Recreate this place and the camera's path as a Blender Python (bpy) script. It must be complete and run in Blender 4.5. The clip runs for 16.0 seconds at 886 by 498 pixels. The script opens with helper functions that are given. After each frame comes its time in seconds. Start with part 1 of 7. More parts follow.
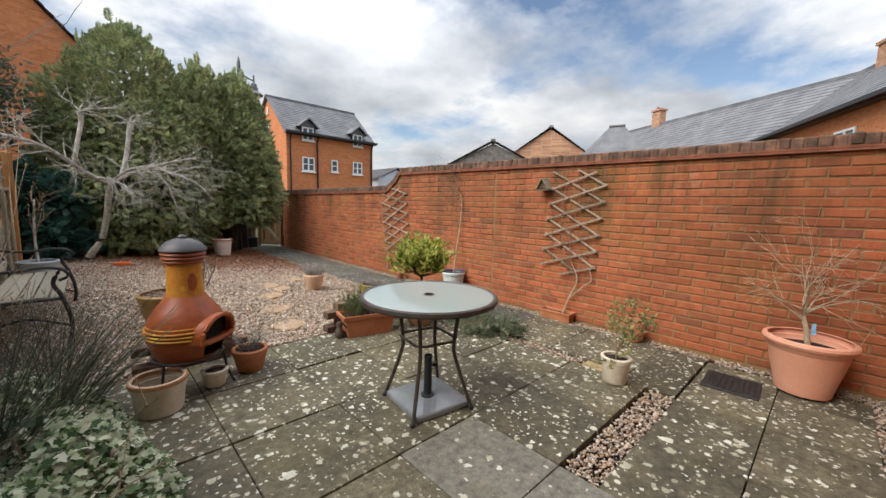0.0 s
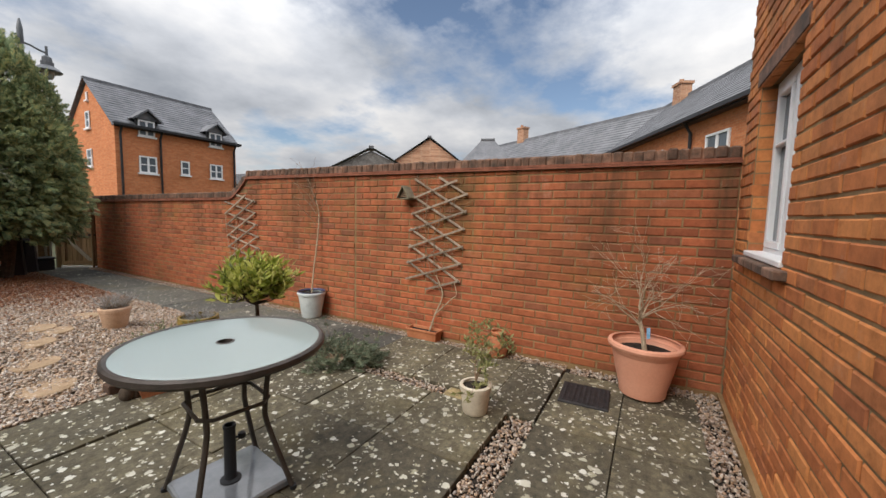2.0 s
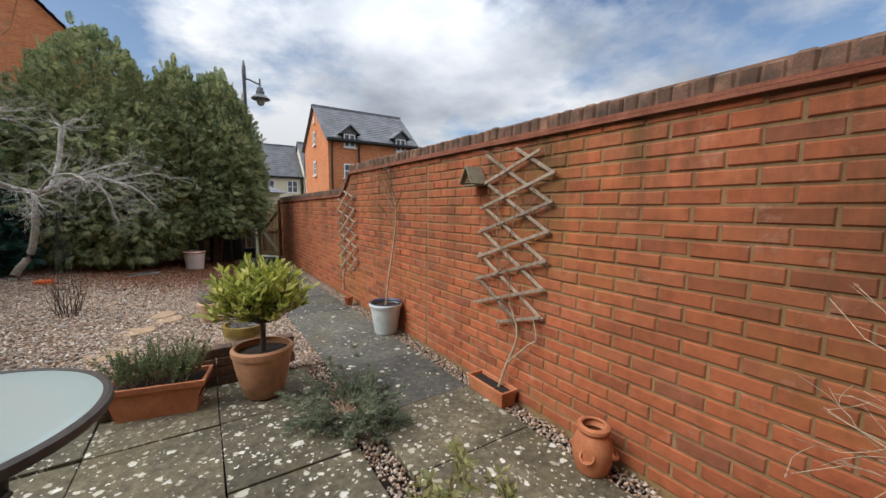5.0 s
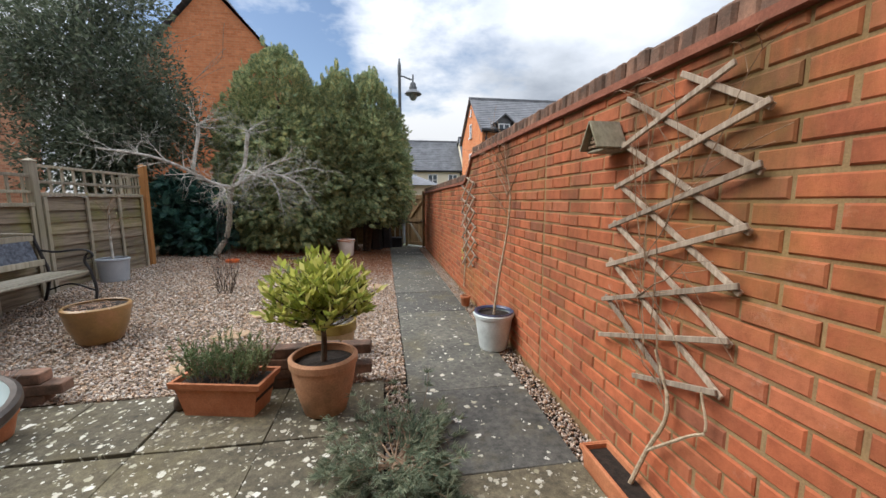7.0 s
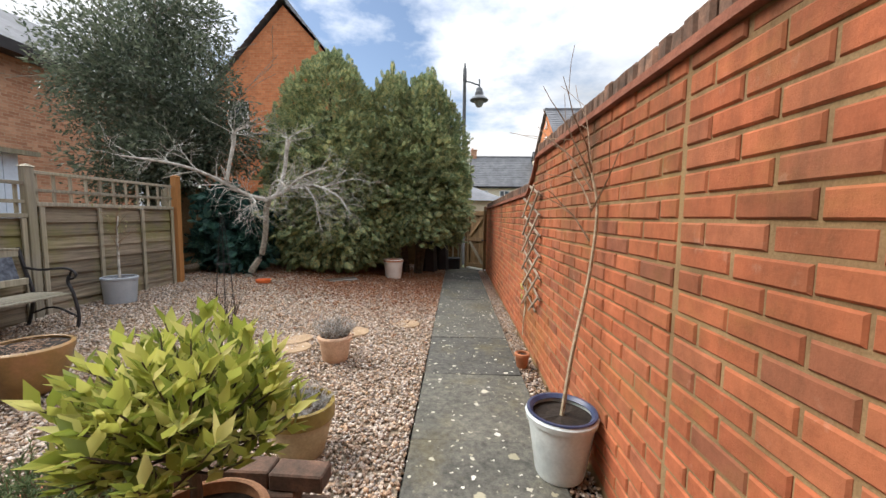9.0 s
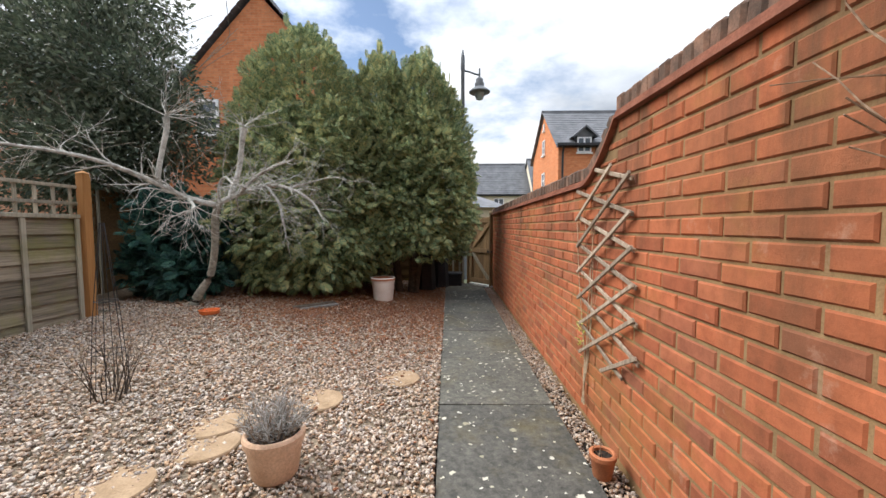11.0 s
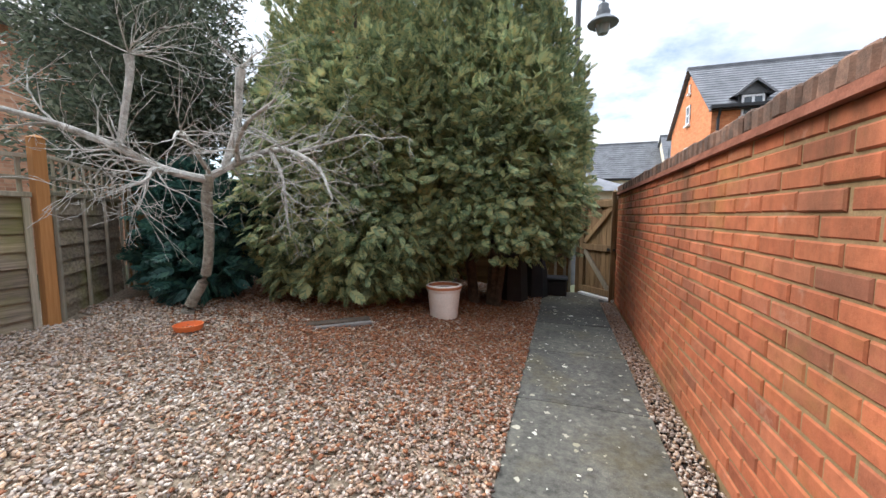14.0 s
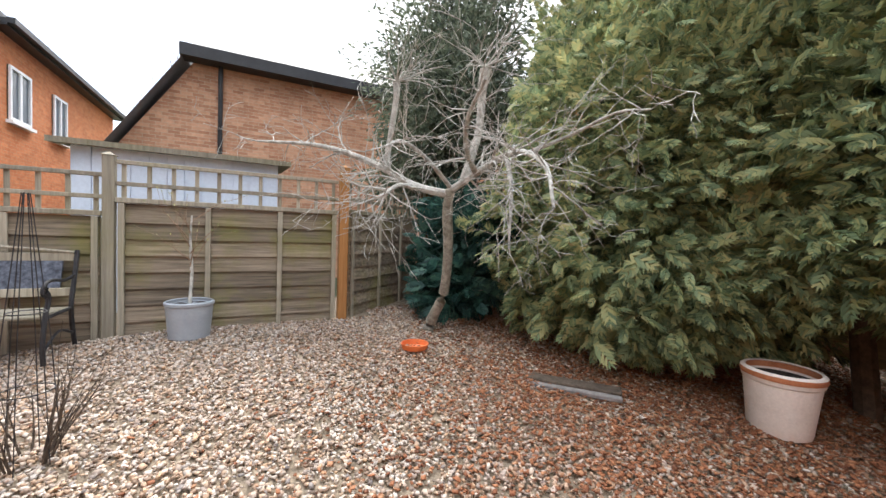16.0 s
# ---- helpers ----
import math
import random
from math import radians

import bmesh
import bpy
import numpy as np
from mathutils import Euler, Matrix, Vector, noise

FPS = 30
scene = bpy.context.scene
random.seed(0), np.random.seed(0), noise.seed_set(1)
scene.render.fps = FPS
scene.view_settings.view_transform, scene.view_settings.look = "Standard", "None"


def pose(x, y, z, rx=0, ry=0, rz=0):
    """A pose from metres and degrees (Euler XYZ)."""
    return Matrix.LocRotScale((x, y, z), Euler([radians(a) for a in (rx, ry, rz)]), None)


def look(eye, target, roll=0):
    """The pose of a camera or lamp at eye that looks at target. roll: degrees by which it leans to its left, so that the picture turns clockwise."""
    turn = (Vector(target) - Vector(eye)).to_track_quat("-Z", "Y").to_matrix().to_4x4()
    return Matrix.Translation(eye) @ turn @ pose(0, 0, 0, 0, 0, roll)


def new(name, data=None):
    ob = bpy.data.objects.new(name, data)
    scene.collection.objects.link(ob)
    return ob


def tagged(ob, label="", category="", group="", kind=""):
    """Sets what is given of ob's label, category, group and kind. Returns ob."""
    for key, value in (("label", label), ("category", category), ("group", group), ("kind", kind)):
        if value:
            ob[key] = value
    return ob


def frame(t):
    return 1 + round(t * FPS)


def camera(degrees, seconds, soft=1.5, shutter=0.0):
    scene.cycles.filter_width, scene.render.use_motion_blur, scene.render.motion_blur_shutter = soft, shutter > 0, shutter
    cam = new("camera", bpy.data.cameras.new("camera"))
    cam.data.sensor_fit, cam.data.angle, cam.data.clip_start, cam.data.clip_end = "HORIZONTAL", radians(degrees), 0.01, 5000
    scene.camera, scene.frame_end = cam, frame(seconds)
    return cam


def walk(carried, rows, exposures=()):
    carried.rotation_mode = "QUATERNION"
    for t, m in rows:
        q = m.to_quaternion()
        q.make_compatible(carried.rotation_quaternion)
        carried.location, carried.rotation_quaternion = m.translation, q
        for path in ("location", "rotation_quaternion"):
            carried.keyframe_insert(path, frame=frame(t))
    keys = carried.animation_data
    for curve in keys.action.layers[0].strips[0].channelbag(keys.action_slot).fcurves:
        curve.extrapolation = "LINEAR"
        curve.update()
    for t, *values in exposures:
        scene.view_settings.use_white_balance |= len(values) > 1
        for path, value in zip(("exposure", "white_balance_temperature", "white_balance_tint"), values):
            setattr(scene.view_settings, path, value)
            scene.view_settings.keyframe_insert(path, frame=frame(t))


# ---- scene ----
cam = camera(99.9, 16.0)
PATH = [
    (0, (0.166, 0.101, 1.274), (1.537, 1.539, 1.041), 1.5),
    (0.5, (0.217, 0.144, 1.272), (1.694, 1.478, 1.065), 0.9),
    (1, (0.301, 0.173, 1.276), (1.953, 1.28, 1.065), 0.6),
    (1.5, (0.496, 0.172, 1.291), (2.215, 1.173, 1.088), 0.0),
    (2, (0.732, 0.159, 1.305), (2.471, 1.131, 1.129), 1.3),
    (2.5, (0.964, 0.175, 1.287), (2.69, 1.161, 1.066), 0.3),
    (3, (1.255, 0.206, 1.307), (2.95, 1.249, 1.112), 0.5),
    (3.5, (1.548, 0.199, 1.321), (3.127, 1.404, 1.09), 0.5),
    (3.7, (1.65, 0.187, 1.331), (3.181, 1.456, 1.118), 0.7),
    (5.8, (2.737, 0.477, 1.27), (3.512, 2.303, 1.014), 0.2),
    (6, (2.794, 0.535, 1.261), (3.501, 2.388, 1.003), 0.4),
    (6.5, (2.934, 0.69, 1.269), (3.439, 2.611, 1.033), 0.6),
    (7, (3.076, 0.88, 1.26), (3.384, 2.84, 1.002), -0.1),
    (7.5, (3.21, 1.097, 1.267), (3.36, 3.08, 1.055), 1.2),
    (8, (3.305, 1.422, 1.249), (3.393, 3.413, 1.087), 1.1),
    (8.5, (3.369, 1.734, 1.25), (3.409, 3.726, 1.072), -0.0),
    (9, (3.455, 2.091, 1.26), (3.383, 4.082, 1.088), 0.7),
    (9.2, (3.479, 2.214, 1.255), (3.391, 4.202, 1.056), 0.7),
    (11.3, (3.262, 3.623, 1.215), (3.245, 5.62, 1.099), -0.5),
    (11.5, (3.268, 3.759, 1.21), (3.25, 5.754, 1.062), -0.9),
    (12, (3.316, 4.143, 1.214), (3.239, 6.136, 1.071), 0.5),
    (12.5, (3.358, 4.459, 1.186), (3.191, 6.443, 0.997), 0.2),
    (13, (3.393, 4.784, 1.201), (3.24, 6.774, 1.071), 0.6),
    (13.5, (3.44, 5.105, 1.202), (3.113, 7.072, 1.055), 0.8),
    (14, (3.453, 5.39, 1.175), (2.846, 7.287, 0.997), 0.1),
    (14.5, (3.395, 5.7, 1.197), (2.494, 7.483, 1.092), 0.2),
    (15, (3.347, 5.986, 1.167), (2.077, 7.522, 1.008), -1.5),
    (15.5, (3.309, 6.262, 1.14), (1.767, 7.53, 1.022), 0.1),
    (16, (3.242, 6.468, 1.132), (1.462, 7.377, 1.065), 1.9),
]
walk(cam, [(t, look(eye, target, roll)) for t, eye, target, roll in PATH],
     exposures=[(0.0, 0.70, 6600, 10), (1.5, 0.52, 6650, 11), (3.0, 0.32, 6550, 11), (6.0, 0.62, 6250, 10), (7.5, 0.82, 6350, 10), (9.0, 0.98, 6550, 10), (12.0, 0.97, 6250, 10), (13.5, 1.14, 6100, 10), (15.0, 1.45, 6300, 10), (16.0, 1.62, 6450, 11)])

# ---------- world, sun, exposure ----------
world = bpy.data.worlds.new("World")
scene.world = world
world.use_nodes = True
SUN_EL, SUN_AZ = radians(46), radians(279)      # azimuth of the light, clockwise from +y


def build_world():
    nt = world.node_tree
    nt.nodes.clear()
    N, L = nt.nodes.new, nt.links.new
    out = N("ShaderNodeOutputWorld")
    sky = N("ShaderNodeTexSky")
    sky.sky_type, sky.sun_disc = 'NISHITA', False
    sky.sun_elevation, sky.sun_rotation = SUN_EL, SUN_AZ
    b1 = N("ShaderNodeBackground")
    b1.inputs[1].default_value = 0.09
    L(sky.outputs[0], b1.inputs[0])
    tc = N("ShaderNodeTexCoord")
    sep = N("ShaderNodeSeparateXYZ")
    L(tc.outputs["Generated"], sep.inputs[0])
    zz = N("ShaderNodeMath")
    zz.operation = 'MAXIMUM'
    zz.inputs[1].default_value = 0.0
    L(sep.outputs[2], zz.inputs[0])
    za = N("ShaderNodeMath")
    za.inputs[1].default_value = 0.22
    L(zz.outputs[0], za.inputs[0])
    comb = N("ShaderNodeCombineXYZ")
    for i in (0, 1):
        d = N("ShaderNodeMath")
        d.operation = 'DIVIDE'
        L(sep.outputs[i], d.inputs[0])
        L(za.outputs[0], d.inputs[1])
        L(d.outputs[0], comb.inputs[i])

    def nz(scale, detail, rough, off):
        m = N("ShaderNodeMapping")
        m.inputs["Location"].default_value = (off, off * 0.7, 0)
        L(comb.outputs[0], m.inputs[0])
        n = N("ShaderNodeTexNoise")
        n.inputs["Scale"].default_value, n.inputs["Detail"].default_value = scale, detail
        n.inputs["Roughness"].default_value = rough
        L(m.outputs[0], n.inputs[0])
        return n
    cover = nz(0.9, 8, 0.58, 3.1)
    r1 = N("ShaderNodeValToRGB")
    r1.color_ramp.elements[0].position, r1.color_ramp.elements[1].position = 0.38, 0.50
    L(cover.outputs[0], r1.inputs[0])
    shade = nz(1.0, 7, 0.55, 11.3)
    r2 = N("ShaderNodeValToRGB")
    e = r2.color_ramp.elements
    e[0].position, e[0].color = 0.30, (0.36, 0.40, 0.46, 1)
    e[1].position, e[1].color = 0.60, (0.98, 0.99, 1.0, 1)
    k = e.new(0.46)
    k.color = (0.66, 0.70, 0.76, 1)
    L(shade.outputs[0], r2.inputs[0])
    b2 = N("ShaderNodeBackground")
    sq = N("ShaderNodeMath")          # an overcast sky is brighter overhead than at the horizon
    sq.operation = 'MULTIPLY'
    L(zz.outputs[0], sq.inputs[0])
    L(zz.outputs[0], sq.inputs[1])
    lift = N("ShaderNodeMath")
    lift.operation = 'MULTIPLY_ADD'
    lift.inputs[1].default_value, lift.inputs[2].default_value = 2.1, 0.50
    L(sq.outputs[0], lift.inputs[0])
    L(lift.outputs[0], b2.inputs[1])
    L(r2.outputs[0], b2.inputs[0])
    mix = N("ShaderNodeMixShader")
    L(r1.outputs[0], mix.inputs[0])
    L(b1.outputs[0], mix.inputs[1])
    L(b2.outputs[0], mix.inputs[2])
    L(mix.outputs[0], out.inputs[0])


build_world()
sun_data = bpy.data.lights.new("sun", 'SUN')
sun_data.energy, sun_data.angle, sun_data.color = 2.25, radians(40), (1.0, 0.94, 0.86)
sun = new("sun", sun_data)
sun.rotation_euler = Vector((-math.sin(SUN_AZ) * math.cos(SUN_EL), -math.cos(SUN_AZ) * math.cos(SUN_EL), -math.sin(SUN_EL))).to_track_quat('-Z', 'Y').to_euler()
scene.view_settings.exposure = 0.8

# ---------- materials ----------


class Nodes:
    """A node material in the making."""

    def __init__(self, name):
        self.m = bpy.data.materials.new(name)
        self.m.use_nodes = True
        self.nt = self.m.node_tree
        self.b = self.nt.nodes["Principled BSDF"]
        self.pos = self.add("ShaderNodeNewGeometry").outputs["Position"]

    def add(self, kind, **kw):
        n = self.nt.nodes.new(kind)
        for k, v in kw.items():
            n.inputs[k.replace("_", " ")].default_value = v
        return n

    def link(self, a, b):
        self.nt.links.new(a, b)

    def scaled(self, s):
        m = self.add("ShaderNodeMapping")
        m.inputs["Scale"].default_value = s
        self.link(self.pos, m.inputs[0])
        return m.outputs[0]

    def noise(self, scale, detail=4, rough=0.6, vec=None):
        n = self.add("ShaderNodeTexNoise", Scale=scale, Detail=detail, Roughness=rough)
        self.link(vec or self.pos, n.inputs["Vector"])
        return n.outputs[0]

    def ramp(self, fac, stops):
        r = self.add("ShaderNodeValToRGB")
        e = r.color_ramp.elements
        e[0].position, e[1].position = stops[0][0], stops[-1][0]
        e[0].color, e[1].color = (*stops[0][1], 1), (*stops[-1][1], 1)
        for p, c in stops[1:-1]:
            e.new(p).color = (*c, 1)
        self.link(fac, r.inputs[0])
        return r.outputs[0]

    def mix(self, fac, a, b, mode='MIX'):
        n = self.nt.nodes.new("ShaderNodeMix")
        n.data_type, n.blend_type = 'RGBA', mode
        for s, v in ((n.inputs[0], fac), (n.inputs[6], a), (n.inputs[7], b)):
            if isinstance(v, bpy.types.NodeSocket):
                self.link(v, s)
            else:
                s.default_value = v if isinstance(v, float) else (*v, 1)
        return n.outputs[2]

    def math(self, op, a, b=0.0):
        n = self.add("ShaderNodeMath")
        n.operation = op
        for s, v in ((n.inputs[0], a), (n.inputs[1], b)):
            if isinstance(v, bpy.types.NodeSocket):
                self.link(v, s)
            else:
                s.default_value = v
        return n.outputs[0]

    def rnd(self):
        o = self.add("ShaderNodeObjectInfo").outputs["Random"]
        i = self.add("ShaderNodeNewGeometry").outputs["Random Per Island"]
        return self.math('FRACT', self.math('ADD', o, i))

    def done(self, colour, rough=0.8, bump=None, strength=0.3, dist=0.01, metal=0.0, spec=0.4):
        if isinstance(colour, bpy.types.NodeSocket):
            self.link(colour, self.b.inputs["Base Color"])
        else:
            self.b.inputs["Base Color"].default_value = (*colour, 1)
        if isinstance(rough, bpy.types.NodeSocket):
            self.link(rough, self.b.inputs["Roughness"])
        else:
            self.b.inputs["Roughness"].default_value = rough
        self.b.inputs["Metallic"].default_value = metal
        self.b.inputs["Specular IOR Level"].default_value = spec
        if bump is not None:
            n = self.add("ShaderNodeBump", Strength=strength, Distance=dist)
            self.link(bump, n.inputs["Height"])
            self.link(n.outputs[0], self.b.inputs["Normal"])
        return self.m


def plain(name, a, b, scale=6, rough=0.8, fine=90, strength=0.25, rand=0.0, stretch=None, metal=0.0, spec=0.4, c=None):
    """Two or three colours over broad noise, a fine grain over it, and a random shift from piece to piece."""
    s = Nodes(name)
    v = s.scaled(stretch) if stretch else None
    stops = [(0.3, a), (0.5, c), (0.7, b)] if c else [(0.32, a), (0.68, b)]
    col = s.ramp(s.noise(scale, 5, 0.62, v), stops)
    g = s.noise(fine, 3, 0.6, v)
    col = s.mix(min(0.55, 2 * strength + 0.04), col, s.ramp(g, [(0.25, (0.55, 0.55, 0.55)), (0.75, (1.25, 1.25, 1.25))]), 'MULTIPLY')
    if rand:
        col = s.mix(1.0, col, s.ramp(s.rnd(), [(0.0, (1 - rand,) * 3), (1.0, (1 + rand,) * 3)]), 'MULTIPLY')
    return s.done(col, rough, g, strength, 0.004, metal, spec)


def leafy(name, stops, rough=0.45, scale=1.6, mixing=0.5):
    """Leaves: a colour for each leaf by chance, shifted over broad patches."""
    s = Nodes(name)
    f = s.math('ADD', s.math('MULTIPLY', s.rnd(), mixing), s.math('MULTIPLY', s.noise(scale, 4), 1 - mixing))
    col = s.ramp(f, stops)
    m = s.done(col, rough, s.noise(140, 2), 0.15, 0.003, 0, 0.35)
    tr = s.add("ShaderNodeBsdfTranslucent")
    s.link(col, tr.inputs["Color"])
    mx = s.add("ShaderNodeMixShader")
    mx.inputs[0].default_value = 0.45
    s.link(s.b.outputs[0], mx.inputs[1])
    s.link(tr.outputs[0], mx.inputs[2])
    s.link(mx.outputs[0], s.nt.nodes["Material Output"].inputs[0])
    return m


def weathered(s, col, soot):
    """Soot that has run down in streaks, brown grime and algae in patches, bloom of lime."""
    z = s.add("ShaderNodeSeparateXYZ")
    s.link(s.pos, z.inputs[0])
    br = s.ramp(s.noise(0.8, 6, 0.68, s.scaled((1, 1, 1.3))), [(0.46, (0, 0, 0)), (0.68, (0.42 * soot,) * 3)])
    col = s.mix(br, col, (0.20, 0.088, 0.036))
    st = s.noise(1.0, 6, 0.65, s.scaled((2.6, 2.6, 0.28)))
    high = s.ramp(s.math('MULTIPLY', z.outputs[2], 0.5), [(0.25, (0.1, 0.1, 0.1)), (0.85, (1, 1, 1))])
    k = s.mix(1.0, s.ramp(st, [(0.44, (0, 0, 0)), (0.63, (soot,) * 3)]), high, 'MULTIPLY')
    col = s.mix(k, col, (0.075, 0.05, 0.028))
    al = s.ramp(s.noise(1.3, 7, 0.7, s.scaled((1, 1, 1.6))), [(0.52, (0, 0, 0)), (0.74, (0.42 * soot,) * 3)])
    col = s.mix(al, col, (0.24, 0.17, 0.035))
    li = s.ramp(s.noise(5.5, 6, 0.75), [(0.60, (0, 0, 0)), (0.76, (0.45, 0.45, 0.45))])
    return s.mix(li, col, (0.46, 0.32, 0.24))


def brick_material(name, stops, soot):
    s = Nodes(name)
    base = s.ramp(s.rnd(), stops)
    patch = s.ramp(s.noise(14, 6, 0.7), [(0.28, (0.55, 0.51, 0.49)), (0.5, (0.95, 0.93, 0.92)), (0.68, (1.2, 1.18, 1.16))])
    col = weathered(s, s.mix(0.8, base, patch, 'MULTIPLY'), soot)
    return s.done(col, 0.88, s.noise(120, 5, 0.7), 0.5, 0.004, 0, 0.25)


def mortar_material(name, a, b, soot):
    s = Nodes(name)
    g = s.noise(160, 3)
    col = s.mix(0.6, s.ramp(s.noise(5, 5, 0.65), [(0.32, a), (0.68, b)]), s.ramp(g, [(0.25, (0.6, 0.6, 0.6)), (0.75, (1.2, 1.2, 1.2))]), 'MULTIPLY')
    return s.done(weathered(s, col, soot), 0.95, g, 0.4, 0.004, 0, 0.2)


def slab_material(name, a, b, lichen):
    s = Nodes(name)
    col = s.ramp(s.noise(3.2, 7, 0.7), [(0.3, a), (0.7, b)])
    col = s.mix(0.75, col, s.ramp(s.noise(22, 6, 0.75), [(0.34, (0.35, 0.34, 0.32)), (0.5, (0.9, 0.88, 0.84)), (0.66, (1.5, 1.45, 1.3))]), 'MULTIPLY')
    col = s.mix(1.0, col, s.ramp(s.rnd(), [(0, (0.8, 0.8, 0.8)), (1, (1.2, 1.18, 1.1))]), 'MULTIPLY')
    moss = s.ramp(s.noise(1.7, 6, 0.7), [(0.52, (0, 0, 0)), (0.7, (0.45, 0.45, 0.45))])
    col = s.mix(moss, col, (0.16, 0.13, 0.055))
    g = s.noise(150, 3, 0.7)
    col = s.mix(0.6, col, s.ramp(g, [(0.3, (0.55, 0.55, 0.55)), (0.7, (1.35, 1.35, 1.35))]), 'MULTIPLY')
    wob = s.add("ShaderNodeTexNoise", Scale=42.0, Detail=4.0)
    s.link(s.pos, wob.inputs["Vector"])
    vm = s.nt.nodes.new("ShaderNodeVectorMath")
    vm.operation = 'MULTIPLY_ADD'
    s.link(wob.outputs["Color"], vm.inputs[0])
    vm.inputs[1].default_value = (0.045, 0.045, 0.0)
    s.link(s.scaled((1, 1, 0)), vm.inputs[2])
    for scale, size, amount in ((10.0, 0.28, 0.72), (19.0, 0.36, 0.8), (38.0, 0.36, 0.8)):
        v = s.add("ShaderNodeTexVoronoi", Scale=scale)
        s.link(vm.outputs[0], v.inputs["Vector"])
        c = s.nt.nodes.new("ShaderNodeSeparateColor")
        s.link(v.outputs["Color"], c.inputs[0])
        rad = s.math('MULTIPLY', s.math('SUBTRACT', c.outputs[0], 1.0 - amount * lichen), size / (amount * lichen) * 1.15)
        inside = s.math('MULTIPLY', s.math('SUBTRACT', rad, v.outputs["Distance"]), 22.0)
        dens = s.ramp(s.noise(1.1, 4), [(0.36, (0.45, 0.45, 0.45)), (0.52, (1, 1, 1))])
        n = s.add("ShaderNodeClamp")
        s.link(inside, n.inputs[0])
        tint = s.ramp(c.outputs[1], [(0, (0.34, 0.32, 0.22)), (0.5, (0.52, 0.50, 0.41)), (1, (0.68, 0.67, 0.60))])
        col = s.mix(s.mix(1.0, n.outputs[0], dens, 'MULTIPLY'), col, tint)
    return s.done(col, 0.82, g, 0.45, 0.004, 0, 0.35)


def stone_material(name, stops):
    s = Nodes(name)
    col = s.ramp(s.rnd(), stops)
    col = s.mix(0.5, col, s.ramp(s.noise(70, 3), [(0.3, (0.6, 0.6, 0.6)), (0.7, (1.3, 1.3, 1.3))]), 'MULTIPLY')
    litter = s.ramp(s.noise(0.55, 5, 0.65), [(0.42, (0, 0, 0)), (0.58, (0.5, 0.5, 0.5))])
    y = s.add("ShaderNodeSeparateXYZ")
    s.link(s.pos, y.inputs[0])
    far = s.ramp(s.math('MULTIPLY', y.outputs[1], 0.1), [(0.6, (0.1, 0.1, 0.1)), (0.92, (1, 1, 1))])
    col = s.mix(s.mix(1.0, litter, far, 'MULTIPLY'), col, (0.26, 0.10, 0.045))
    return s.done(col, 0.75, s.noise(160, 2), 0.3, 0.003, 0, 0.35)


def coursed(name, a, b, mortar, tone=0.25):
    """Brickwork seen from afar: courses 75 mm high with pale joints, uneven from brick to brick."""
    s = Nodes(name)
    sep = s.add("ShaderNodeSeparateXYZ")
    s.link(s.pos, sep.inputs[0])
    xy = s.add("ShaderNodeCombineXYZ")
    s.link(s.math('ADD', sep.outputs[0], sep.outputs[1]), xy.inputs[0])
    s.link(sep.outputs[2], xy.inputs[1])
    br = s.add("ShaderNodeTexBrick", Scale=1.0, Mortar_Size=0.006, Mortar_Smooth=0.4, Brick_Width=0.225, Row_Height=0.075)
    br.inputs["Color1"].default_value, br.inputs["Color2"].default_value, br.inputs["Mortar"].default_value = (*a, 1), (*b, 1), (*mortar, 1)
    s.link(xy.outputs[0], br.inputs["Vector"])
    col = s.mix(0.7, br.outputs[0], s.ramp(s.noise(0.9, 6, 0.7), [(0.3, (1 - tone,) * 3), (0.7, (1 + tone,) * 3)]), 'MULTIPLY')
    col = s.mix(0.5, col, s.ramp(s.noise(11, 4, 0.7), [(0.3, (0.7, 0.7, 0.7)), (0.7, (1.25, 1.25, 1.25))]), 'MULTIPLY')
    return s.done(col, 0.9, br.outputs[1], 0.25, 0.006, 0, 0.2)


def wood(name, a, b, rough=0.85, green=0.0, axis='y'):
    s = Nodes(name)
    st = {'x': (0.6, 9, 14), 'y': (9, 0.6, 14), 'z': (14, 14, 0.6)}[axis]
    g = s.noise(3.0, 8, 0.7, s.scaled(st))
    col = s.ramp(g, [(0.3, a), (0.7, b)])
    col = s.mix(1.0, col, s.ramp(s.rnd(), [(0, (0.72, 0.72, 0.72)), (1, (1.25, 1.25, 1.25))]), 'MULTIPLY')
    if green:
        al = s.ramp(s.noise(1.6, 5, 0.65), [(0.48, (0, 0, 0)), (0.68, (green,) * 3)])
        col = s.mix(al, col, (0.17, 0.17, 0.03))
    return s.done(col, rough, g, 0.4, 0.006, 0, 0.3)


BRICK = brick_material("red_brick", [(0.0, (0.27, 0.088, 0.046)), (0.12, (0.37, 0.112, 0.054)), (0.4, (0.43, 0.130, 0.060)), (0.65, (0.46, 0.145, 0.068)), (0.85, (0.41, 0.142, 0.072)), (0.95, (0.34, 0.118, 0.064)), (1.0, (0.24, 0.09, 0.054))], 0.9)
HOUSEBRICK = brick_material("orange_house_brick", [(0.0, (0.44, 0.15, 0.055)), (0.3, (0.56, 0.20, 0.07)), (0.6, (0.62, 0.25, 0.085)), (0.85, (0.52, 0.20, 0.075)), (1.0, (0.40, 0.14, 0.06))], 0.35)
MORTAR = mortar_material("mortar", (0.22, 0.145, 0.075), (0.36, 0.25, 0.13), 0.8)
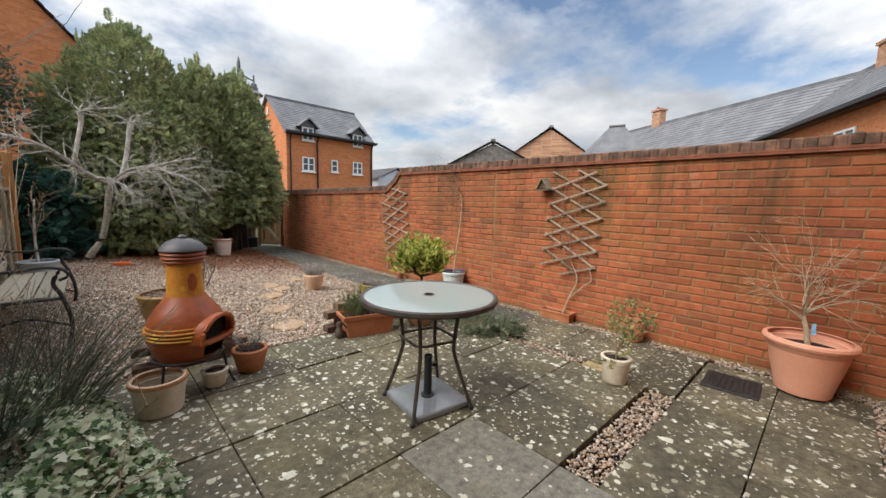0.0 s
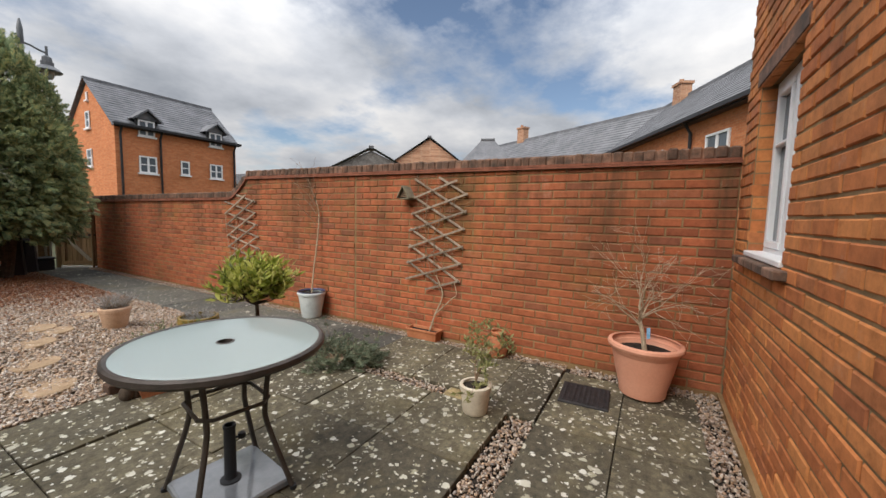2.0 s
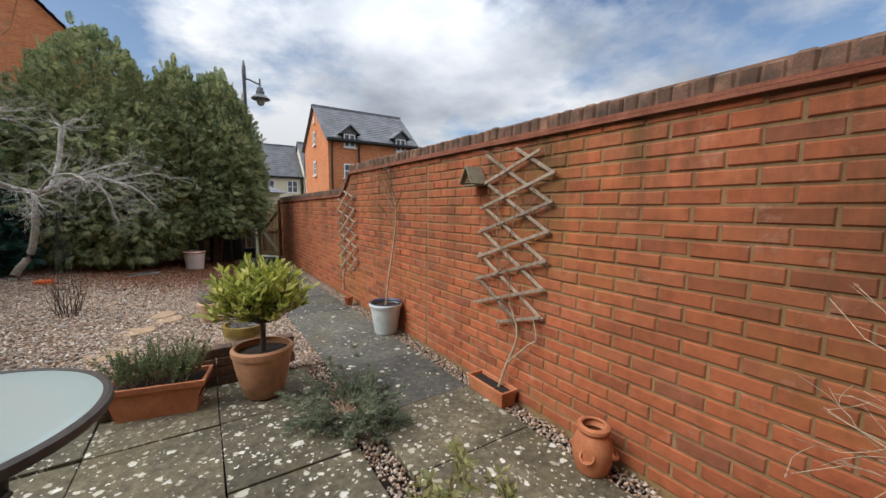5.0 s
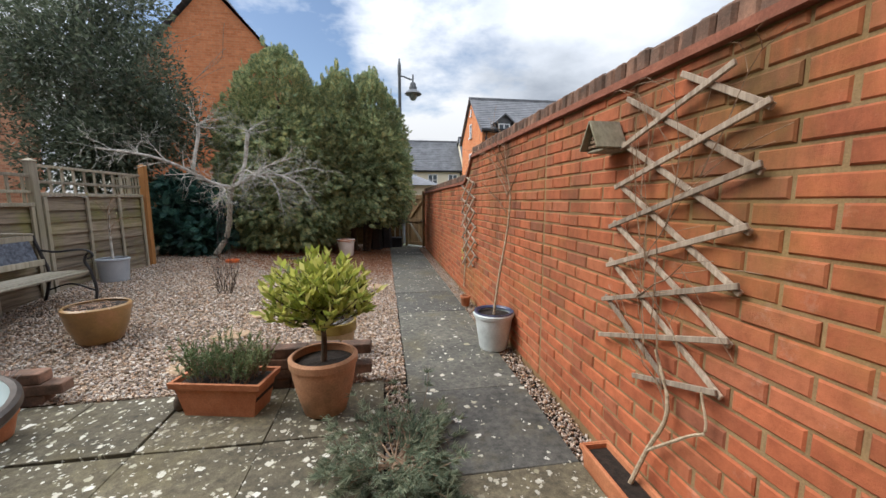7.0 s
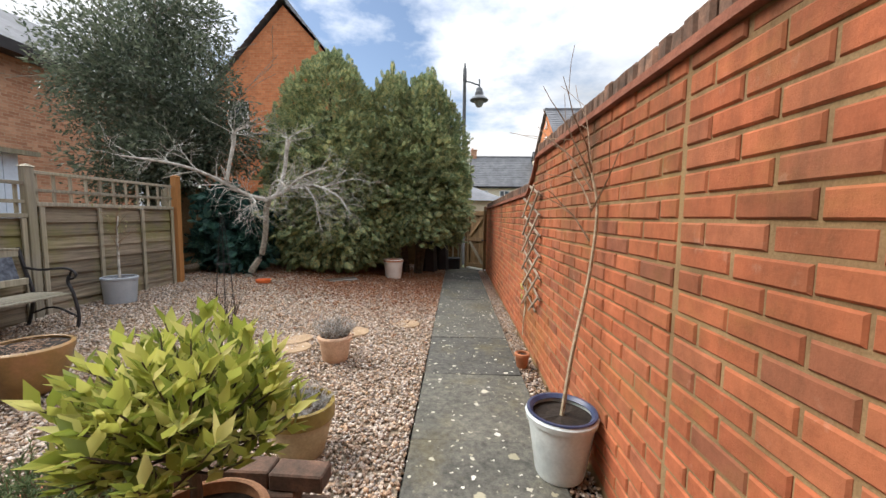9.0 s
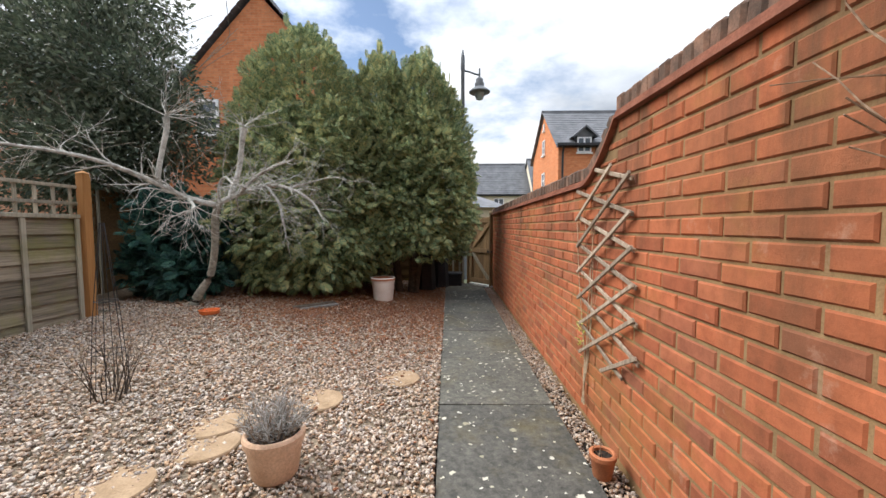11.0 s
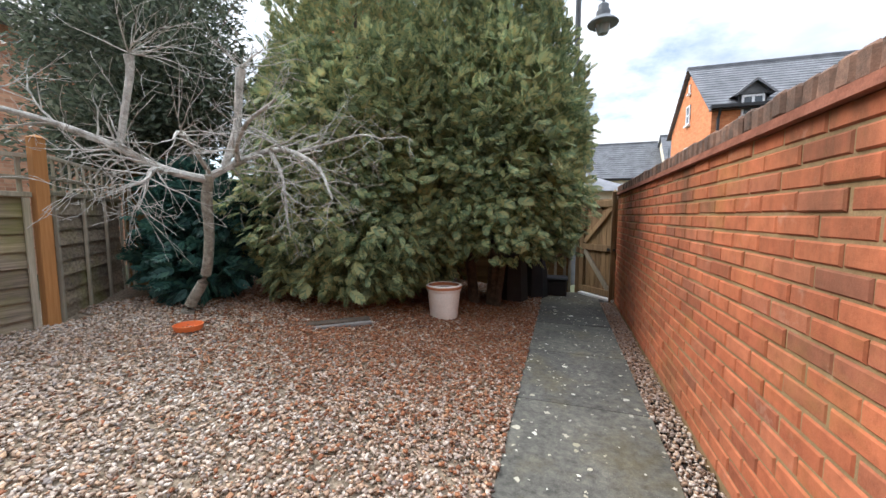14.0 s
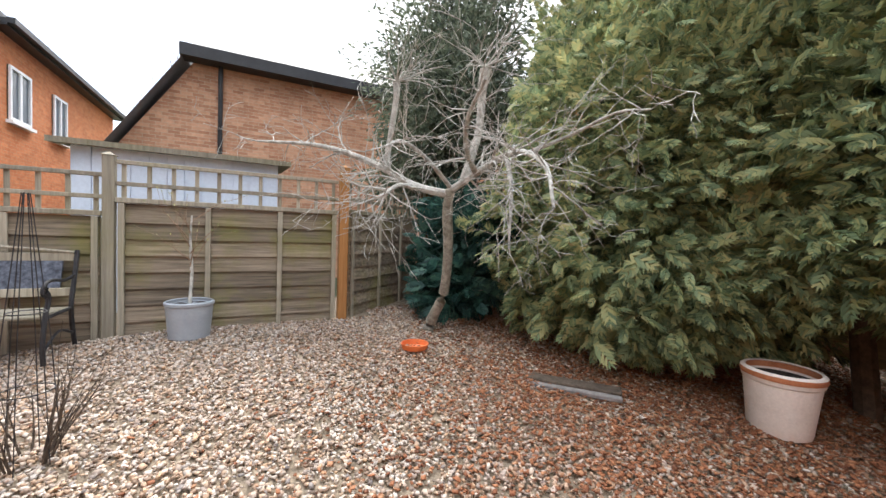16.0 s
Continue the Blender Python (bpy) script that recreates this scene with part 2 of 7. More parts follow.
CAPBRICK = plain("cap_brick", (0.06, 0.045, 0.035), (0.27, 0.15, 0.10), 9, 0.92, 120, 0.5, 0.3, c=(0.14, 0.085, 0.06))
TILE = plain("creasing_tile", (0.20, 0.07, 0.04), (0.36, 0.14, 0.085), 9, 0.85, 120, 0.3, 0.15)
SLAB = slab_material("lichened_slab", (0.062, 0.056, 0.042), (0.165, 0.147, 0.104), 1.0)
PATHSLAB = slab_material("path_slab", (0.075, 0.078, 0.074), (0.145, 0.145, 0.135), 0.24)
CLEANSLAB = slab_material("clean_slab", (0.17, 0.165, 0.145), (0.26, 0.25, 0.22), 0.12)
SANDSLAB = slab_material("sandy_slab", (0.24, 0.19, 0.10), (0.36, 0.29, 0.17), 0.3)
SOILBED = plain("soil", (0.011, 0.008, 0.006), (0.036, 0.026, 0.019), 30, 0.95, 90, 0.8)
BEDFILL = plain("gravel_bed", (0.13, 0.10, 0.07), (0.34, 0.27, 0.19), 40, 0.9, 80, 0.9)
GRAVEL = stone_material("gravel", [(0, (0.17, 0.115, 0.08)), (0.2, (0.46, 0.32, 0.215)), (0.38, (0.56, 0.47, 0.38)), (0.55, (0.34, 0.27, 0.22)), (0.72, (0.66, 0.59, 0.51)), (0.86, (0.20, 0.175, 0.16)), (1, (0.50, 0.33, 0.20))])
LITTER = stone_material("leaf_litter", [(0, (0.10, 0.04, 0.02)), (0.4, (0.24, 0.09, 0.04)), (0.75, (0.33, 0.135, 0.06)), (1, (0.36, 0.20, 0.11))])
DISC = plain("stepping_stone", (0.28, 0.19, 0.11), (0.42, 0.30, 0.19), 9, 0.9, 90, 0.5)
FENCEWOOD = wood("weathered_panel", (0.075, 0.06, 0.045), (0.33, 0.27, 0.195), 0.9, 0.6, 'y')
FENCEBACK = wood("brown_fence", (0.085, 0.05, 0.022), (0.21, 0.125, 0.055), 0.9, 0.1, 'x')
GREYWOOD = wood("grey_wood", (0.19, 0.17, 0.13), (0.40, 0.36, 0.28), 0.9, 0.25, 'z')
NEWPOST = wood("new_orange_post", (0.36, 0.16, 0.05), (0.56, 0.28, 0.10), 0.8, 0.0, 'z')
GATEWOOD = wood("gate_wood", (0.15, 0.095, 0.048), (0.36, 0.235, 0.125), 0.85, 0.12, 'z')
LATHWOOD = wood("trellis_lath", (0.17, 0.125, 0.09), (0.46, 0.385, 0.30), 0.85, 0.0, 'z')
BARK = plain("grey_bark", (0.15, 0.13, 0.10), (0.36, 0.34, 0.28), 22, 0.9, 90, 0.7)
PALEBARK = plain("pale_lichened_bark", (0.24, 0.23, 0.20), (0.60, 0.59, 0.54), 16, 0.9, 100, 0.6)
TWIG = plain("brown_twig", (0.16, 0.10, 0.06), (0.34, 0.24, 0.16), 30, 0.85, 120, 0.3)
PALETWIG = plain("pale_twig", (0.30, 0.23, 0.15), (0.55, 0.45, 0.32), 30, 0.85, 120, 0.3)
DARKBARK = plain("dark_bark", (0.05, 0.038, 0.028), (0.12, 0.09, 0.065), 20, 0.9, 90, 0.6)
TERRA = plain("terracotta", (0.38, 0.13, 0.055), (0.52, 0.21, 0.10), 8, 0.8, 110, 0.25)
TERRAOLD = plain("weathered_terracotta", (0.26, 0.15, 0.08), (0.50, 0.27, 0.15), 7, 0.8, 100, 0.3, c=(0.42, 0.22, 0.12))
PINK = plain("pink_plastic", (0.68, 0.32, 0.21), (0.74, 0.37, 0.25), 4, 0.5, 60, 0.05)
CREAM = plain("cream_glaze", (0.55, 0.47, 0.36), (0.72, 0.66, 0.54), 9, 0.55, 80, 0.15)
TAN = plain("tan_pot", (0.52, 0.33, 0.21), (0.68, 0.48, 0.34), 7, 0.8, 90, 0.25)
BROWNGLAZE = plain("brown_glaze", (0.20, 0.12, 0.045), (0.40, 0.21, 0.10), 5, 0.35, 60, 0.12, c=(0.28, 0.17, 0.06))
OLIVEGLAZE = plain("green_glaze", (0.16, 0.11, 0.025), (0.30, 0.22, 0.06), 9, 0.25, 60, 0.1)
BUFF = plain("buff_clay", (0.40, 0.32, 0.18), (0.55, 0.45, 0.28), 6, 0.7, 80, 0.2)
BLUEGLAZE = plain("pale_blue_glaze", (0.48, 0.54, 0.55), (0.66, 0.72, 0.72), 7, 0.3, 60, 0.1)
NAVY = plain("navy_rim", (0.03, 0.04, 0.09), (0.06, 0.08, 0.15), 7, 0.3, 60, 0.1)
GREYPLASTIC = plain("grey_plastic", (0.30, 0.33, 0.36), (0.37, 0.40, 0.43), 5, 0.5, 60, 0.05)
IVORY = plain("ivory_plastic", (0.68, 0.58, 0.50), (0.80, 0.73, 0.66), 5, 0.6, 70, 0.1)
BLACKPLASTIC = plain("black_plastic", (0.010, 0.011, 0.014), (0.022, 0.024, 0.03), 5, 0.55, 60, 0.1)
IRON = plain("cast_iron", (0.012, 0.012, 0.014), (0.035, 0.034, 0.036), 20, 0.6, 110, 0.4)
BRONZE = plain("bronze_paint", (0.045, 0.038, 0.033), (0.085, 0.07, 0.06), 12, 0.45, 90, 0.08, metal=0.3)
CHIMRED = plain("fired_red_clay", (0.20, 0.035, 0.012), (0.42, 0.115, 0.03), 5, 0.45, 70, 0.15)
CHIMYEL = plain("yellow_ochre_glaze", (0.62, 0.33, 0.035), (0.72, 0.46, 0.07), 6, 0.45, 70, 0.15, c=(0.50, 0.19, 0.03))
SOOT = plain("soot", (0.004, 0.003, 0.003), (0.012, 0.01, 0.008), 9, 0.95, 60, 0.3)
CHARCOAL = plain("charcoal_lid", (0.05, 0.05, 0.055), (0.10, 0.10, 0.11), 9, 0.5, 60, 0.1)
WHITE = plain("white_pvc", (0.74, 0.75, 0.76), (0.82, 0.83, 0.83), 4, 0.35, 40, 0.02)
SLATE = plain("slate_roof", (0.10, 0.105, 0.115), (0.19, 0.195, 0.21), 1.4, 0.6, 14, 0.3, 0.2)
ORANGEBRICK = coursed("orange_brick", (0.50, 0.17, 0.07), (0.60, 0.235, 0.105), (0.50, 0.26, 0.15), 0.15)
TANBRICK = coursed("tan_brick", (0.34, 0.165, 0.10), (0.52, 0.30, 0.19), (0.46, 0.34, 0.24))
RENDERW = plain("cream_render", (0.62, 0.55, 0.42), (0.72, 0.66, 0.53), 0.8, 0.9, 12, 0.1)
SHEDBLUE = plain("pale_blue_paint", (0.52, 0.60, 0.72), (0.62, 0.69, 0.80), 2, 0.7, 30, 0.1)
GUTTER = plain("black_gutter", (0.012, 0.012, 0.013), (0.025, 0.025, 0.028), 4, 0.4, 40, 0.05)
STONEGREY = plain("grey_stone", (0.13, 0.12, 0.115), (0.27, 0.255, 0.24), 5, 0.9, 20, 0.4, 0.2)
LAMPGREY = plain("lamp_grey", (0.10, 0.11, 0.12), (0.16, 0.17, 0.18), 4, 0.5, 40, 0.05, metal=0.2)
PAPERBLUE = plain("blue_tag", (0.12, 0.36, 0.62), (0.35, 0.6, 0.8), 30, 0.5, 60, 0.02)
GRASSLAND = plain("grassland", (0.05, 0.065, 0.03), (0.11, 0.11, 0.06), 0.05, 0.95, 2, 0.3)
NAVYCANVAS = plain("dark_patterned_panel", (0.03, 0.035, 0.05), (0.14, 0.16, 0.20), 26, 0.7, 70, 0.2)
DUTCHFROND = leafy("conifer_frond", [(0.2, (0.12, 0.17, 0.09)), (0.4, (0.24, 0.32, 0.17)), (0.56, (0.35, 0.39, 0.19)), (0.74, (0.46, 0.44, 0.20)), (0.92, (0.50, 0.37, 0.17))], 0.6, 1.3, 0.55)
HOLLYLEAF = leafy("holly_leaf", [(0.25, (0.05, 0.07, 0.05)), (0.5, (0.11, 0.14, 0.09)), (0.8, (0.21, 0.235, 0.17))], 0.35)
MAHONIA = leafy("blue_green_leaf", [(0.25, (0.02, 0.055, 0.048)), (0.55, (0.045, 0.12, 0.10)), (0.8, (0.09, 0.19, 0.13))], 0.4)
BAYLEAF = leafy("bay_leaf", [(0.2, (0.12, 0.165, 0.035)), (0.42, (0.29, 0.34, 0.06)), (0.6, (0.50, 0.51, 0.12)), (0.8, (0.64, 0.60, 0.24))], 0.38)
IVYLEAF = leafy("variegated_ivy_leaf", [(0.2, (0.06, 0.11, 0.045)), (0.38, (0.20, 0.30, 0.13)), (0.5, (0.52, 0.58, 0.40)), (0.8, (0.70, 0.70, 0.56))], 0.45, 1.6, 0.8)
OLIVELEAF = leafy("olive_leaf", [(0.25, (0.16, 0.18, 0.07)), (0.5, (0.33, 0.33, 0.13)), (0.8, (0.50, 0.48, 0.26))], 0.5)
ROSEMARY = leafy("rosemary_needle", [(0.25, (0.07, 0.11, 0.045)), (0.55, (0.16, 0.22, 0.09)), (0.8, (0.30, 0.34, 0.18))], 0.55)
JUNIPER = leafy("juniper_needle", [(0.25, (0.10, 0.135, 0.085)), (0.55, (0.22, 0.26, 0.17)), (0.8, (0.38, 0.40, 0.27))], 0.6)
LAVENDER = leafy("grey_lavender", [(0.25, (0.24, 0.23, 0.21)), (0.55, (0.42, 0.41, 0.39)), (0.8, (0.56, 0.54, 0.54))], 0.7)
BROOM = leafy("grey_green_stem", [(0.25, (0.05, 0.065, 0.045)), (0.55, (0.13, 0.15, 0.11)), (0.8, (0.24, 0.25, 0.19))], 0.7)
DRYLEAF = leafy("dry_leaf", [(0.25, (0.30, 0.17, 0.10)), (0.8, (0.55, 0.40, 0.30))], 0.7)


def glass_material(name, tint, rough, trans):
    s = Nodes(name)
    s.b.inputs["Transmission Weight"].default_value = trans
    s.b.inputs["IOR"].default_value = 1.5
    return s.done(tint, rough, s.noise(9, 3), 0.05, 0.003, 0, 0.6)


TABLEGLASS = glass_material("frosted_table_glass", (0.48, 0.57, 0.56), 0.05, 0.42)
PANE = glass_material("window_glass", (0.10, 0.12, 0.14), 0.05, 0.0)
LAMPGLASS = glass_material("lamp_glass", (0.8, 0.85, 0.85), 0.1, 0.7)
POLISHED = plain("polished_grey_base", (0.15, 0.165, 0.185), (0.23, 0.25, 0.275), 5, 0.09, 90, 0.03, spec=0.7)

# ---------- mesh helpers ----------


class Mesh:
    """Vertices and faces gathered for one mesh."""

    def __init__(self):
        self.v, self.f = [], []

    def add(self, vs, fs):
        o = len(self.v)
        self.v += [tuple(p) for p in vs]
        self.f += [tuple(i + o for i in f) for f in fs]
        return self

    def box(self, x0, x1, y0, y1, z0, z1, m=None):
        vs = [Vector((x, y, z)) for z in (z0, z1) for x, y in ((x0, y0), (x1, y0), (x1, y1), (x0, y1))]
        if m is not None:
            vs = [m @ p for p in vs]
        return self.add(vs, [(3, 2, 1, 0), (4, 5, 6, 7), (0, 1, 5, 4), (1, 2, 6, 5), (2, 3, 7, 6), (3, 0, 4, 7)])

    def chamfer_box(self, x0, x1, y0, y1, z0, z1, c=0.006, m=None):
        xs, ys, zs = (x0, x1), (y0, y1), (z0, z1)
        vs, ix = [], {}
        for i in (0, 1):
            for j in (0, 1):
                for k in (0, 1):
                    for a in range(3):
                        p = [xs[i], ys[j], zs[k]]
                        d = [c if i == 0 else -c, c if j == 0 else -c, c if k == 0 else -c]
                        for b in range(3):
                            if b != a:
                                p[b] += d[b]
                        ix[i, j, k, a] = len(vs)
                        vs.append(Vector(p))
        fs = []
        for a in range(3):
            b, d = (a + 1) % 3, (a + 2) % 3
            for s in (0, 1):
                q = []
                for u, w in ((0, 0), (1, 0), (1, 1), (0, 1)):
                    key = [0, 0, 0]
                    key[a], key[b], key[d] = s, u, w
                    q.append(ix[(*key, a)])
                fs.append(tuple(q if s else q[::-1]))
            for u in (0, 1):
                for w in (0, 1):
                    k0, k1 = [0, 0, 0], [0, 0, 0]
                    k0[b] = k1[b] = u
                    k0[d] = k1[d] = w
                    k1[a] = 1
                    fs.append((ix[(*k0, b)], ix[(*k1, b)], ix[(*k1, d)], ix[(*k0, d)]))
        for key in [(i, j, k) for i in (0, 1) for j in (0, 1) for k in (0, 1)]:
            fs.append(tuple(ix[(*key, a)] for a in range(3)))
        if m is not None:
            vs = [m @ p for p in vs]
        return self.add(vs, fs)

    def lathe(self, prof, n=28, centre=(0, 0, 0), squash=1.0):
        """prof: (radius, z) from the bottom up; closed where the radius is 0."""
        vs, fs = [], []
        for r, z in prof:
            for i in range(n):
                a = 2 * math.pi * i / n
                vs.append((centre[0] + r * math.cos(a), centre[1] + r * squash * math.sin(a), centre[2] + z))
        for k in range(len(prof) - 1):
            for i in range(n):
                j = (i + 1) % n
                fs.append((k * n + i, k * n + j, (k + 1) * n + j, (k + 1) * n + i))
        ring = prof[0] == prof[-1]
        if prof[0][0] > 0 and not ring:
            fs.append(tuple(range(n - 1, -1, -1)))
        if prof[-1][0] > 0 and not ring:
            fs.append(tuple(range((len(prof) - 1) * n, len(prof) * n)))
        return self.add(vs, fs)

    def tube(self, pts, radii, n=6, closed=False):
        pts = [Vector(p) for p in pts]
        if not isinstance(radii, (list, tuple)):
            radii = [radii] * len(pts)
        vs, fs = [], []
        for i, p in enumerate(pts):
            a = pts[i - 1] if i > 0 or closed else p
            b = pts[(i + 1) % len(pts)] if i < len(pts) - 1 or closed else p
            t = (b - a)
            t = t.normalized() if t.length > 1e-9 else Vector((0, 0, 1))
            u = t.cross(Vector((0, 0, 1)) if abs(t.z) < 0.9 else Vector((1, 0, 0))).normalized()
            w = t.cross(u)
            for k in range(n):
                q = 2 * math.pi * k / n
                vs.append(p + radii[i] * (math.cos(q) * u + math.sin(q) * w))
        m = len(pts)
        for i in range(m if closed else m - 1):
            for k in range(n):
                fs.append((i * n + k, i * n + (k + 1) % n, ((i + 1) % m) * n + (k + 1) % n, ((i + 1) % m) * n + k))
        if not closed:
            fs += [tuple(range(n)), tuple(range((m - 1) * n, m * n))[::-1]]
        return self.add(vs, fs)

    def prism(self, poly, d, m=None):
        """poly: (x, z) outline, drawn out along y by d."""
        n = len(poly)
        vs = [Vector((x, 0, z)) for x, z in poly] + [Vector((x, d, z)) for x, z in poly]
        if m is not None:
            vs = [m @ p for p in vs]
        fs = [tuple(range(n)), tuple(range(2 * n - 1, n - 1, -1))] + [((i + 1) % n, i, n + i, n + (i + 1) % n) for i in range(n)]
        return self.add(vs, fs)

    def data(self, name, material, smooth=False):
        me = bpy.data.meshes.new(name)
        me.from_pydata(self.v, [], self.f)
        bm = bmesh.new()
        bm.from_mesh(me)
        bmesh.ops.recalc_face_normals(bm, faces=bm.faces)
        bm.to_mesh(me)
        bm.free()
        me.materials.append(material)
        if smooth:
            me.polygons.foreach_set("use_smooth", [True] * len(me.polygons))
            me.set_sharp_from_angle(angle=radians(38))
        return me


def bulk(name, V, F, material):
    """A large mesh from arrays: V (n, 3), F (m, k)."""
    me = bpy.data.meshes.new(name)
    m, k = F.shape
    me.vertices.add(len(V))
    me.vertices.foreach_set("co", np.ascontiguousarray(V, dtype=np.float32).ravel())
    me.loops.add(m * k)
    me.loops.foreach_set("vertex_index", np.ascontiguousarray(F, dtype=np.int32).ravel())
    me.polygons.add(m)
    me.polygons.foreach_set("loop_start", np.arange(0, m * k, k, dtype=np.int32))
    me.update(calc_edges=True)
    me.materials.append(material)
    return me


def thing(name, at, label, category, group="", rz=0.0):
    ob = new(name)
    ob.empty_display_size = 0.1
    ob.matrix_world = pose(*at, 0, 0, rz)
    return tagged(ob, label, category, group)


def part(name, me, material, parent, label="", smooth=False, kind=""):
    data = me.data(name, material, smooth) if isinstance(me, Mesh) else me
    ob = new(name, data)
    ob.parent = parent
    if label or kind:
        tagged(ob, label=label, kind=kind)
    return ob


def single(name, me, material, label, category, kind="", smooth=False, group=""):
    data = me.data(name, material, smooth) if isinstance(me, Mesh) else me
    return tagged(new(name, data), label, category, group, kind)


RNG = np.random.default_rng(7)
LEAF = (np.array([(0, 0, 0), (0.45, 0.19, 0.05), (1, 0, 0), (0.45, -0.19, 0.05), (0.5, 0, -0.02)], float), np.array([(0, 4, 1), (4, 2, 1), (0, 3, 4), (3, 2, 4)]))
NEEDLE = (np.array([(0, 0.05, 0), (1, 0, 0), (0, -0.05, 0), (0.1, 0, 0.07)], float), np.array([(0, 1, 3), (1, 2, 3)]))


def frond_template():
    """A flat spray: a drooping midrib with paired, forked side sprays and gaps between them."""
    vs, fs = [], []
    for i in range(5):
        s = 0.04 + 0.19 * i
        l = 0.50 * (1 - 0.60 * abs(i - 1.3) / 3.7)
        for sgn in (1, -1):
            o = len(vs)
            d = -0.14 * s
            vs += [(s - 0.03, 0, d), (s + 0.55 * l, sgn * 0.50 * l, 0.03 + d), (s + 0.70 * l, sgn * l, -0.06 + d), (s + 1.05 * l, sgn * 0.62 * l, -0.05 + d), (s + 0.10, 0, d)]
            fs += [(o, o + 1, o + 4), (o, o + 2, o + 1), (o + 1, o + 3, o + 4)]
    o = len(vs)
    vs += [(0.80, 0.07, -0.11), (1.18, 0, -0.24), (0.80, -0.07, -0.11)]
    fs += [(o, o + 1, o + 2)]
    return np.array(vs), np.array(fs)


def ivy_template():
    a = [(0, 0), (0.1, 0.42), (0.42, 0.33), (0.62, 0.45), (0.68, 0.2), (1, 0), (0.68, -0.2), (0.62, -0.45), (0.42, -0.33), (0.1, -0.42)]
    vs = [(x, y, 0.12 * abs(y)) for x, y in a] + [(0.45, 0, -0.03)]
    return np.array(vs), np.array([(i, (i + 1) % 10, 10) for i in range(10)])


FROND, IVY = frond_template(), ivy_template()


def scatter(template, P, D, S, roll=None, up=(0, 0, 1)):
    """Copies of a small shape at P, pointing along D, sized S, joined into arrays."""
    tv, tf = template
    n = len(P)
    D = D / np.maximum(np.linalg.norm(D, axis=1, keepdims=True), 1e-6)
    U = np.broadcast_to(np.asarray(up, float), (n, 3)) + RNG.normal(0, 0.35, (n, 3))
    Y = np.cross(U, D)
    Y /= np.maximum(np.linalg.norm(Y, axis=1, keepdims=True), 1e-6)
    Z = np.cross(D, Y)
    if roll is not None:
        c, s = np.cos(roll)[:, None], np.sin(roll)[:, None]
        Y, Z = Y * c + Z * s, Z * c - Y * s
    S = np.asarray(S).reshape(n, 1, 1)
    V = P[:, None, :] + S * (tv[None, :, 0:1] * D[:, None] + tv[None, :, 1:2] * Y[:, None] + tv[None, :, 2:3] * Z[:, None])
    F = tf[None] + (np.arange(n) * len(tv))[:, None, None]
    return V.reshape(-1, 3), F.reshape(-1, tf.shape[1])


def branching(start, direction, length, radius, depth, rnd, wander=0.25, droop=0.0, kids=3, spread=0.7, out=None, tips=None, shrink=0.6):
    """Limbs with side shoots, as polylines with radii."""
    out = [] if out is None else out
    p, d = Vector(start), Vector(direction).normalized()
    n = max(3, int(length / 0.06))
    n = min(n, 9)
    pts, rad = [p.copy()], [radius]
    for i in range(n):
        d = (d + Vector((rnd.gauss(0, wander), rnd.gauss(0, wander), rnd.gauss(0, wander) - droop)) * 0.5).normalized()
        p = p + d * (length / n)
        pts.append(p.copy())
        rad.append(radius * (1 - 0.72 * (i + 1) / n))
        if depth > 0 and i >= 1 and rnd.random() < kids / n:
            side = (d + Vector((rnd.gauss(0, spread), rnd.gauss(0, spread), rnd.gauss(0, spread)))).normalized()
            branching(p, side, length * rnd.uniform(0.4, 0.75) * shrink / 0.6, rad[-1] * 0.7, depth - 1, rnd, wander, droop, kids, spread, out, tips, shrink)
    out.append((pts, rad))
    if tips is not None:
        tips.append((p.copy(), d.copy()))
    return out


def limbs(polys, n=5, least=0.0012):
    me = Mesh()
    for pts, rad in polys:
        me.tube(pts, [max(r, least) for r in rad], n)
    return me


def smooth_line(pts, k=4):
    """Catmull-Rom through a few points (x, y, z, r)."""
    q = [Vector(p) for p in pts]
    q = [2 * q[0] - q[1]] + q + [2 * q[-1] - q[-2]]
    res = []
    for i in range(1, len(q) - 2):
        for j in range(k):
            t = j / k
            res.append(0.5 * (2 * q[i] + (q[i + 1] - q[i - 1]) * t + (2 * q[i - 1] - 5 * q[i] + 4 * q[i + 1] - q[i + 2]) * t * t + (3 * q[i] - q[i - 1] - 3 * q[i + 1] + q[i + 2]) * t ** 3))
    res.append(q[-2])
    return [p.to_3d() if len(p) == 4 else p for p in res], [p[3] for p in res]


# ---------- plan ----------
WX = 4.155                # face of the garden wall
HY = -0.38                # face of the house wall
COURSE, PITCH = 0.0740, 0.222
SLABPITCH = 0.59


def bed_z(x, y):
    """Height of the gravel, which climbs towards the fence."""
    s = min(max((y - 3.2) / 2.8, 0.0), 1.0)
    return min(0.088 * max(2.95 - x, 0.0), 0.27) * (s * s * (3 - 2 * s))


def wall_top(y):
    """Underside of the creasing: high by the house, a swept ramp, then low to the gate."""
    hi = 1.735 + 0.010 * max(min(y, 5.4) - 1.0, 0.0)
    if y < 5.40:
        return hi
    lo = 1.478 - 0.006 * (y - 6.0)
    t = min((y - 5.40) / 0.46, 1.0)
    return lo + (hi - lo) * (1 - t) ** 1.55


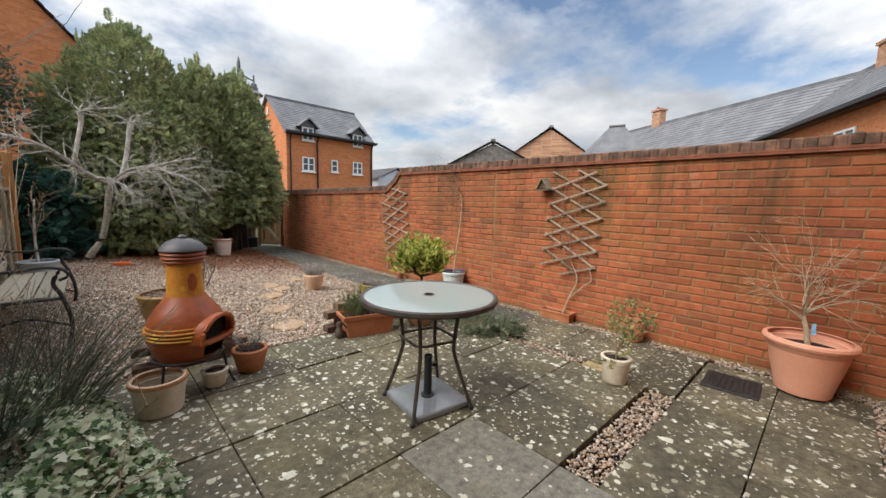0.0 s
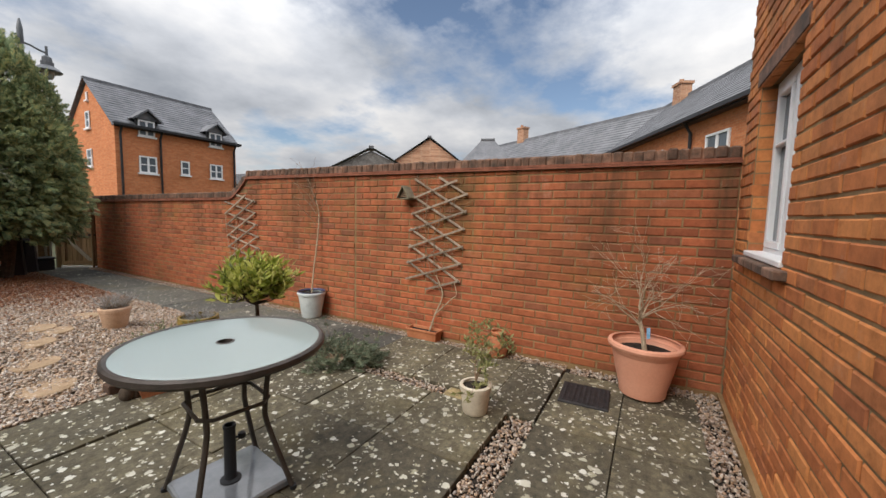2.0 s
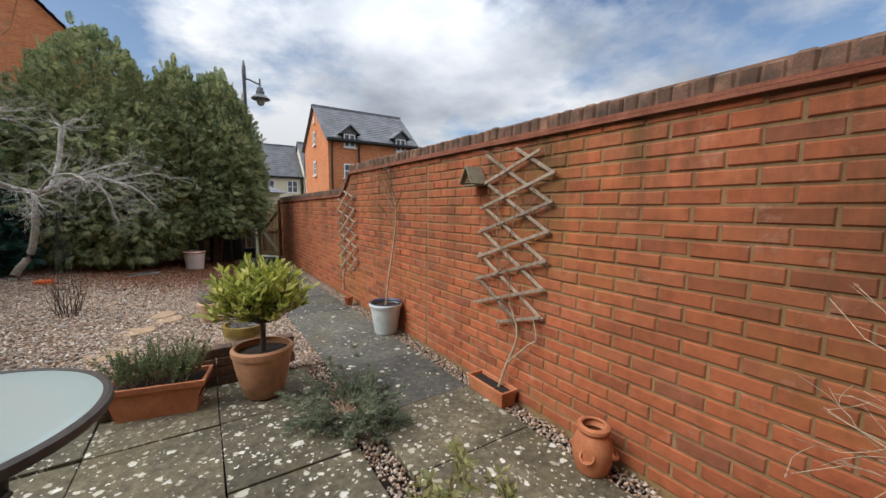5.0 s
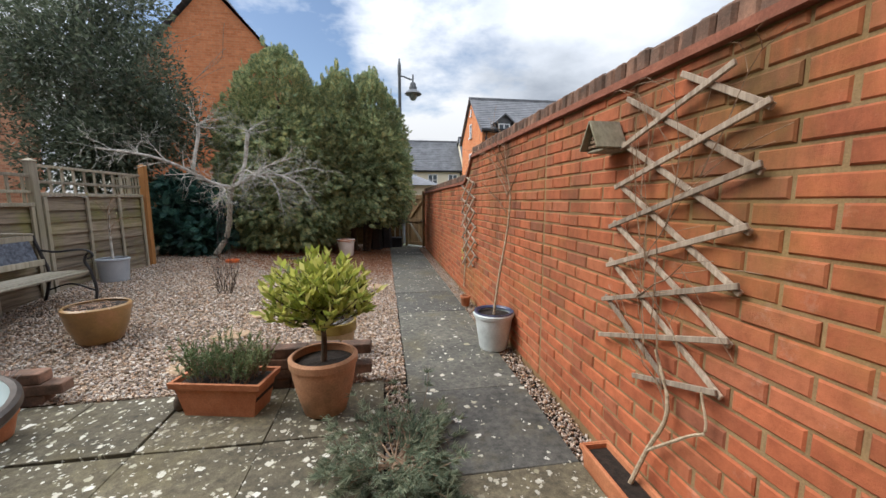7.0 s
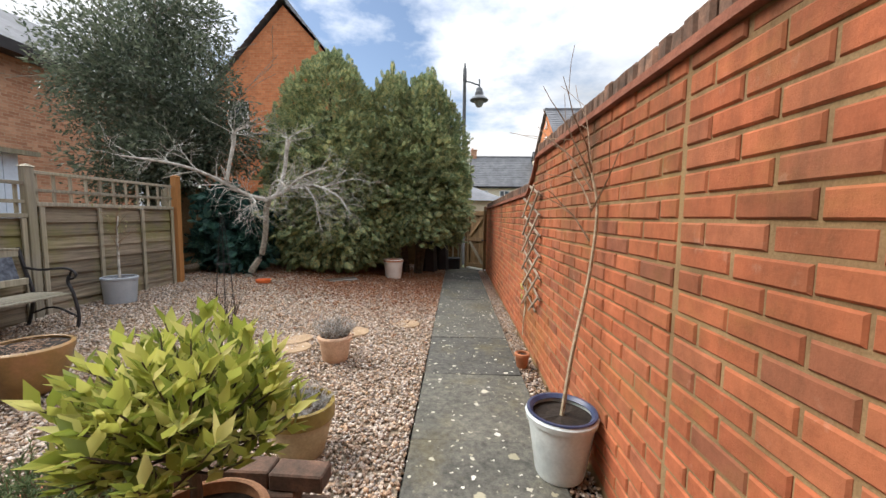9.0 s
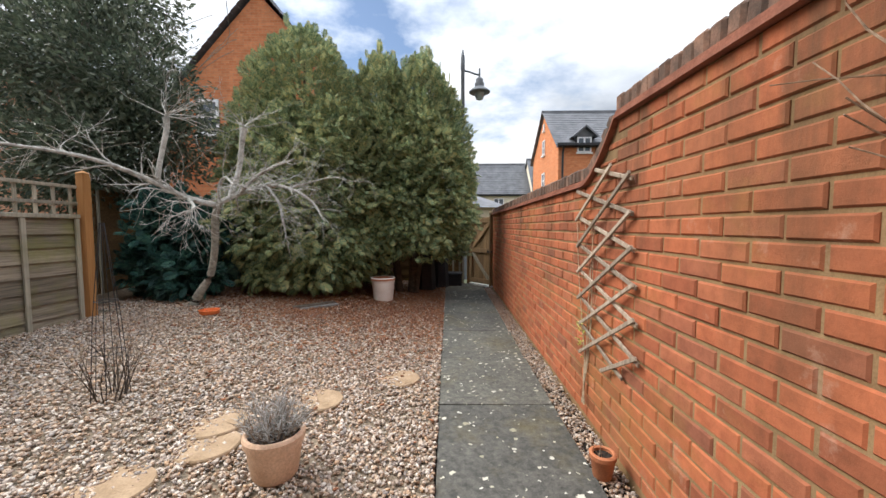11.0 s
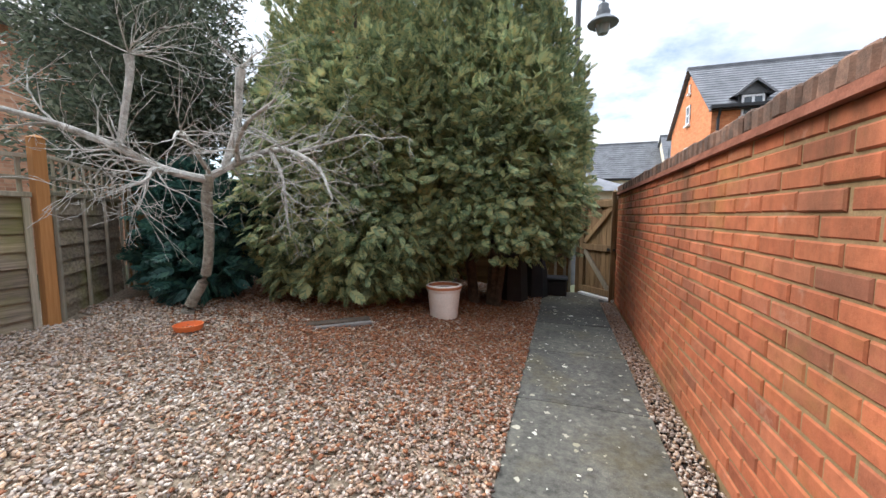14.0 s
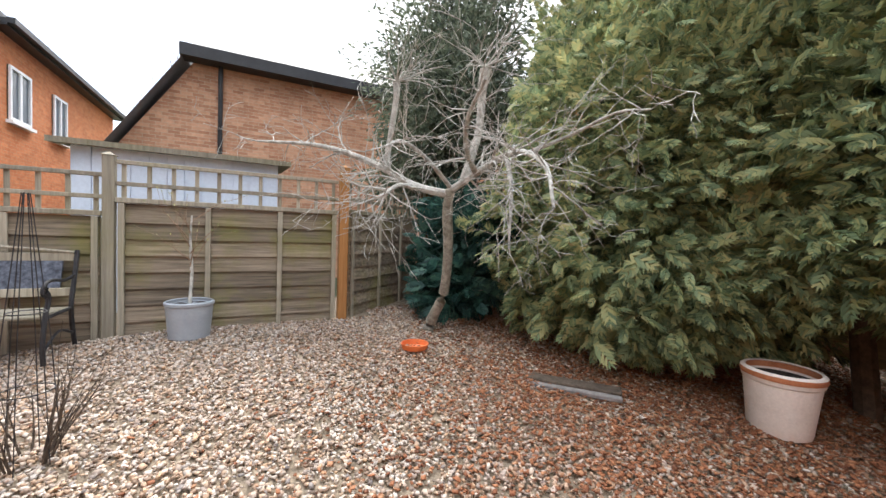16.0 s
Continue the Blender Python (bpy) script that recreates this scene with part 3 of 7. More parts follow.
def ground():
    me = Mesh()
    xs = [-300, -60, -12, -4, 0, 4, 12, 60, 300]
    me.add([(x, y, -0.07) for x in xs for y in xs], [(i * 9 + j, (i + 1) * 9 + j, (i + 1) * 9 + j + 1, i * 9 + j + 1) for i in range(8) for j in range(8)])
    single("ground", me, GRASSLAND, "rough earth and grass reaching to the horizon", "ground", "structure")
    me = Mesh()
    nx, ny = 40, 44
    x0, x1, y0, y1 = -1.9, 3.2, 3.38, 11.55
    P = [(x0 + (x1 - x0) * i / nx, y0 + (y1 - y0) * j / ny) for i in range(nx + 1) for j in range(ny + 1)]
    me.add([(x, y, bed_z(x, y) - 0.012 + 0.012 * noise.noise((x * 3, y * 3, 0))) for x, y in P],
           [(i * (ny + 1) + j, (i + 1) * (ny + 1) + j, (i + 1) * (ny + 1) + j + 1, i * (ny + 1) + j + 1) for i in range(nx) for j in range(ny)])
    single("ground_gravel_bed", me, BEDFILL, "sloping bed of compacted gravel fines", "gravel", "structure")
    me = Mesh().box(-2.4, 0.45, -0.35, 3.29, -0.1, -0.012)
    single("ground_border", me, SOILBED, "dark soil of the planted border", "soil", "structure")
    me = Mesh().box(0.0, WX, HY, 3.4, -0.09, -0.05)
    me.box(3.0, WX, 3.4, 11.6, -0.09, -0.05)
    single("ground_bedding", me, SOILBED, "dark sandy bedding under the paving", "bedding", "structure")


def pebbles(name, n, sampler, material, label, size=(0.010, 0.021), flat=0.65):
    cube = np.array([(x, y, z) for z in (-1, 1) for x, y in ((-1, -1), (1, -1), (1, 1), (-1, 1))], float) * 0.62
    quads = np.array([(3, 2, 1, 0), (4, 5, 6, 7), (0, 1, 5, 4), (1, 2, 6, 5), (2, 3, 7, 6), (3, 0, 4, 7)])
    P = sampler(n)
    n = len(P)
    V = np.tile(cube, (n, 1, 1)) * RNG.uniform(0.6, 1.25, (n, 8, 1))
    V *= RNG.uniform(0.65, 1.35, (n, 1, 3)) * np.array([1, 1, flat])
    V *= RNG.uniform(size[0], size[1], (n, 1, 1))
    a = RNG.uniform(0, 2 * np.pi, n)
    c, s = np.cos(a)[:, None], np.sin(a)[:, None]
    tilt = RNG.normal(0, 0.35, (n, 1))
    z = V[:, :, 2] + V[:, :, 0] * tilt
    V = np.stack([V[:, :, 0] * c - V[:, :, 1] * s, V[:, :, 0] * s + V[:, :, 1] * c, z], 2) + P[:, None]
    F = quads[None] + (np.arange(n) * 8)[:, None, None]
    single(name, bulk(name, V.reshape(-1, 3), F.reshape(-1, 4), material), material, label, "gravel", "stuff")


def bed_sampler(n):
    X = RNG.uniform(-1.0, 3.2, n)
    Y = 3.41 + 8.0 * RNG.uniform(0, 1, n) ** 1.15
    X = np.where((Y > 7.6) | (X > -0.55), X, RNG.uniform(-0.5, 3.2, n))
    Z = np.array([bed_z(x, y) for x, y in zip(X, Y)]) + RNG.uniform(-0.004, 0.010, n)
    return np.stack([X, Y, Z], 1)


def strips(rects):
    def f(n):
        A = np.array([(b - a) * (d - c) for a, b, c, d in rects])
        k = RNG.choice(len(rects), n, p=A / A.sum())
        R = np.array(rects)[k]
        return np.stack([RNG.uniform(R[:, 0], R[:, 1]), RNG.uniform(R[:, 2], R[:, 3]), RNG.uniform(-0.045, -0.012, n)], 1)
    return f


def brick_mesh(L, h, d=0.05):
    """A stretcher lying along local x, its face towards -y, chamfered in front."""
    c = 0.006
    vs = [(x, d, z) for x, z in ((-L / 2, -h / 2), (L / 2, -h / 2), (L / 2, h / 2), (-L / 2, h / 2))]
    vs += [(x, c, z) for x, z in ((-L / 2, -h / 2), (L / 2, -h / 2), (L / 2, h / 2), (-L / 2, h / 2))]
    vs += [(x, 0, z) for x, z in ((-L / 2 + c, -h / 2 + c), (L / 2 - c, -h / 2 + c), (L / 2 - c, h / 2 - c), (-L / 2 + c, h / 2 - c))]
    fs = [(8, 9, 10, 11)]
    for i in range(4):
        j = (i + 1) % 4
        fs += [(i, j, j + 4, i + 4), (i + 4, j + 4, j + 8, i + 8)]
    return vs, fs


BRICKS = {}


def lay(parent, spans, top, to_world, nearby, holes=(), low=0.0, clay=None):
    """Stretcher bond along s; spans of s, height top(s). Near bricks are objects, the others one mesh."""
    rnd = random.Random(11)
    rest = Mesh()
    h = COURSE - 0.011
    for a, b in spans:
        k = 0
        while True:
            z0 = low + k * COURSE
            if z0 > max(top(a), top(b)):
                break
            s = a - (PITCH / 2 if k % 2 else 0) - 1e-4
            while s < b:
                l, r = max(s, a) + 0.0055, min(s + PITCH, b) - 0.0055
                cuts = [(l, r)]
                for h0, h1, g0, g1 in holes:
                    if g0 - 0.02 < z0 + COURSE / 2 < g1 + 0.02:
                        cuts = [q for c0, c1 in cuts for q in ((c0, min(c1, h0)), (max(c0, h1), c1)) if q[1] - q[0] > 0.02] if l < h1 and r > h0 else cuts
                for l, r in cuts:
                    m = (l + r) / 2
                    t = min(top(l), top(r))
                    hh = min(h, t - z0 - 0.004)
                    if r - l < 0.025 or hh < 0.02:
                        continue
                    jx, jz, out = rnd.gauss(0, 0.0015), rnd.gauss(0, 0.0012), rnd.gauss(0, 0.0016)
                    key = (round(r - l, 2), round(hh, 2), clay)
                    mat = to_world(m + jx, z0 + 0.005 + hh / 2 + jz, out)
                    if nearby(m, z0):
                        if key not in BRICKS:
                            me = bpy.data.meshes.new("brick")
                            me.from_pydata(*[x if i != 1 else x for i, x in enumerate((brick_mesh(r - l, hh)[0], [], brick_mesh(r - l, hh)[1]))])
                            me.materials.append(clay or BRICK)
                            BRICKS[key] = me
                        ob = new("brick", BRICKS[key])
                        ob.parent = parent
                        ob.matrix_world = mat
                    else:
                        vs, fs = brick_mesh(r - l, hh)
                        rest.add([mat @ Vector(v) for v in vs], fs)
                s += PITCH
            k += 1
    part("brickwork", rest, clay or BRICK, parent, "weathered red bricks in stretcher bond", kind="stuff")


def garden_wall():
    w = thing("wall_garden", (0, 0, 0), "red brick garden wall with a dark brick coping and sandy mortar", "wall")
    tagged(w, kind="structure")
    ys = [HY] + [5.40 + 0.035 * i for i in range(15)] + [10.98]
    me = Mesh()
    poly = [(y, wall_top(y) - 0.002) for y in ys]
    poly = [(ys[0], -0.1)] + poly + [(ys[-1], -0.1)]
    n = len(poly)
    me.add([(WX + 0.007, y, z) for y, z in poly] + [(WX + 0.215, y, z) for y, z in poly],
           [tuple(range(n)), tuple(range(2 * n - 1, n - 1, -1))] + [((i + 1) % n, i, n + i, n + (i + 1) % n) for i in range(n)])
    part("mortar_core", me, MORTAR, w, "sandy recessed mortar")
    # creasing course and brick-on-edge coping follow the top, down through the ramp
    pts, y = [], HY + 0.01
    while y < 10.97:
        pts.append(y)
        s = (wall_top(y + 0.01) - wall_top(y)) / 0.01
        y += 0.0775 / math.sqrt(1 + s * s)
    tile = Mesh()
    cut = [HY + 0.004, 5.399] + [5.40 + 0.024 * i for i in range(21)] + [10.98]
    for z0, z1, o in ((0.0, 0.017, 0.028), (0.021, 0.038, 0.018)):
        vs = [(x, yy, wall_top(yy) + z) for yy in cut for x, z in ((WX - o, z0), (WX - o, z1), (WX + 0.215 + o, z1), (WX + 0.215 + o, z0))]
        m = len(cut)
        tile.add(vs, [(i * 4 + k, i * 4 + (k + 1) % 4, i * 4 + 4 + (k + 1) % 4, i * 4 + 4 + k) for i in range(m - 1) for k in range(4)] + [(0, 1, 2, 3), (m * 4 - 1, m * 4 - 2, m * 4 - 3, m * 4 - 4)])
    bed = Mesh()
    vs = [(x, yy, wall_top(yy) + z) for yy in cut for x, z in ((WX + 0.010, 0.036), (WX + 0.014, 0.118), (WX + 0.20, 0.118), (WX + 0.205, 0.036))]
    m = len(cut)
    bed.add(vs, [(i * 4 + k, i * 4 + (k + 1) % 4, i * 4 + 4 + (k + 1) % 4, i * 4 + 4 + k) for i in range(m - 1) for k in range(4)] + [(0, 1, 2, 3), (m * 4 - 1, m * 4 - 2, m * 4 - 3, m * 4 - 4)])
    part("coping_mortar", bed, CAPBRICK, w, "dark weathered mortar between the coping bricks")
    part("creasing_course", tile, TILE, w, "two thin overhanging red tile courses")
    cb = Mesh().chamfer_box(-0.0, 0.215, -0.0355, 0.0355, 0, 0.092, 0.012).data("coping_brick", CAPBRICK)
    rnd = random.Random(5)
    for y in pts:
        s = (wall_top(y + 0.02) - wall_top(y - 0.02)) / 0.04
        ob = new("coping_brick", cb)
        ob.parent = w
        ob.matrix_world = pose(WX + rnd.gauss(0, 0.003), y + 0.036, wall_top(y + 0.036) + 0.036 + rnd.gauss(0, 0.003), math.degrees(math.atan(s)) + rnd.gauss(0, 1.2), rnd.gauss(0, 0.8), rnd.gauss(0, 0.8))
    rot = Matrix.Rotation(radians(-90), 4, 'Z')

    def tw(s, z, out):
        return Matrix.Translation((WX + out, s, z)) @ rot
    lay(w, [(HY + 0.004, 3.292), (3.306, 10.97)], wall_top, tw, lambda s, z: 1.25 < s < 4.6)
    return w


def house_wall():
    w = thing("wall_house", (0, 0, 0), "red brick house wall with sandy mortar", "wall")
    tagged(w, kind="structure")
    X0, X1, Z1 = -3.0, WX + 0.02, 5.6
    wx0, wx1, wz0, wz1 = 3.02, 3.80, 1.10, 2.16
    core = Mesh()
    for a, b, c, d in ((X0, wx0, -0.1, Z1), (wx1, X1, -0.1, Z1), (wx0, wx1, -0.1, wz0), (wx0, wx1, wz1, Z1)):
        core.box(a, b, HY - 0.30, HY - 0.007, c, d)
    core.box(X0, X1, HY - 5.5, HY - 5.3, -0.1, Z1)
    core.box(X1 - 0.2, X1, HY - 5.3, HY - 0.30, -0.1, Z1)
    part("mortar_core", core, MORTAR, w, "sandy recessed mortar")
    rot = Matrix.Rotation(radians(180), 4, 'Z')

    def tw(s, z, out):
        return Matrix.Translation((s, HY + out, z)) @ rot
    lay(w, [(1.7, X1)], lambda s: 4.3, tw, lambda s, z: s > 2.6 and z < 1.9, [(wx0, wx1, wz0, wz1)], 0.0, HOUSEBRICK)
    # bricks of the reveal
    rv = Mesh()
    for k in range(14):
        rv.box(wx1 - 0.001, wx1 + 0.03, HY - 0.12, HY - 0.012, wz0 + k * COURSE + 0.006, wz0 + k * COURSE + 0.071)
    part("reveal", rv, HOUSEBRICK, w)
    ed = Mesh().box(1.7, X1 - 0.02, HY, HY + 0.03, -0.06, 0.012)
    part("plinth_edge", ed, MORTAR, w, "mortar fillet along the foot of the wall")
    win = thing("window_1", (wx0, HY, wz0), "white plastic casement window with a dark tiled sill", "window")
    tagged(win, kind="structure")
    W, H = wx1 - wx0, wz1 - wz0
    fr = Mesh()
    for a, b, c, d in ((0, W, 0, 0.06), (0, W, H - 0.06, H), (0, 0.06, 0.06, H - 0.06), (W - 0.06, W, 0.06, H - 0.06), (W / 2 - 0.035, W / 2 + 0.035, 0.06, H - 0.06)):
        fr.chamfer_box(a, b, -0.16, -0.085, c, d, 0.006)
    part("window_frame", fr, WHITE, win)
    for a, b in ((0.06, W / 2 - 0.035), (W / 2 + 0.035, W - 0.06)):
        sa = Mesh()
        for e, f, c, d in ((a, b, 0.06, 0.10), (a, b, H - 0.10, H - 0.06), (a, a + 0.04, 0.10, H - 0.10), (b - 0.04, b, 0.10, H - 0.10), (a + 0.04, b - 0.04, H * 0.62, H * 0.62 + 0.02)):
            sa.chamfer_box(e, f, -0.135, -0.075, c, d, 0.005)
        ss = part("casement", sa, WHITE, win)
        part("pane", Mesh().box(a + 0.03, b - 0.03, -0.115, -0.107, 0.09, H - 0.09), PANE, ss, "dark reflecting glass")
    part("window_sill", Mesh().chamfer_box(-0.0, W, -0.16, 0.012, -0.004, 0.03, 0.006), WHITE, win, "white plastic inner sill")
    st = Mesh()
    for i in range(5):
        st.chamfer_box(-0.10 + i * 0.196, 0.09 + i * 0.196, -0.02, 0.055, -0.055, -0.008, 0.006)
    part("tile_sill", st, CAPBRICK, win, "dark weathered tile sill")
    part("lintel", Mesh().chamfer_box(-0.06, W + 0.06, -0.02, 0.006, H + 0.002, H + 0.10, 0.004), CAPBRICK, win, "dark brick lintel")
    rf = Mesh().prism([(X0 - 0.3, Z1), (X1 + 0.3, Z1), (X1 + 0.3, Z1 + 0.12), (X0 - 0.3, Z1 + 0.12)], -6.2, Matrix.Translation((0, HY + 0.35, 0)))
    rf.add([(X0 - 0.3, HY + 0.35, Z1 + 0.1), (X1 + 0.3, HY + 0.35, Z1 + 0.1), (X1 + 0.3, HY - 2.8, Z1 + 2.6), (X0 - 0.3, HY - 2.8, Z1 + 2.6), (X0 - 0.3, HY - 5.8, Z1 + 0.1), (X1 + 0.3, HY - 5.8, Z1 + 0.1)], [(0, 1, 2, 3), (3, 2, 5, 4), (1, 5, 2), (0, 3, 4)])
    single("roof_house", rf, SLATE, "grey slate roof over the house", "roof", "structure")


def paving():
    pt = thing("pavement_patio", (0, 0, 0), "grey concrete patio slabs spotted with white lichen", "paving")
    tagged(pt, kind="structure")
    rnd = random.Random(3)
    g = 0.003

    def slab(x0, x1, y0, y1, m=SLAB, top=0.0):
        me = Mesh().chamfer_box(-(x1 - x0) / 2 + g, (x1 - x0) / 2 - g, -(y1 - y0) / 2 + g, (y1 - y0) / 2 - g, -0.045, 0, 0.003)
        ob = part("slab", me, m, pt)
        ob.matrix_world = pose((x0 + x1) / 2, (y0 + y1) / 2, top + rnd.gauss(0, 0.002), rnd.gauss(0, 0.25), rnd.gauss(0, 0.25), rnd.gauss(0, 0.2))
    xs = [0.0, 0.64, 1.25, 1.80, 2.42, 3.05]
    ys = [0.33, 0.93, 1.52, 2.16, 2.81, 3.40]
    for j in range(5):
        for i in range(5):
            if j == 0 and i > 2:
                continue
            x0, x1 = xs[i], xs[i + 1]
            m = SLAB
            if j == 1 and i == 2 or j == 0 and i >= 1 or (j, i) == (0, 2):
                m = CLEANSLAB
            slab(x0, x1, ys[j] + (0.012 if j == 4 else 0), ys[j + 1], m)
    for x0, x1 in ((0.0, 0.9), (0.9, 1.8)):
        slab(x0, x1, -0.2, 0.33)
    # lower strip by the house, beyond the channel
    for x0, x1 in ((1.80, 2.42), (2.42, 3.05), (3.05, 3.60), (3.60, 3.98)):
        for y0, y1 in ((-0.2, 0.27), (0.27, 0.74)):
            slab(x0, x1, y0, y1, SLAB, -0.012)
    # path along the wall
    y, k = 0.75, 0
    while y < 11.4:
        l = (0.36, 0.70, 0.62, 0.78, 0.9, 0.9)[k] if k < 6 else 0.92
        y1 = min(y + l, 11.5)
        dx = -0.004 * max(y - 4, 0)
        slab(3.21 + dx if y > 0.9 else 3.05, 4.0 + dx, y, y1, SLAB if k < 3 else PATHSLAB, -0.006)
        y, k = y1, k + 1
    slab(3.06, 3.21, 1.12, 1.45, SANDSLAB, -0.02)
    dr = thing("drain_cover", (3.60, 0.52, -0.010), "black ribbed iron drain cover set in the paving", "drain cover", rz=3)
    pl = Mesh().chamfer_box(-0.175, 0.175, -0.17, 0.17, -0.03, 0.010, 0.004)
    part("plate", pl, IRON, dr)
    for i in range(9):
        part("rib", Mesh().chamfer_box(-0.15, 0.15, -0.142 + i * 0.034, -0.128 + i * 0.034, 0.010, 0.015, 0.002), IRON, dr)


def path_gravel():
    pebbles("gravel", 98000, bed_sampler, GRAVEL, "loose pale and brown gravel over the garden bed", (0.007, 0.0155))
    pebbles("gravel_strip", 14000, strips([(1.83, 3.05, 0.745, 0.915), (3.06, 3.2, 1.46, 3.9), (4.0, WX - 0.005, 0.75, 5.5), (3.99, WX - 0.005, -0.36, 0.7), (1.7, 4.0, HY + 0.03, -0.2), (3.96, WX, 5.5, 10.9)]), GRAVEL, "loose gravel filling gaps beside the paving", (0.006, 0.014))

    def lit(n):
        P = bed_sampler(n)
        q = np.exp(-((P[:, 1] - 9.1) / 1.5) ** 2) * np.clip((P[:, 0] + 0.2) / 1.6, 0.1, 1)
        P = P[RNG.uniform(0, 1, n) < q * 0.95]
        P[:, 2] += 0.012
        return P
    pebbles("leaf_litter", 120000, lit, LITTER, "rusty fallen conifer debris on the gravel", (0.007, 0.018), 0.25)

# ---------- houses and street ----------


def casement(parent, m, w, h, cols=2, rows=2):
    """A white window set on a facade: local x along the wall, y outwards, z up."""
    ob = part("window", Mesh().box(-w / 2, w / 2, -0.05, 0.02, 0, h), PANE, parent, "dark glass in a white frame")
    ob.matrix_world = m
    fr = Mesh()
    t = 0.07
    for a, b, c, d in ((-w / 2, w / 2, 0, t), (-w / 2, w / 2, h - t, h), (-w / 2, -w / 2 + t, t, h - t), (w / 2 - t, w / 2, t, h - t)):
        fr.box(a, b, -0.02, 0.06, c, d)
    for i in range(1, cols):
        fr.box(-w / 2 + w * i / cols - 0.045, -w / 2 + w * i / cols + 0.045, -0.02, 0.055, t, h - t)
    for i in range(1, rows):
        fr.box(-w / 2 + t, w / 2 - t, -0.02, 0.045, h * i / rows - 0.025, h * i / rows + 0.025)
    f = part("frame", fr, WHITE, ob)
    s = part("sill", Mesh().box(-w / 2 - 0.06, w / 2 + 0.06, -0.02, 0.12, -0.08, -0.005), WHITE, ob)


def gable_house(name, at, rz, W, D, eave, ridge, wallmat, label, windows=(), gable_windows=(), pipes=(), chimneys=(), dormers=(), roofmat=None, low=-0.07, gutter=True):
    """Ridge along local x; front at local y = 0 facing -y."""
    h = thing(name, (at[0], at[1], 0), label, "house", rz=rz)
    body = Mesh()
    body.add([(x, y, z) for x in (0, W) for y, z in ((0, low), (D, low), (D, eave), (D / 2, ridge - 0.12), (0, eave))],
             [(0, 1, 2, 3, 4), (9, 8, 7, 6, 5), (0, 4, 9, 5), (1, 6, 7, 2), (2, 7, 8, 3), (3, 8, 9, 4)])
    part("wall", body, wallmat, h)
    for nm, ya, yb in (("roof", -0.3, D / 2), ("roof", D + 0.3, D / 2)):
        s = 1 if yb > ya else -1
        sl = (ridge - eave) / (D / 2)
        n = 18
        r = Mesh()
        pr = []
        for i in range(n):      # rows of slates, each lapping the one below
            y0, y1 = ya + (yb - ya) * i / n, ya + (yb - ya) * (i + 1) / n
            pr += [(y0, eave + sl * (abs(y0 - ya) - 0.3) + 0.06), (y1, eave + sl * (abs(y1 - ya) - 0.3) + 0.03)]
        r.add([(x, y, z) for y, z in pr for x in (-0.18, W + 0.18)], [(2 * i, 2 * i + 1, 2 * i + 3, 2 * i + 2) for i in range(len(pr) - 1)])
        part(nm, r, roofmat or SLATE, h, "grey slates in rows")
    part("ridge", Mesh().box(-0.18, W + 0.18, D / 2 - 0.12, D / 2 + 0.12, ridge - 0.04, ridge + 0.09), roofmat or SLATE, h)
    if gutter:
        part("gutter", Mesh().box(-0.15, W + 0.15, -0.42, -0.28, eave - 0.16, eave - 0.04).box(-0.1, W + 0.1, -0.28, -0.005, eave - 0.2, eave - 0.05), GUTTER, h, "black gutter")
    for x in pipes:
        part("downpipe", Mesh().tube([(x, -0.1, low), (x, -0.1, eave - 0.5), (x, -0.34, eave - 0.1)], 0.055, 8), GUTTER, h, "black downpipe")
    base = pose(at[0], at[1], 0, 0, 0, rz)
    for x, z, w, hh, c, r in windows:
        casement(h, base @ pose(x, 0, z, 0, 0, 180), w, hh, c, r)
    for y, z, w, hh in gable_windows:
        casement(h, base @ pose(0, y, z, 0, 0, 90), w, hh, 1, 2)
    for x, y, z0, z1 in chimneys:
        ch = Mesh().box(x - 0.34, x + 0.34, y - 0.26, y + 0.26, z0, z1).box(x - 0.40, x + 0.40, y - 0.32, y + 0.32, z1, z1 + 0.12)
        ch.lathe([(0.11, z1 + 0.12), (0.10, z1 + 0.30), (0.11, z1 + 0.33)], 10, (x - 0.14, y, 0))
        part("chimney", ch, TANBRICK, h, "tan brick chimney with a pot")
    for x, z, w in dormers:
        e = w * 1.08
        d = part("dormer", Mesh().box(x - w / 2 - 0.10, x + w / 2 + 0.10, 0.02, 1.6, z - 0.2, z + e + 0.06), GUTTER, h, "small gabled dormer")
        r = Mesh()
        o = w / 2 + 0.30
        for s in (-1, 1):
            r.add([(x, -0.30, z + e + 0.56), (x + s * o, -0.30, z + e), (x + s * o, 2.0, z + e), (x, 2.0, z + e + 0.56),
                   (x, -0.30, z + e + 0.46), (x + s * o, -0.30, z + e - 0.10)], [(0, 1, 2, 3), (0, 4, 5, 1)])
        r.add([(x - w / 2 - 0.2, -0.08, z + e + 0.02), (x + w / 2 + 0.2, -0.08, z + e + 0.02), (x, -0.08, z + e + 0.46)], [(0, 1, 2)])
        part("dormer_roof", r, SLATE, d)
        casement(h, base @ pose(x, 0.0, z, 0, 0, 180), w, e, 2, 2)
    return h


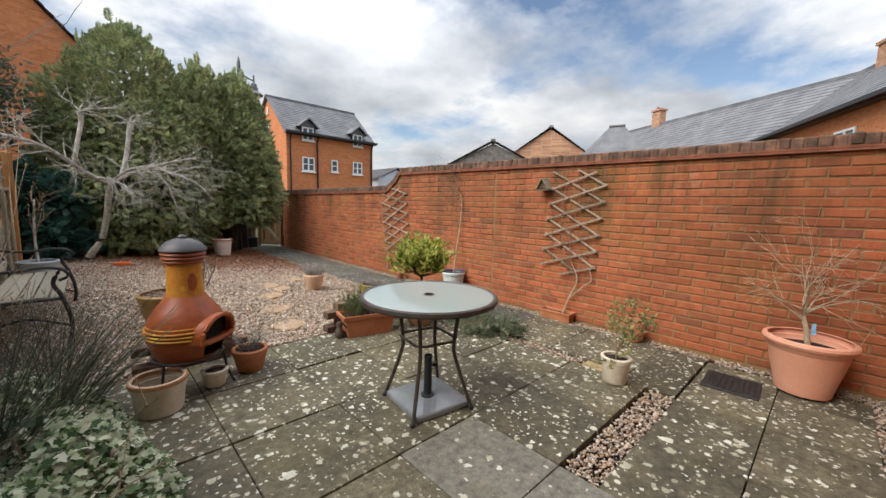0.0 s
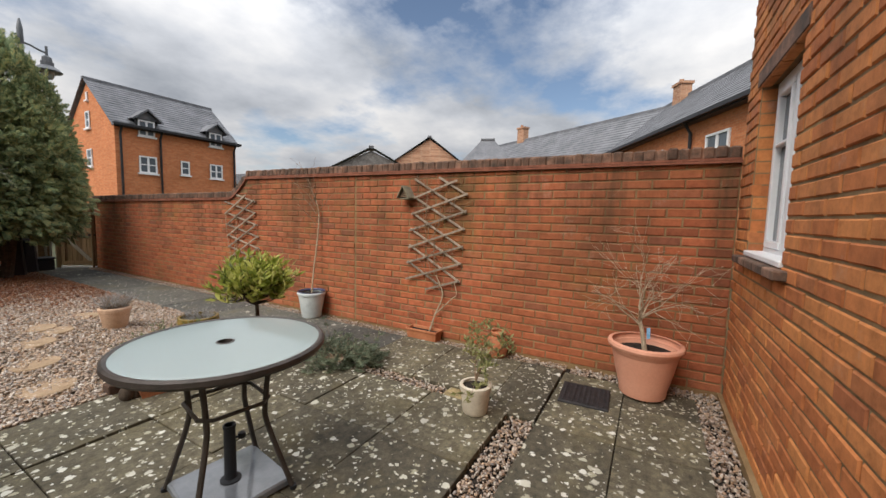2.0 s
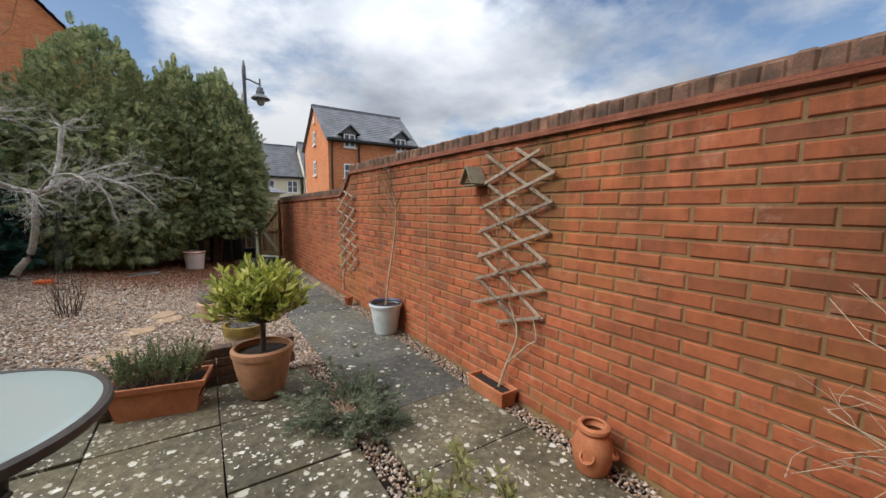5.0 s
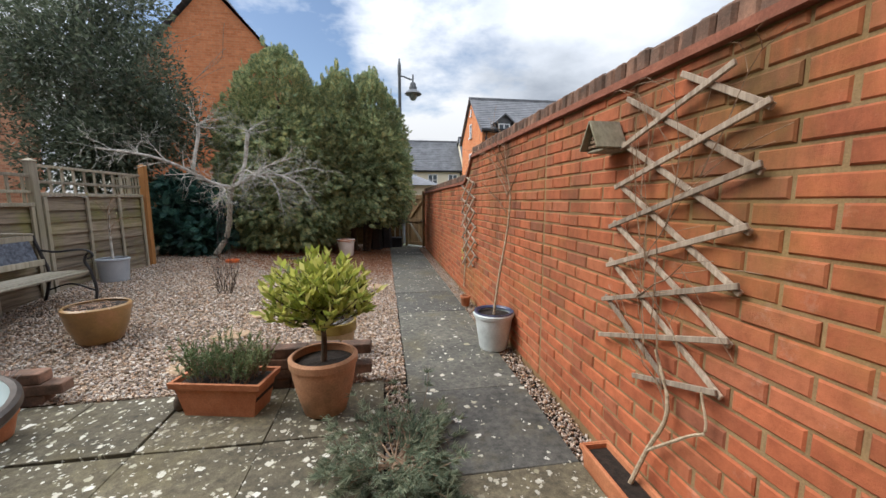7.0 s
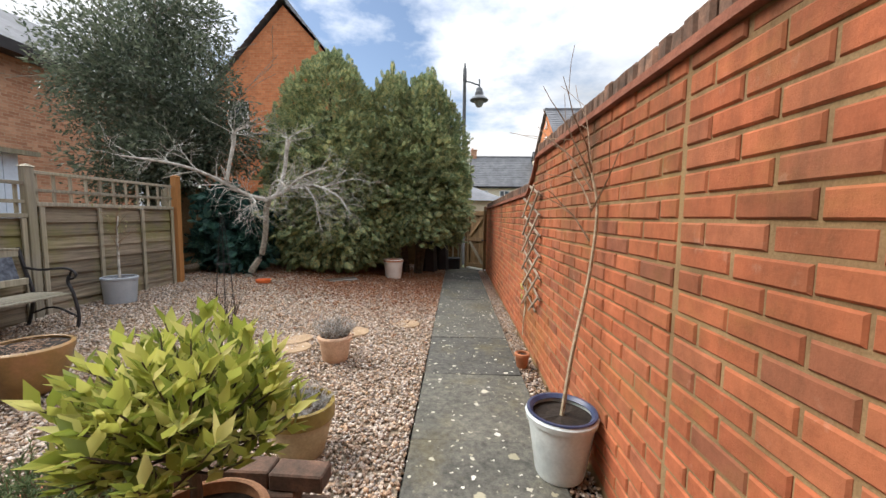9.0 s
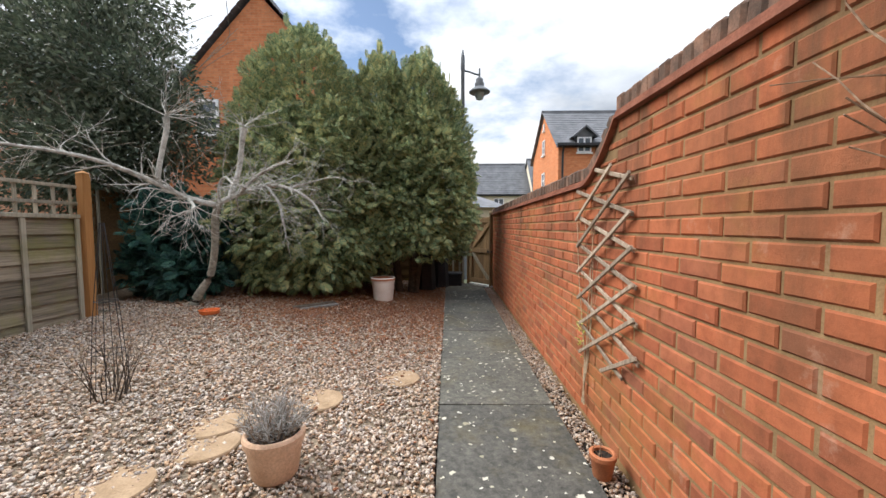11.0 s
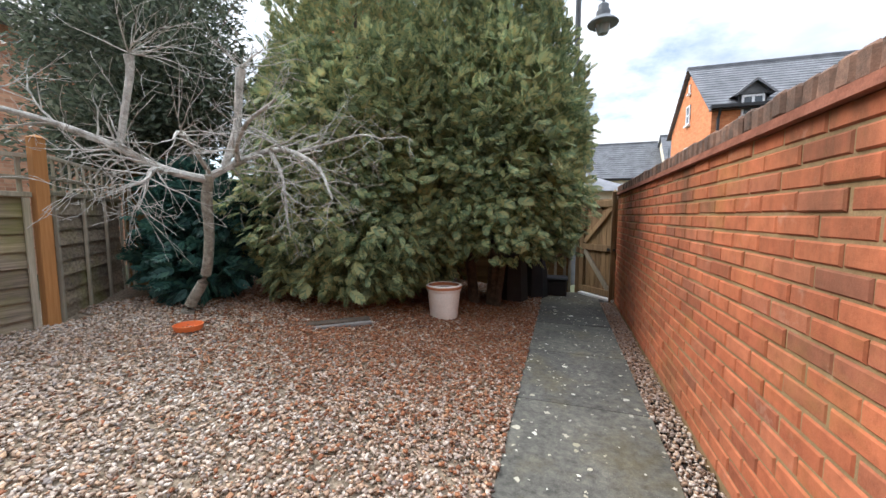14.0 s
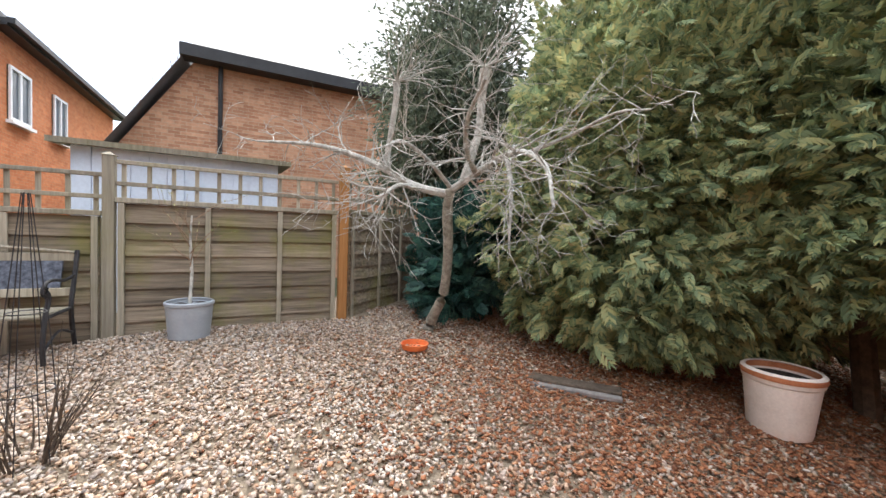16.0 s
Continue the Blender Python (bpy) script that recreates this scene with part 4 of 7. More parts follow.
def neighbours():
    gable_house("townhouse", (8.9, 22.9), 0, 5.95, 5.7, 5.45, 7.85, ORANGEBRICK, "orange brick house with slate roof and two dormers",
                [(1.32, 3.15, 0.78, 0.85, 2, 2), (3.06, 3.24, 0.45, 0.75, 1, 2), (4.74, 3.2, 0.72, 0.82, 2, 2), (1.32, 0.7, 0.78, 0.9, 2, 2), (4.74, 0.7, 0.72, 0.9, 2, 2)], [(2.9, 3.45, 0.6, 0.9), (2.9, 5.4, 0.5, 0.85), (2.85, 6.8, 0.16, 0.4)],
                (0.2, 1.88, 5.8), (), [(1.31, 5.0, 0.72), (4.75, 5.05, 0.72)])
    gable_house("terrace_house", (5.2, 45), 0, 7.0, 7, 4.8, 8.6, RENDERW, "cream rendered terraced house with a slate roof",
                [(1.2, 3.0, 1.1, 1.3, 2, 2), (3.6, 3.0, 1.1, 1.3, 2, 2), (6.0, 3.0, 1.1, 1.3, 2, 2)], (), (6.9,), [(0.2, 3.5, 7.6, 9.3)])
    gable_house("terrace_house", (12.4, 43.5), 0, 8.0, 7, 4.8, 8.9, RENDERW, "cream rendered terraced house with a slate roof",
                [(1.2, 3.0, 1.1, 1.3, 2, 2), (3.6, 3.0, 1.1, 1.3, 2, 2), (6.0, 3.0, 1.1, 1.3, 2, 2)], (), (0.2,))
    g = thing("garage", (3.3, 19.0, 0), "low garage with a hipped slate roof", "garage")
    part("wall", Mesh().box(-2.2, 2.2, 0, 4.2, -0.07, 2.05), RENDERW, g)
    part("roof", Mesh().add([(-2.5, -0.3, 2.0), (2.5, -0.3, 2.0), (2.5, 4.5, 2.0), (-2.5, 4.5, 2.0), (-0.3, 2.1, 3.0), (0.3, 2.1, 3.0)], [(0, 1, 5, 4), (1, 2, 5), (2, 3, 4, 5), (3, 0, 4), (3, 2, 1, 0)]), SLATE, g, "grey hipped slate roof")
    gable_house("stone_outbuilding", (17.0, 11.1), 128.5, 0.5, 4.3, 3.5, 4.65, STONEGREY, "grey stone outbuilding with a slate roof", gutter=False).matrix_world = pose(17.0, 11.1, 0, 0, 0, 38.5)
    g = thing("hipped_outbuilding", (20.3, 8.4, 0), "low outbuilding with a hipped grey slate roof", "outbuilding", rz=20)
    part("wall", Mesh().box(-1.3, 1.3, -1.3, 1.3, -0.07, 4.0), TANBRICK, g)
    part("roof", Mesh().add([(-1.5, -1.5, 3.95), (1.5, -1.5, 3.95), (1.5, 1.5, 3.95), (-1.5, 1.5, 3.95), (0, -0.35, 5.55), (0, 0.35, 5.55)], [(0, 1, 4), (1, 2, 5, 4), (2, 3, 5), (3, 0, 4, 5), (3, 2, 1, 0)]), SLATE, g, "grey hipped slate roof")
    part("ridge", Mesh().tube([(0, -0.38, 5.58), (0, 0.38, 5.58)], 0.07, 6), SLATE, g)
    gable_house("brick_hall", (25.4, 12.3), 38, 9.0, 5.2, 5.0, 6.85, TANBRICK, "long tan brick building with a pale slate roof", (), [(1.2, 3.4, 0.9, 1.0), (3.9, 3.4, 0.9, 1.0)], gutter=False)
    gable_house("pale_blue_house", (22.4, 27.5), 90, 6.0, 4.0, 3.5, 4.4, SHEDBLUE, "pale blue house with a low slate roof", gutter=False)
    gable_house("corner_house", (28.8, 6.0), 206.6, 27.0, 7.0, 4.6, 7.35, ORANGEBRICK, "orange brick house with a long slate roof",
                [(18.6, 2.75, 1.0, 1.15, 2, 2), (16.4, 2.75, 1.0, 1.15, 2, 2), (13.0, 2.75, 1.0, 1.15, 2, 2), (21.2, 2.75, 1.0, 1.15, 2, 2), (9.0, 2.75, 1.0, 1.15, 2, 2)], (), (15.2, 3.3), [(8.4, 3.3, 6.6, 7.9)])
    gable_house("corner_house", (29.5, 16.2), 240.6, 17.0, 7.0, 4.3, 7.3, ORANGEBRICK, "orange brick house with a lower slate roof", (), (), (), [(5.8, 3.5, 6.6, 8.2)])
    gable_house("gabled_house", (0.6, 14.5), 90, 8.0, 5.7, 4.9, 8.1, ORANGEBRICK, "orange brick house with its gable to the garden", (), [(4.4, 3.95, 0.65, 1.0)], (), gutter=False)
    # long brick building behind the fence
    b = thing("brick_building", (-7.0, 0, 0), "tan brick building with a black fascia behind the fence", "house")
    part("wall", Mesh().prism([(3.9, -0.07), (14.0, -0.07), (14.0, 5.2), (5.3, 5.0), (3.9, 2.9)], 6.0, Matrix.Rotation(radians(90), 4, 'Z')), TANBRICK, b)
    part("roof", Mesh().add([(0.35, 5.1, 4.95), (0.35, 14.3, 5.2), (-3.0, 14.3, 7.2), (-3.0, 5.1, 7.0), (0.35, 3.7, 2.75), (-6.0, 3.7, 2.75), (-6.0, 5.1, 4.95)], [(0, 1, 2, 3), (0, 3, 6), (0, 6, 5, 4)]), SLATE, b, "grey slate roof")
    part("fascia", Mesh().box(0.02, 0.42, 5.0, 14.3, 4.86, 5.12), GUTTER, b, "black fascia and gutter")
    part("downpipe", Mesh().tube([(0.09, 5.75, 0), (0.09, 5.75, 4.9)], 0.05, 8), GUTTER, b, "black downpipe")
    casement(b, pose(-6.99, 4.95, 1.75, 0, 0, -90), 0.9, 0.75, 2, 1)
    gable_house("orange_house", (-18.0, -2.2), -90, 6.0, 4.4, 6.0, 10.0, ORANGEBRICK, "orange brick house with a steep slate gable", (), (), (), gutter=False)
    gable_house("orange_house", (-8.0, 1.6), 180, 7.5, 6.0, 5.4, 8.2, ORANGEBRICK, "orange brick house with white windows", [(1.0, 3.4, 0.9, 1.2, 2, 1), (3.0, 3.4, 0.8, 1.2, 2, 1)], (), ())
    s = thing("shed", (-4.2, 4.7, 0), "pale blue wooden shed behind the fence", "shed")
    part("wall", Mesh().box(0, 2.0, 0, 2.05, -0.07, 2.02), SHEDBLUE, s)
    for i in range(12):
        part("board", Mesh().box(2.002, 2.016, 0.01 + i * 0.17, 0.172 + i * 0.17, -0.05, 2.0), SHEDBLUE, s)
    part("roof", Mesh().add([(-0.2, -0.15, 2.25), (2.15, -0.15, 2.04), (2.15, 2.2, 2.04), (-0.2, 2.2, 2.25), (-0.2, -0.15, 2.2), (2.15, -0.15, 1.98), (2.15, 2.2, 1.98), (-0.2, 2.2, 2.2)], [(0, 1, 2, 3), (7, 6, 5, 4), (0, 4, 5, 1), (1, 5, 6, 2), (2, 6, 7, 3), (3, 7, 4, 0)]), GREYWOOD, s, "felted flat roof")
    for i in range(3):
        part("pane", Mesh().box(0.3 + i * 0.5, 0.7 + i * 0.5, 2.052, 2.062, 1.2, 1.85), PANE, s, "dark glazed pane")


def street_lamp(at, top, label, turn=0):
    l = thing("street_lamp", (at[0], at[1], -0.07), label, "street lamp", "street lamps", turn)
    part("pole", Mesh().lathe([(0.11, 0), (0.11, 0.9), (0.055, 1.0), (0.045, top - 0.5), (0.055, top - 0.48), (0.05, top - 0.2), (0.02, top - 0.02), (0.0, top)], 10), LAMPGREY, l, smooth=True)
    part("bracket", Mesh().tube([(0, 0, top - 0.50), (0.14, 0, top - 0.52), (0.30, 0, top - 0.58), (0.40, 0, top - 0.60)], 0.022, 6).tube([(0.40, 0, top - 0.45), (0.40, 0, top - 0.68)], 0.025, 6), LAMPGREY, l)
    hd = part("lamp_head", Mesh().lathe([(0.24, top - 1.02), (0.255, top - 1.0), (0.20, top - 0.94), (0.11, top - 0.88), (0.115, top - 0.80), (0.09, top - 0.79), (0.085, top - 0.70), (0.04, top - 0.66), (0.0, top - 0.64)], 18, (0.40, 0, 0)), LAMPGREY, l, "grey bell-shaped lantern", True)
    part("glass", Mesh().lathe([(0.0, top - 1.20), (0.08, top - 1.17), (0.12, top - 1.08), (0.13, top - 1.02)], 14, (0.40, 0, 0)), LAMPGLASS, hd, "clear glass bowl", True)


def bare_tree(at, height, label, seed):
    """A leafless tree seen far off above the roofs."""
    rnd = random.Random(seed)
    t = thing("bare_tree", at, label, "tree")
    pts, rad = smooth_line([(0, 0, 0, 0.22), (0.1, 0, height * 0.3, 0.18), (0, 0.1, height * 0.6, 0.11), (0.1, 0, height * 0.9, 0.03)])
    part("trunk", Mesh().tube(pts, rad, 8), BARK, t, "grey trunk", True)
    out = []
    for i in range(26):
        a, f = i * 2.399, 0.32 + 0.6 * i / 26
        p = pts[min(int(f * len(pts)), len(pts) - 1)]
        branching(p, (math.cos(a), math.sin(a), 1.1), height * 0.34 * (1.25 - f * 0.7), 0.06 * (1.2 - f), 3, rnd, 0.2, 0, 4, 0.55, out)
    part("branch_work", limbs(out, 4, 0.008), TWIG, t, "fine bare branches")


# ---------- fences and gate ----------


def fence_panel(a, b, z, label, mat, height=1.07, trellis=True, wallcat="fence"):
    a, b = Vector((*a, 0)), Vector((*b, 0))
    L = (b - a).length
    ang = math.degrees(math.atan2(b.y - a.y, b.x - a.x))
    f = thing("fence", (a.x, a.y, z), label, wallcat, "fence panels", ang)
    rnd = random.Random(int(L * 1000) + int(abs(a.y) * 77))
    n = 8
    for i in range(n):
        h = height / n
        bd = Mesh().add([(0.02, -0.016, i * h - 0.006), (L - 0.02, -0.016, i * h + rnd.gauss(0, 0.006) - 0.006), (L - 0.02, 0.006, (i + 1) * h + 0.012), (0.02, 0.006, (i + 1) * h + 0.012),
                         (0.02, 0.0, i * h - 0.006), (L - 0.02, 0.0, i * h - 0.006), (L - 0.02, 0.016, (i + 1) * h + 0.012), (0.02, 0.016, (i + 1) * h + 0.012)],
                        [(0, 1, 2, 3), (7, 6, 5, 4), (0, 4, 5, 1), (1, 5, 6, 2), (2, 6, 7, 3), (3, 7, 4, 0)])
        part("board", bd, mat, f)
    for s in (-1, 1):
        y0, y1 = (-0.042, -0.018) if s < 0 else (0.03, 0.052)
        for x in (0.02, L * 0.35, L * 0.68, L - 0.06):
            part("batten", Mesh().chamfer_box(x, x + 0.04, y0, y1, 0, height + 0.01, 0.003), GREYWOOD, f)
    part("top_rail", Mesh().chamfer_box(0.0, L, -0.035, 0.055, height + 0.015, height + 0.055, 0.004), GREYWOOD, f)
    if trellis:
        for z0 in (height + 0.15, height + 0.32):
            part("trellis_rail", Mesh().chamfer_box(0, L, -0.012, 0.012, z0, z0 + 0.032, 0.003), GREYWOOD, f)
        for i in range(11):
            x = 0.03 + (L - 0.09) * i / 10
            part("trellis_slat", Mesh().chamfer_box(x, x + 0.03, 0.0125, 0.03, height + 0.056, height + 0.352, 0.003), GREYWOOD, f)
    return f


def post(x, y, z, h, mat, label, w=0.075):
    p = thing("fence_post", (x, y, z), label, "post", "fence posts")
    part("shaft", Mesh().chamfer_box(-w / 2, w / 2, -w / 2, w / 2, -0.1, h, 0.005), mat, p)
    part("cap", Mesh().add([(-w / 2 - .008, -w / 2 - .008, h), (w / 2 + .008, -w / 2 - .008, h), (w / 2 + .008, w / 2 + .008, h), (-w / 2 - .008, w / 2 + .008, h), (0, 0, h + 0.03)], [(3, 2, 1, 0), (0, 1, 4), (1, 2, 4), (2, 3, 4), (3, 0, 4)]), mat, p)


def fences():
    fx = -0.56
    for y1, y0 in ((7.22, 5.50), (5.42, 3.70), (3.62, 1.90), (1.82, 0.10), (0.02, -1.70)):
        fence_panel((fx, y0), (fx, y1), 0.23 if y0 > 4 else 0.12, "weathered lapped fence panel with trellis top and green algae", FENCEWOOD)
    for y in (5.46, 3.66, 1.86, 0.06):
        post(fx, y, 0.2 if y > 4 else 0.1, 1.48, GREYWOOD, "grey weathered wooden fence post")
    post(fx + 0.03, 7.27, 0.22, 1.56, NEWPOST, "new orange-brown wooden fence post", 0.085)
    fence_panel((-0.60, 7.34), (-1.75, 8.55), 0.25, "mossy lapped fence panel with trellis top", FENCEWOOD)
    # brown close-boarded fence at the back
    x = -2.2
    while x < 3.3:
        fence_panel((x, 11.5), (min(x + 1.75, 3.62), 11.5), 0.0 if x > 1 else 0.18, "brown lapped wooden fence panel at the back", FENCEBACK, 1.42, False)
        x += 1.8
    fence_panel((-2.25, 11.45), (-1.75, 8.62), 0.25, "brown lapped wooden fence panel in the corner", FENCEBACK, 1.5, False)
    for x in (-0.42, 1.37, 3.20):
        post(x, 11.47, 0, 1.5, GATEWOOD, "brown wooden fence post")
    post(3.70, 11.47, 0, 1.5, GATEWOOD, "brown wooden gate post")
    # the gate stands askew between the fence and the end of the wall
    g = thing("garden_gate", (3.74, 11.40, 0.04), "closed brown ledged and braced wooden gate", "gate", rz=-50)
    W, H = 0.66, 1.36
    for i in range(7):
        part("board", Mesh().chamfer_box(i * W / 7 + 0.002, (i + 1) * W / 7 - 0.002, 0.0, 0.02, 0.0, H + 0.03 * math.sin(0.3), 0.003), GATEWOOD, g)
    for x0, x1, z0, z1 in ((0, W, 0.02, 0.10), (0, W, 0.64, 0.73), (0, W, H - 0.10, H - 0.01), (0, 0.075, 0.1, 0.64), (0, 0.075, 0.73, H - 0.1), (W - 0.075, W, 0.1, 0.64), (W - 0.075, W, 0.73, H - 0.1)):
        part("rail", Mesh().chamfer_box(x0, x1, -0.035, -0.002, z0, z1, 0.004), GATEWOOD, g)
    for z0, z1, m in ((0.63, 0.08, GREYWOOD), (0.75, H - 0.11, GATEWOOD)):
        a, b = Vector((0.08, 0, z0)), Vector((W - 0.09, 0, z1))
        d = (b - a)
        mm = Matrix.Translation(a) @ Matrix.Rotation(-math.atan2(d.z, d.x), 4, 'Y')
        part("brace", Mesh().chamfer_box(0, d.length, -0.03, -0.004, -0.035, 0.035, 0.004, mm), m, g)
    part("latch", Mesh().chamfer_box(W - 0.12, W + 0.01, -0.05, -0.035, 0.66, 0.69, 0.003).tube([(W - 0.10, -0.05, 0.65), (W - 0.10, -0.075, 0.675), (W - 0.10, -0.05, 0.70)], 0.006, 6), IRON, g, "black iron latch")
    part("threshold", Mesh().chamfer_box(0, W, -0.05, 0.03, -0.045, -0.012, 0.004), WHITE, g, "pale threshold bar")
    post(4.115, 10.91, 0, 1.5, GATEWOOD, "brown wooden gate post against the wall", 0.06)


# ---------- pots ----------


def pot(at, prof, mat, label, name="plant_pot", category="plant pot", soil=0.85, n=30, group="", rim=None, rz=0.0):
    """prof: (r, z) up the outside; the inside follows 15 mm within. Returns the thing and the soil's height."""
    t = thing(name, at, label, category, group, rz)
    H = prof[-1][1]
    w = 0.016
    inner = [(max(r - w, 0.01), z) for r, z in prof if z > 0.05 * H]
    full = [(prof[0][0] * 0.9, 0.0)] + [(prof[0][0], 0.006)] + list(prof[1:]) + [(prof[-1][0] - w * 0.5, H + 0.003)] + [(inner[-1][0], H - 0.002)] + inner[-2::-1] + [(0.0, inner[0][1])]
    part("pot", Mesh().lathe(full, n), mat, t, smooth=True)
    zs = H * soil
    rs = next((a[0] + (b[0] - a[0]) * (zs - a[1]) / max(b[1] - a[1], 1e-6) for a, b in zip(prof, prof[1:]) if a[1] <= zs <= b[1]), prof[-1][0]) - w + 0.002
    sm = Mesh()
    vs, fs = [(0, 0, zs + 0.008)], []
    for k, f in ((1, 0.5), (2, 1.0)):
        for i in range(20):
            a = 2 * math.pi * i / 20
            vs.append((rs * f * math.cos(a), rs * f * math.sin(a), zs + (0.010 * noise.noise((i * 1.7, k * 3.1, at[0] * 9)) if k == 1 else 0)))
    fs = [(0, 1 + i, 1 + (i + 1) % 20) for i in range(20)] + [(1 + i, 21 + i, 21 + (i + 1) % 20, 1 + (i + 1) % 20) for i in range(20)]
    part("soil", sm.add(vs, fs), SOILBED, t, "dark potting soil")
    if rim:
        r, z0, z1, m, lb = rim
        part("rim", Mesh().lathe([(r - 0.018, z0), (r, z0 + 0.004), (r + 0.003, (z0 + z1) / 2), (r, z1), (r - 0.02, z1 + 0.002), (r - 0.022, z0), (r - 0.018, z0)], n), m, t, lb, True)
    return t, zs


def leaves_part(parent, P, D, S, mat, template=LEAF, name="foliage", label="", roll=True, kind=""):
    V, F = scatter(template, np.asarray(P, float), np.asarray(D, float), S, RNG.normal(0, 0.5, len(P)) if roll else None)
    return part(name, bulk(name, V, F, mat), mat, parent, label, kind=kind)


def tuft(parent, z, n, spread, height, mat, width=0.012, lean=0.5, name="foliage", label="", r0=0.05, twigs=True):
    """Upright stems with needles all along."""
    rnd = random.Random(n * 13 + int(height * 1000))
    P, D, S = [], [], []
    me = Mesh()
    for i in range(n):
        a, q = rnd.uniform(0, 6.28), math.sqrt(rnd.random())
        b = Vector((math.cos(a) * q * r0, math.sin(a) * q * r0, z))
        d = Vector((math.cos(a) * lean * q + rnd.gauss(0, 0.12), math.sin(a) * lean * q + rnd.gauss(0, 0.12), 1)).normalized()
        l = height * rnd.uniform(0.6, 1.05)
        pts = [b, b + d * l * 0.5, b + d * l + Vector((rnd.gauss(0, 0.02), rnd.gauss(0, 0.02), 0))]
        me.tube(pts, [0.0022, 0.0018, 0.0008], 4)
        for k in range(22):
            f = rnd.uniform(0.2, 1)
            P.append(b + d * l * f)
            D.append(d * 0.9 + Vector((rnd.gauss(0, 0.7), rnd.gauss(0, 0.7), rnd.gauss(0, 0.3))))
            S.append(rnd.uniform(0.6, 1.2) * width * 2.2)
    part("stem_work", me, TWIG, parent)
    leaves_part(parent, [tuple(p) for p in P], [tuple(d) for d in D], S, mat, NEEDLE if width < 0.02 else LEAF, name, label)


def bare_bush(parent, z, rnd, n, length, radius, mat, depth=2, lean=0.6, name="twig_work", label="", kids=3, spread=0.6, tips=None, r0=0.02):
    out = []
    for i in range(n):
        a = rnd.uniform(0, 6.28)
        branching((math.cos(a) * r0, math.sin(a) * r0, z), (math.cos(a) * lean, math.sin(a) * lean, 1), length * rnd.uniform(0.7, 1.1), radius, depth, rnd, 0.2, 0, kids, spread, out, tips)
    return part(name, limbs(out, 4), mat, parent, label)


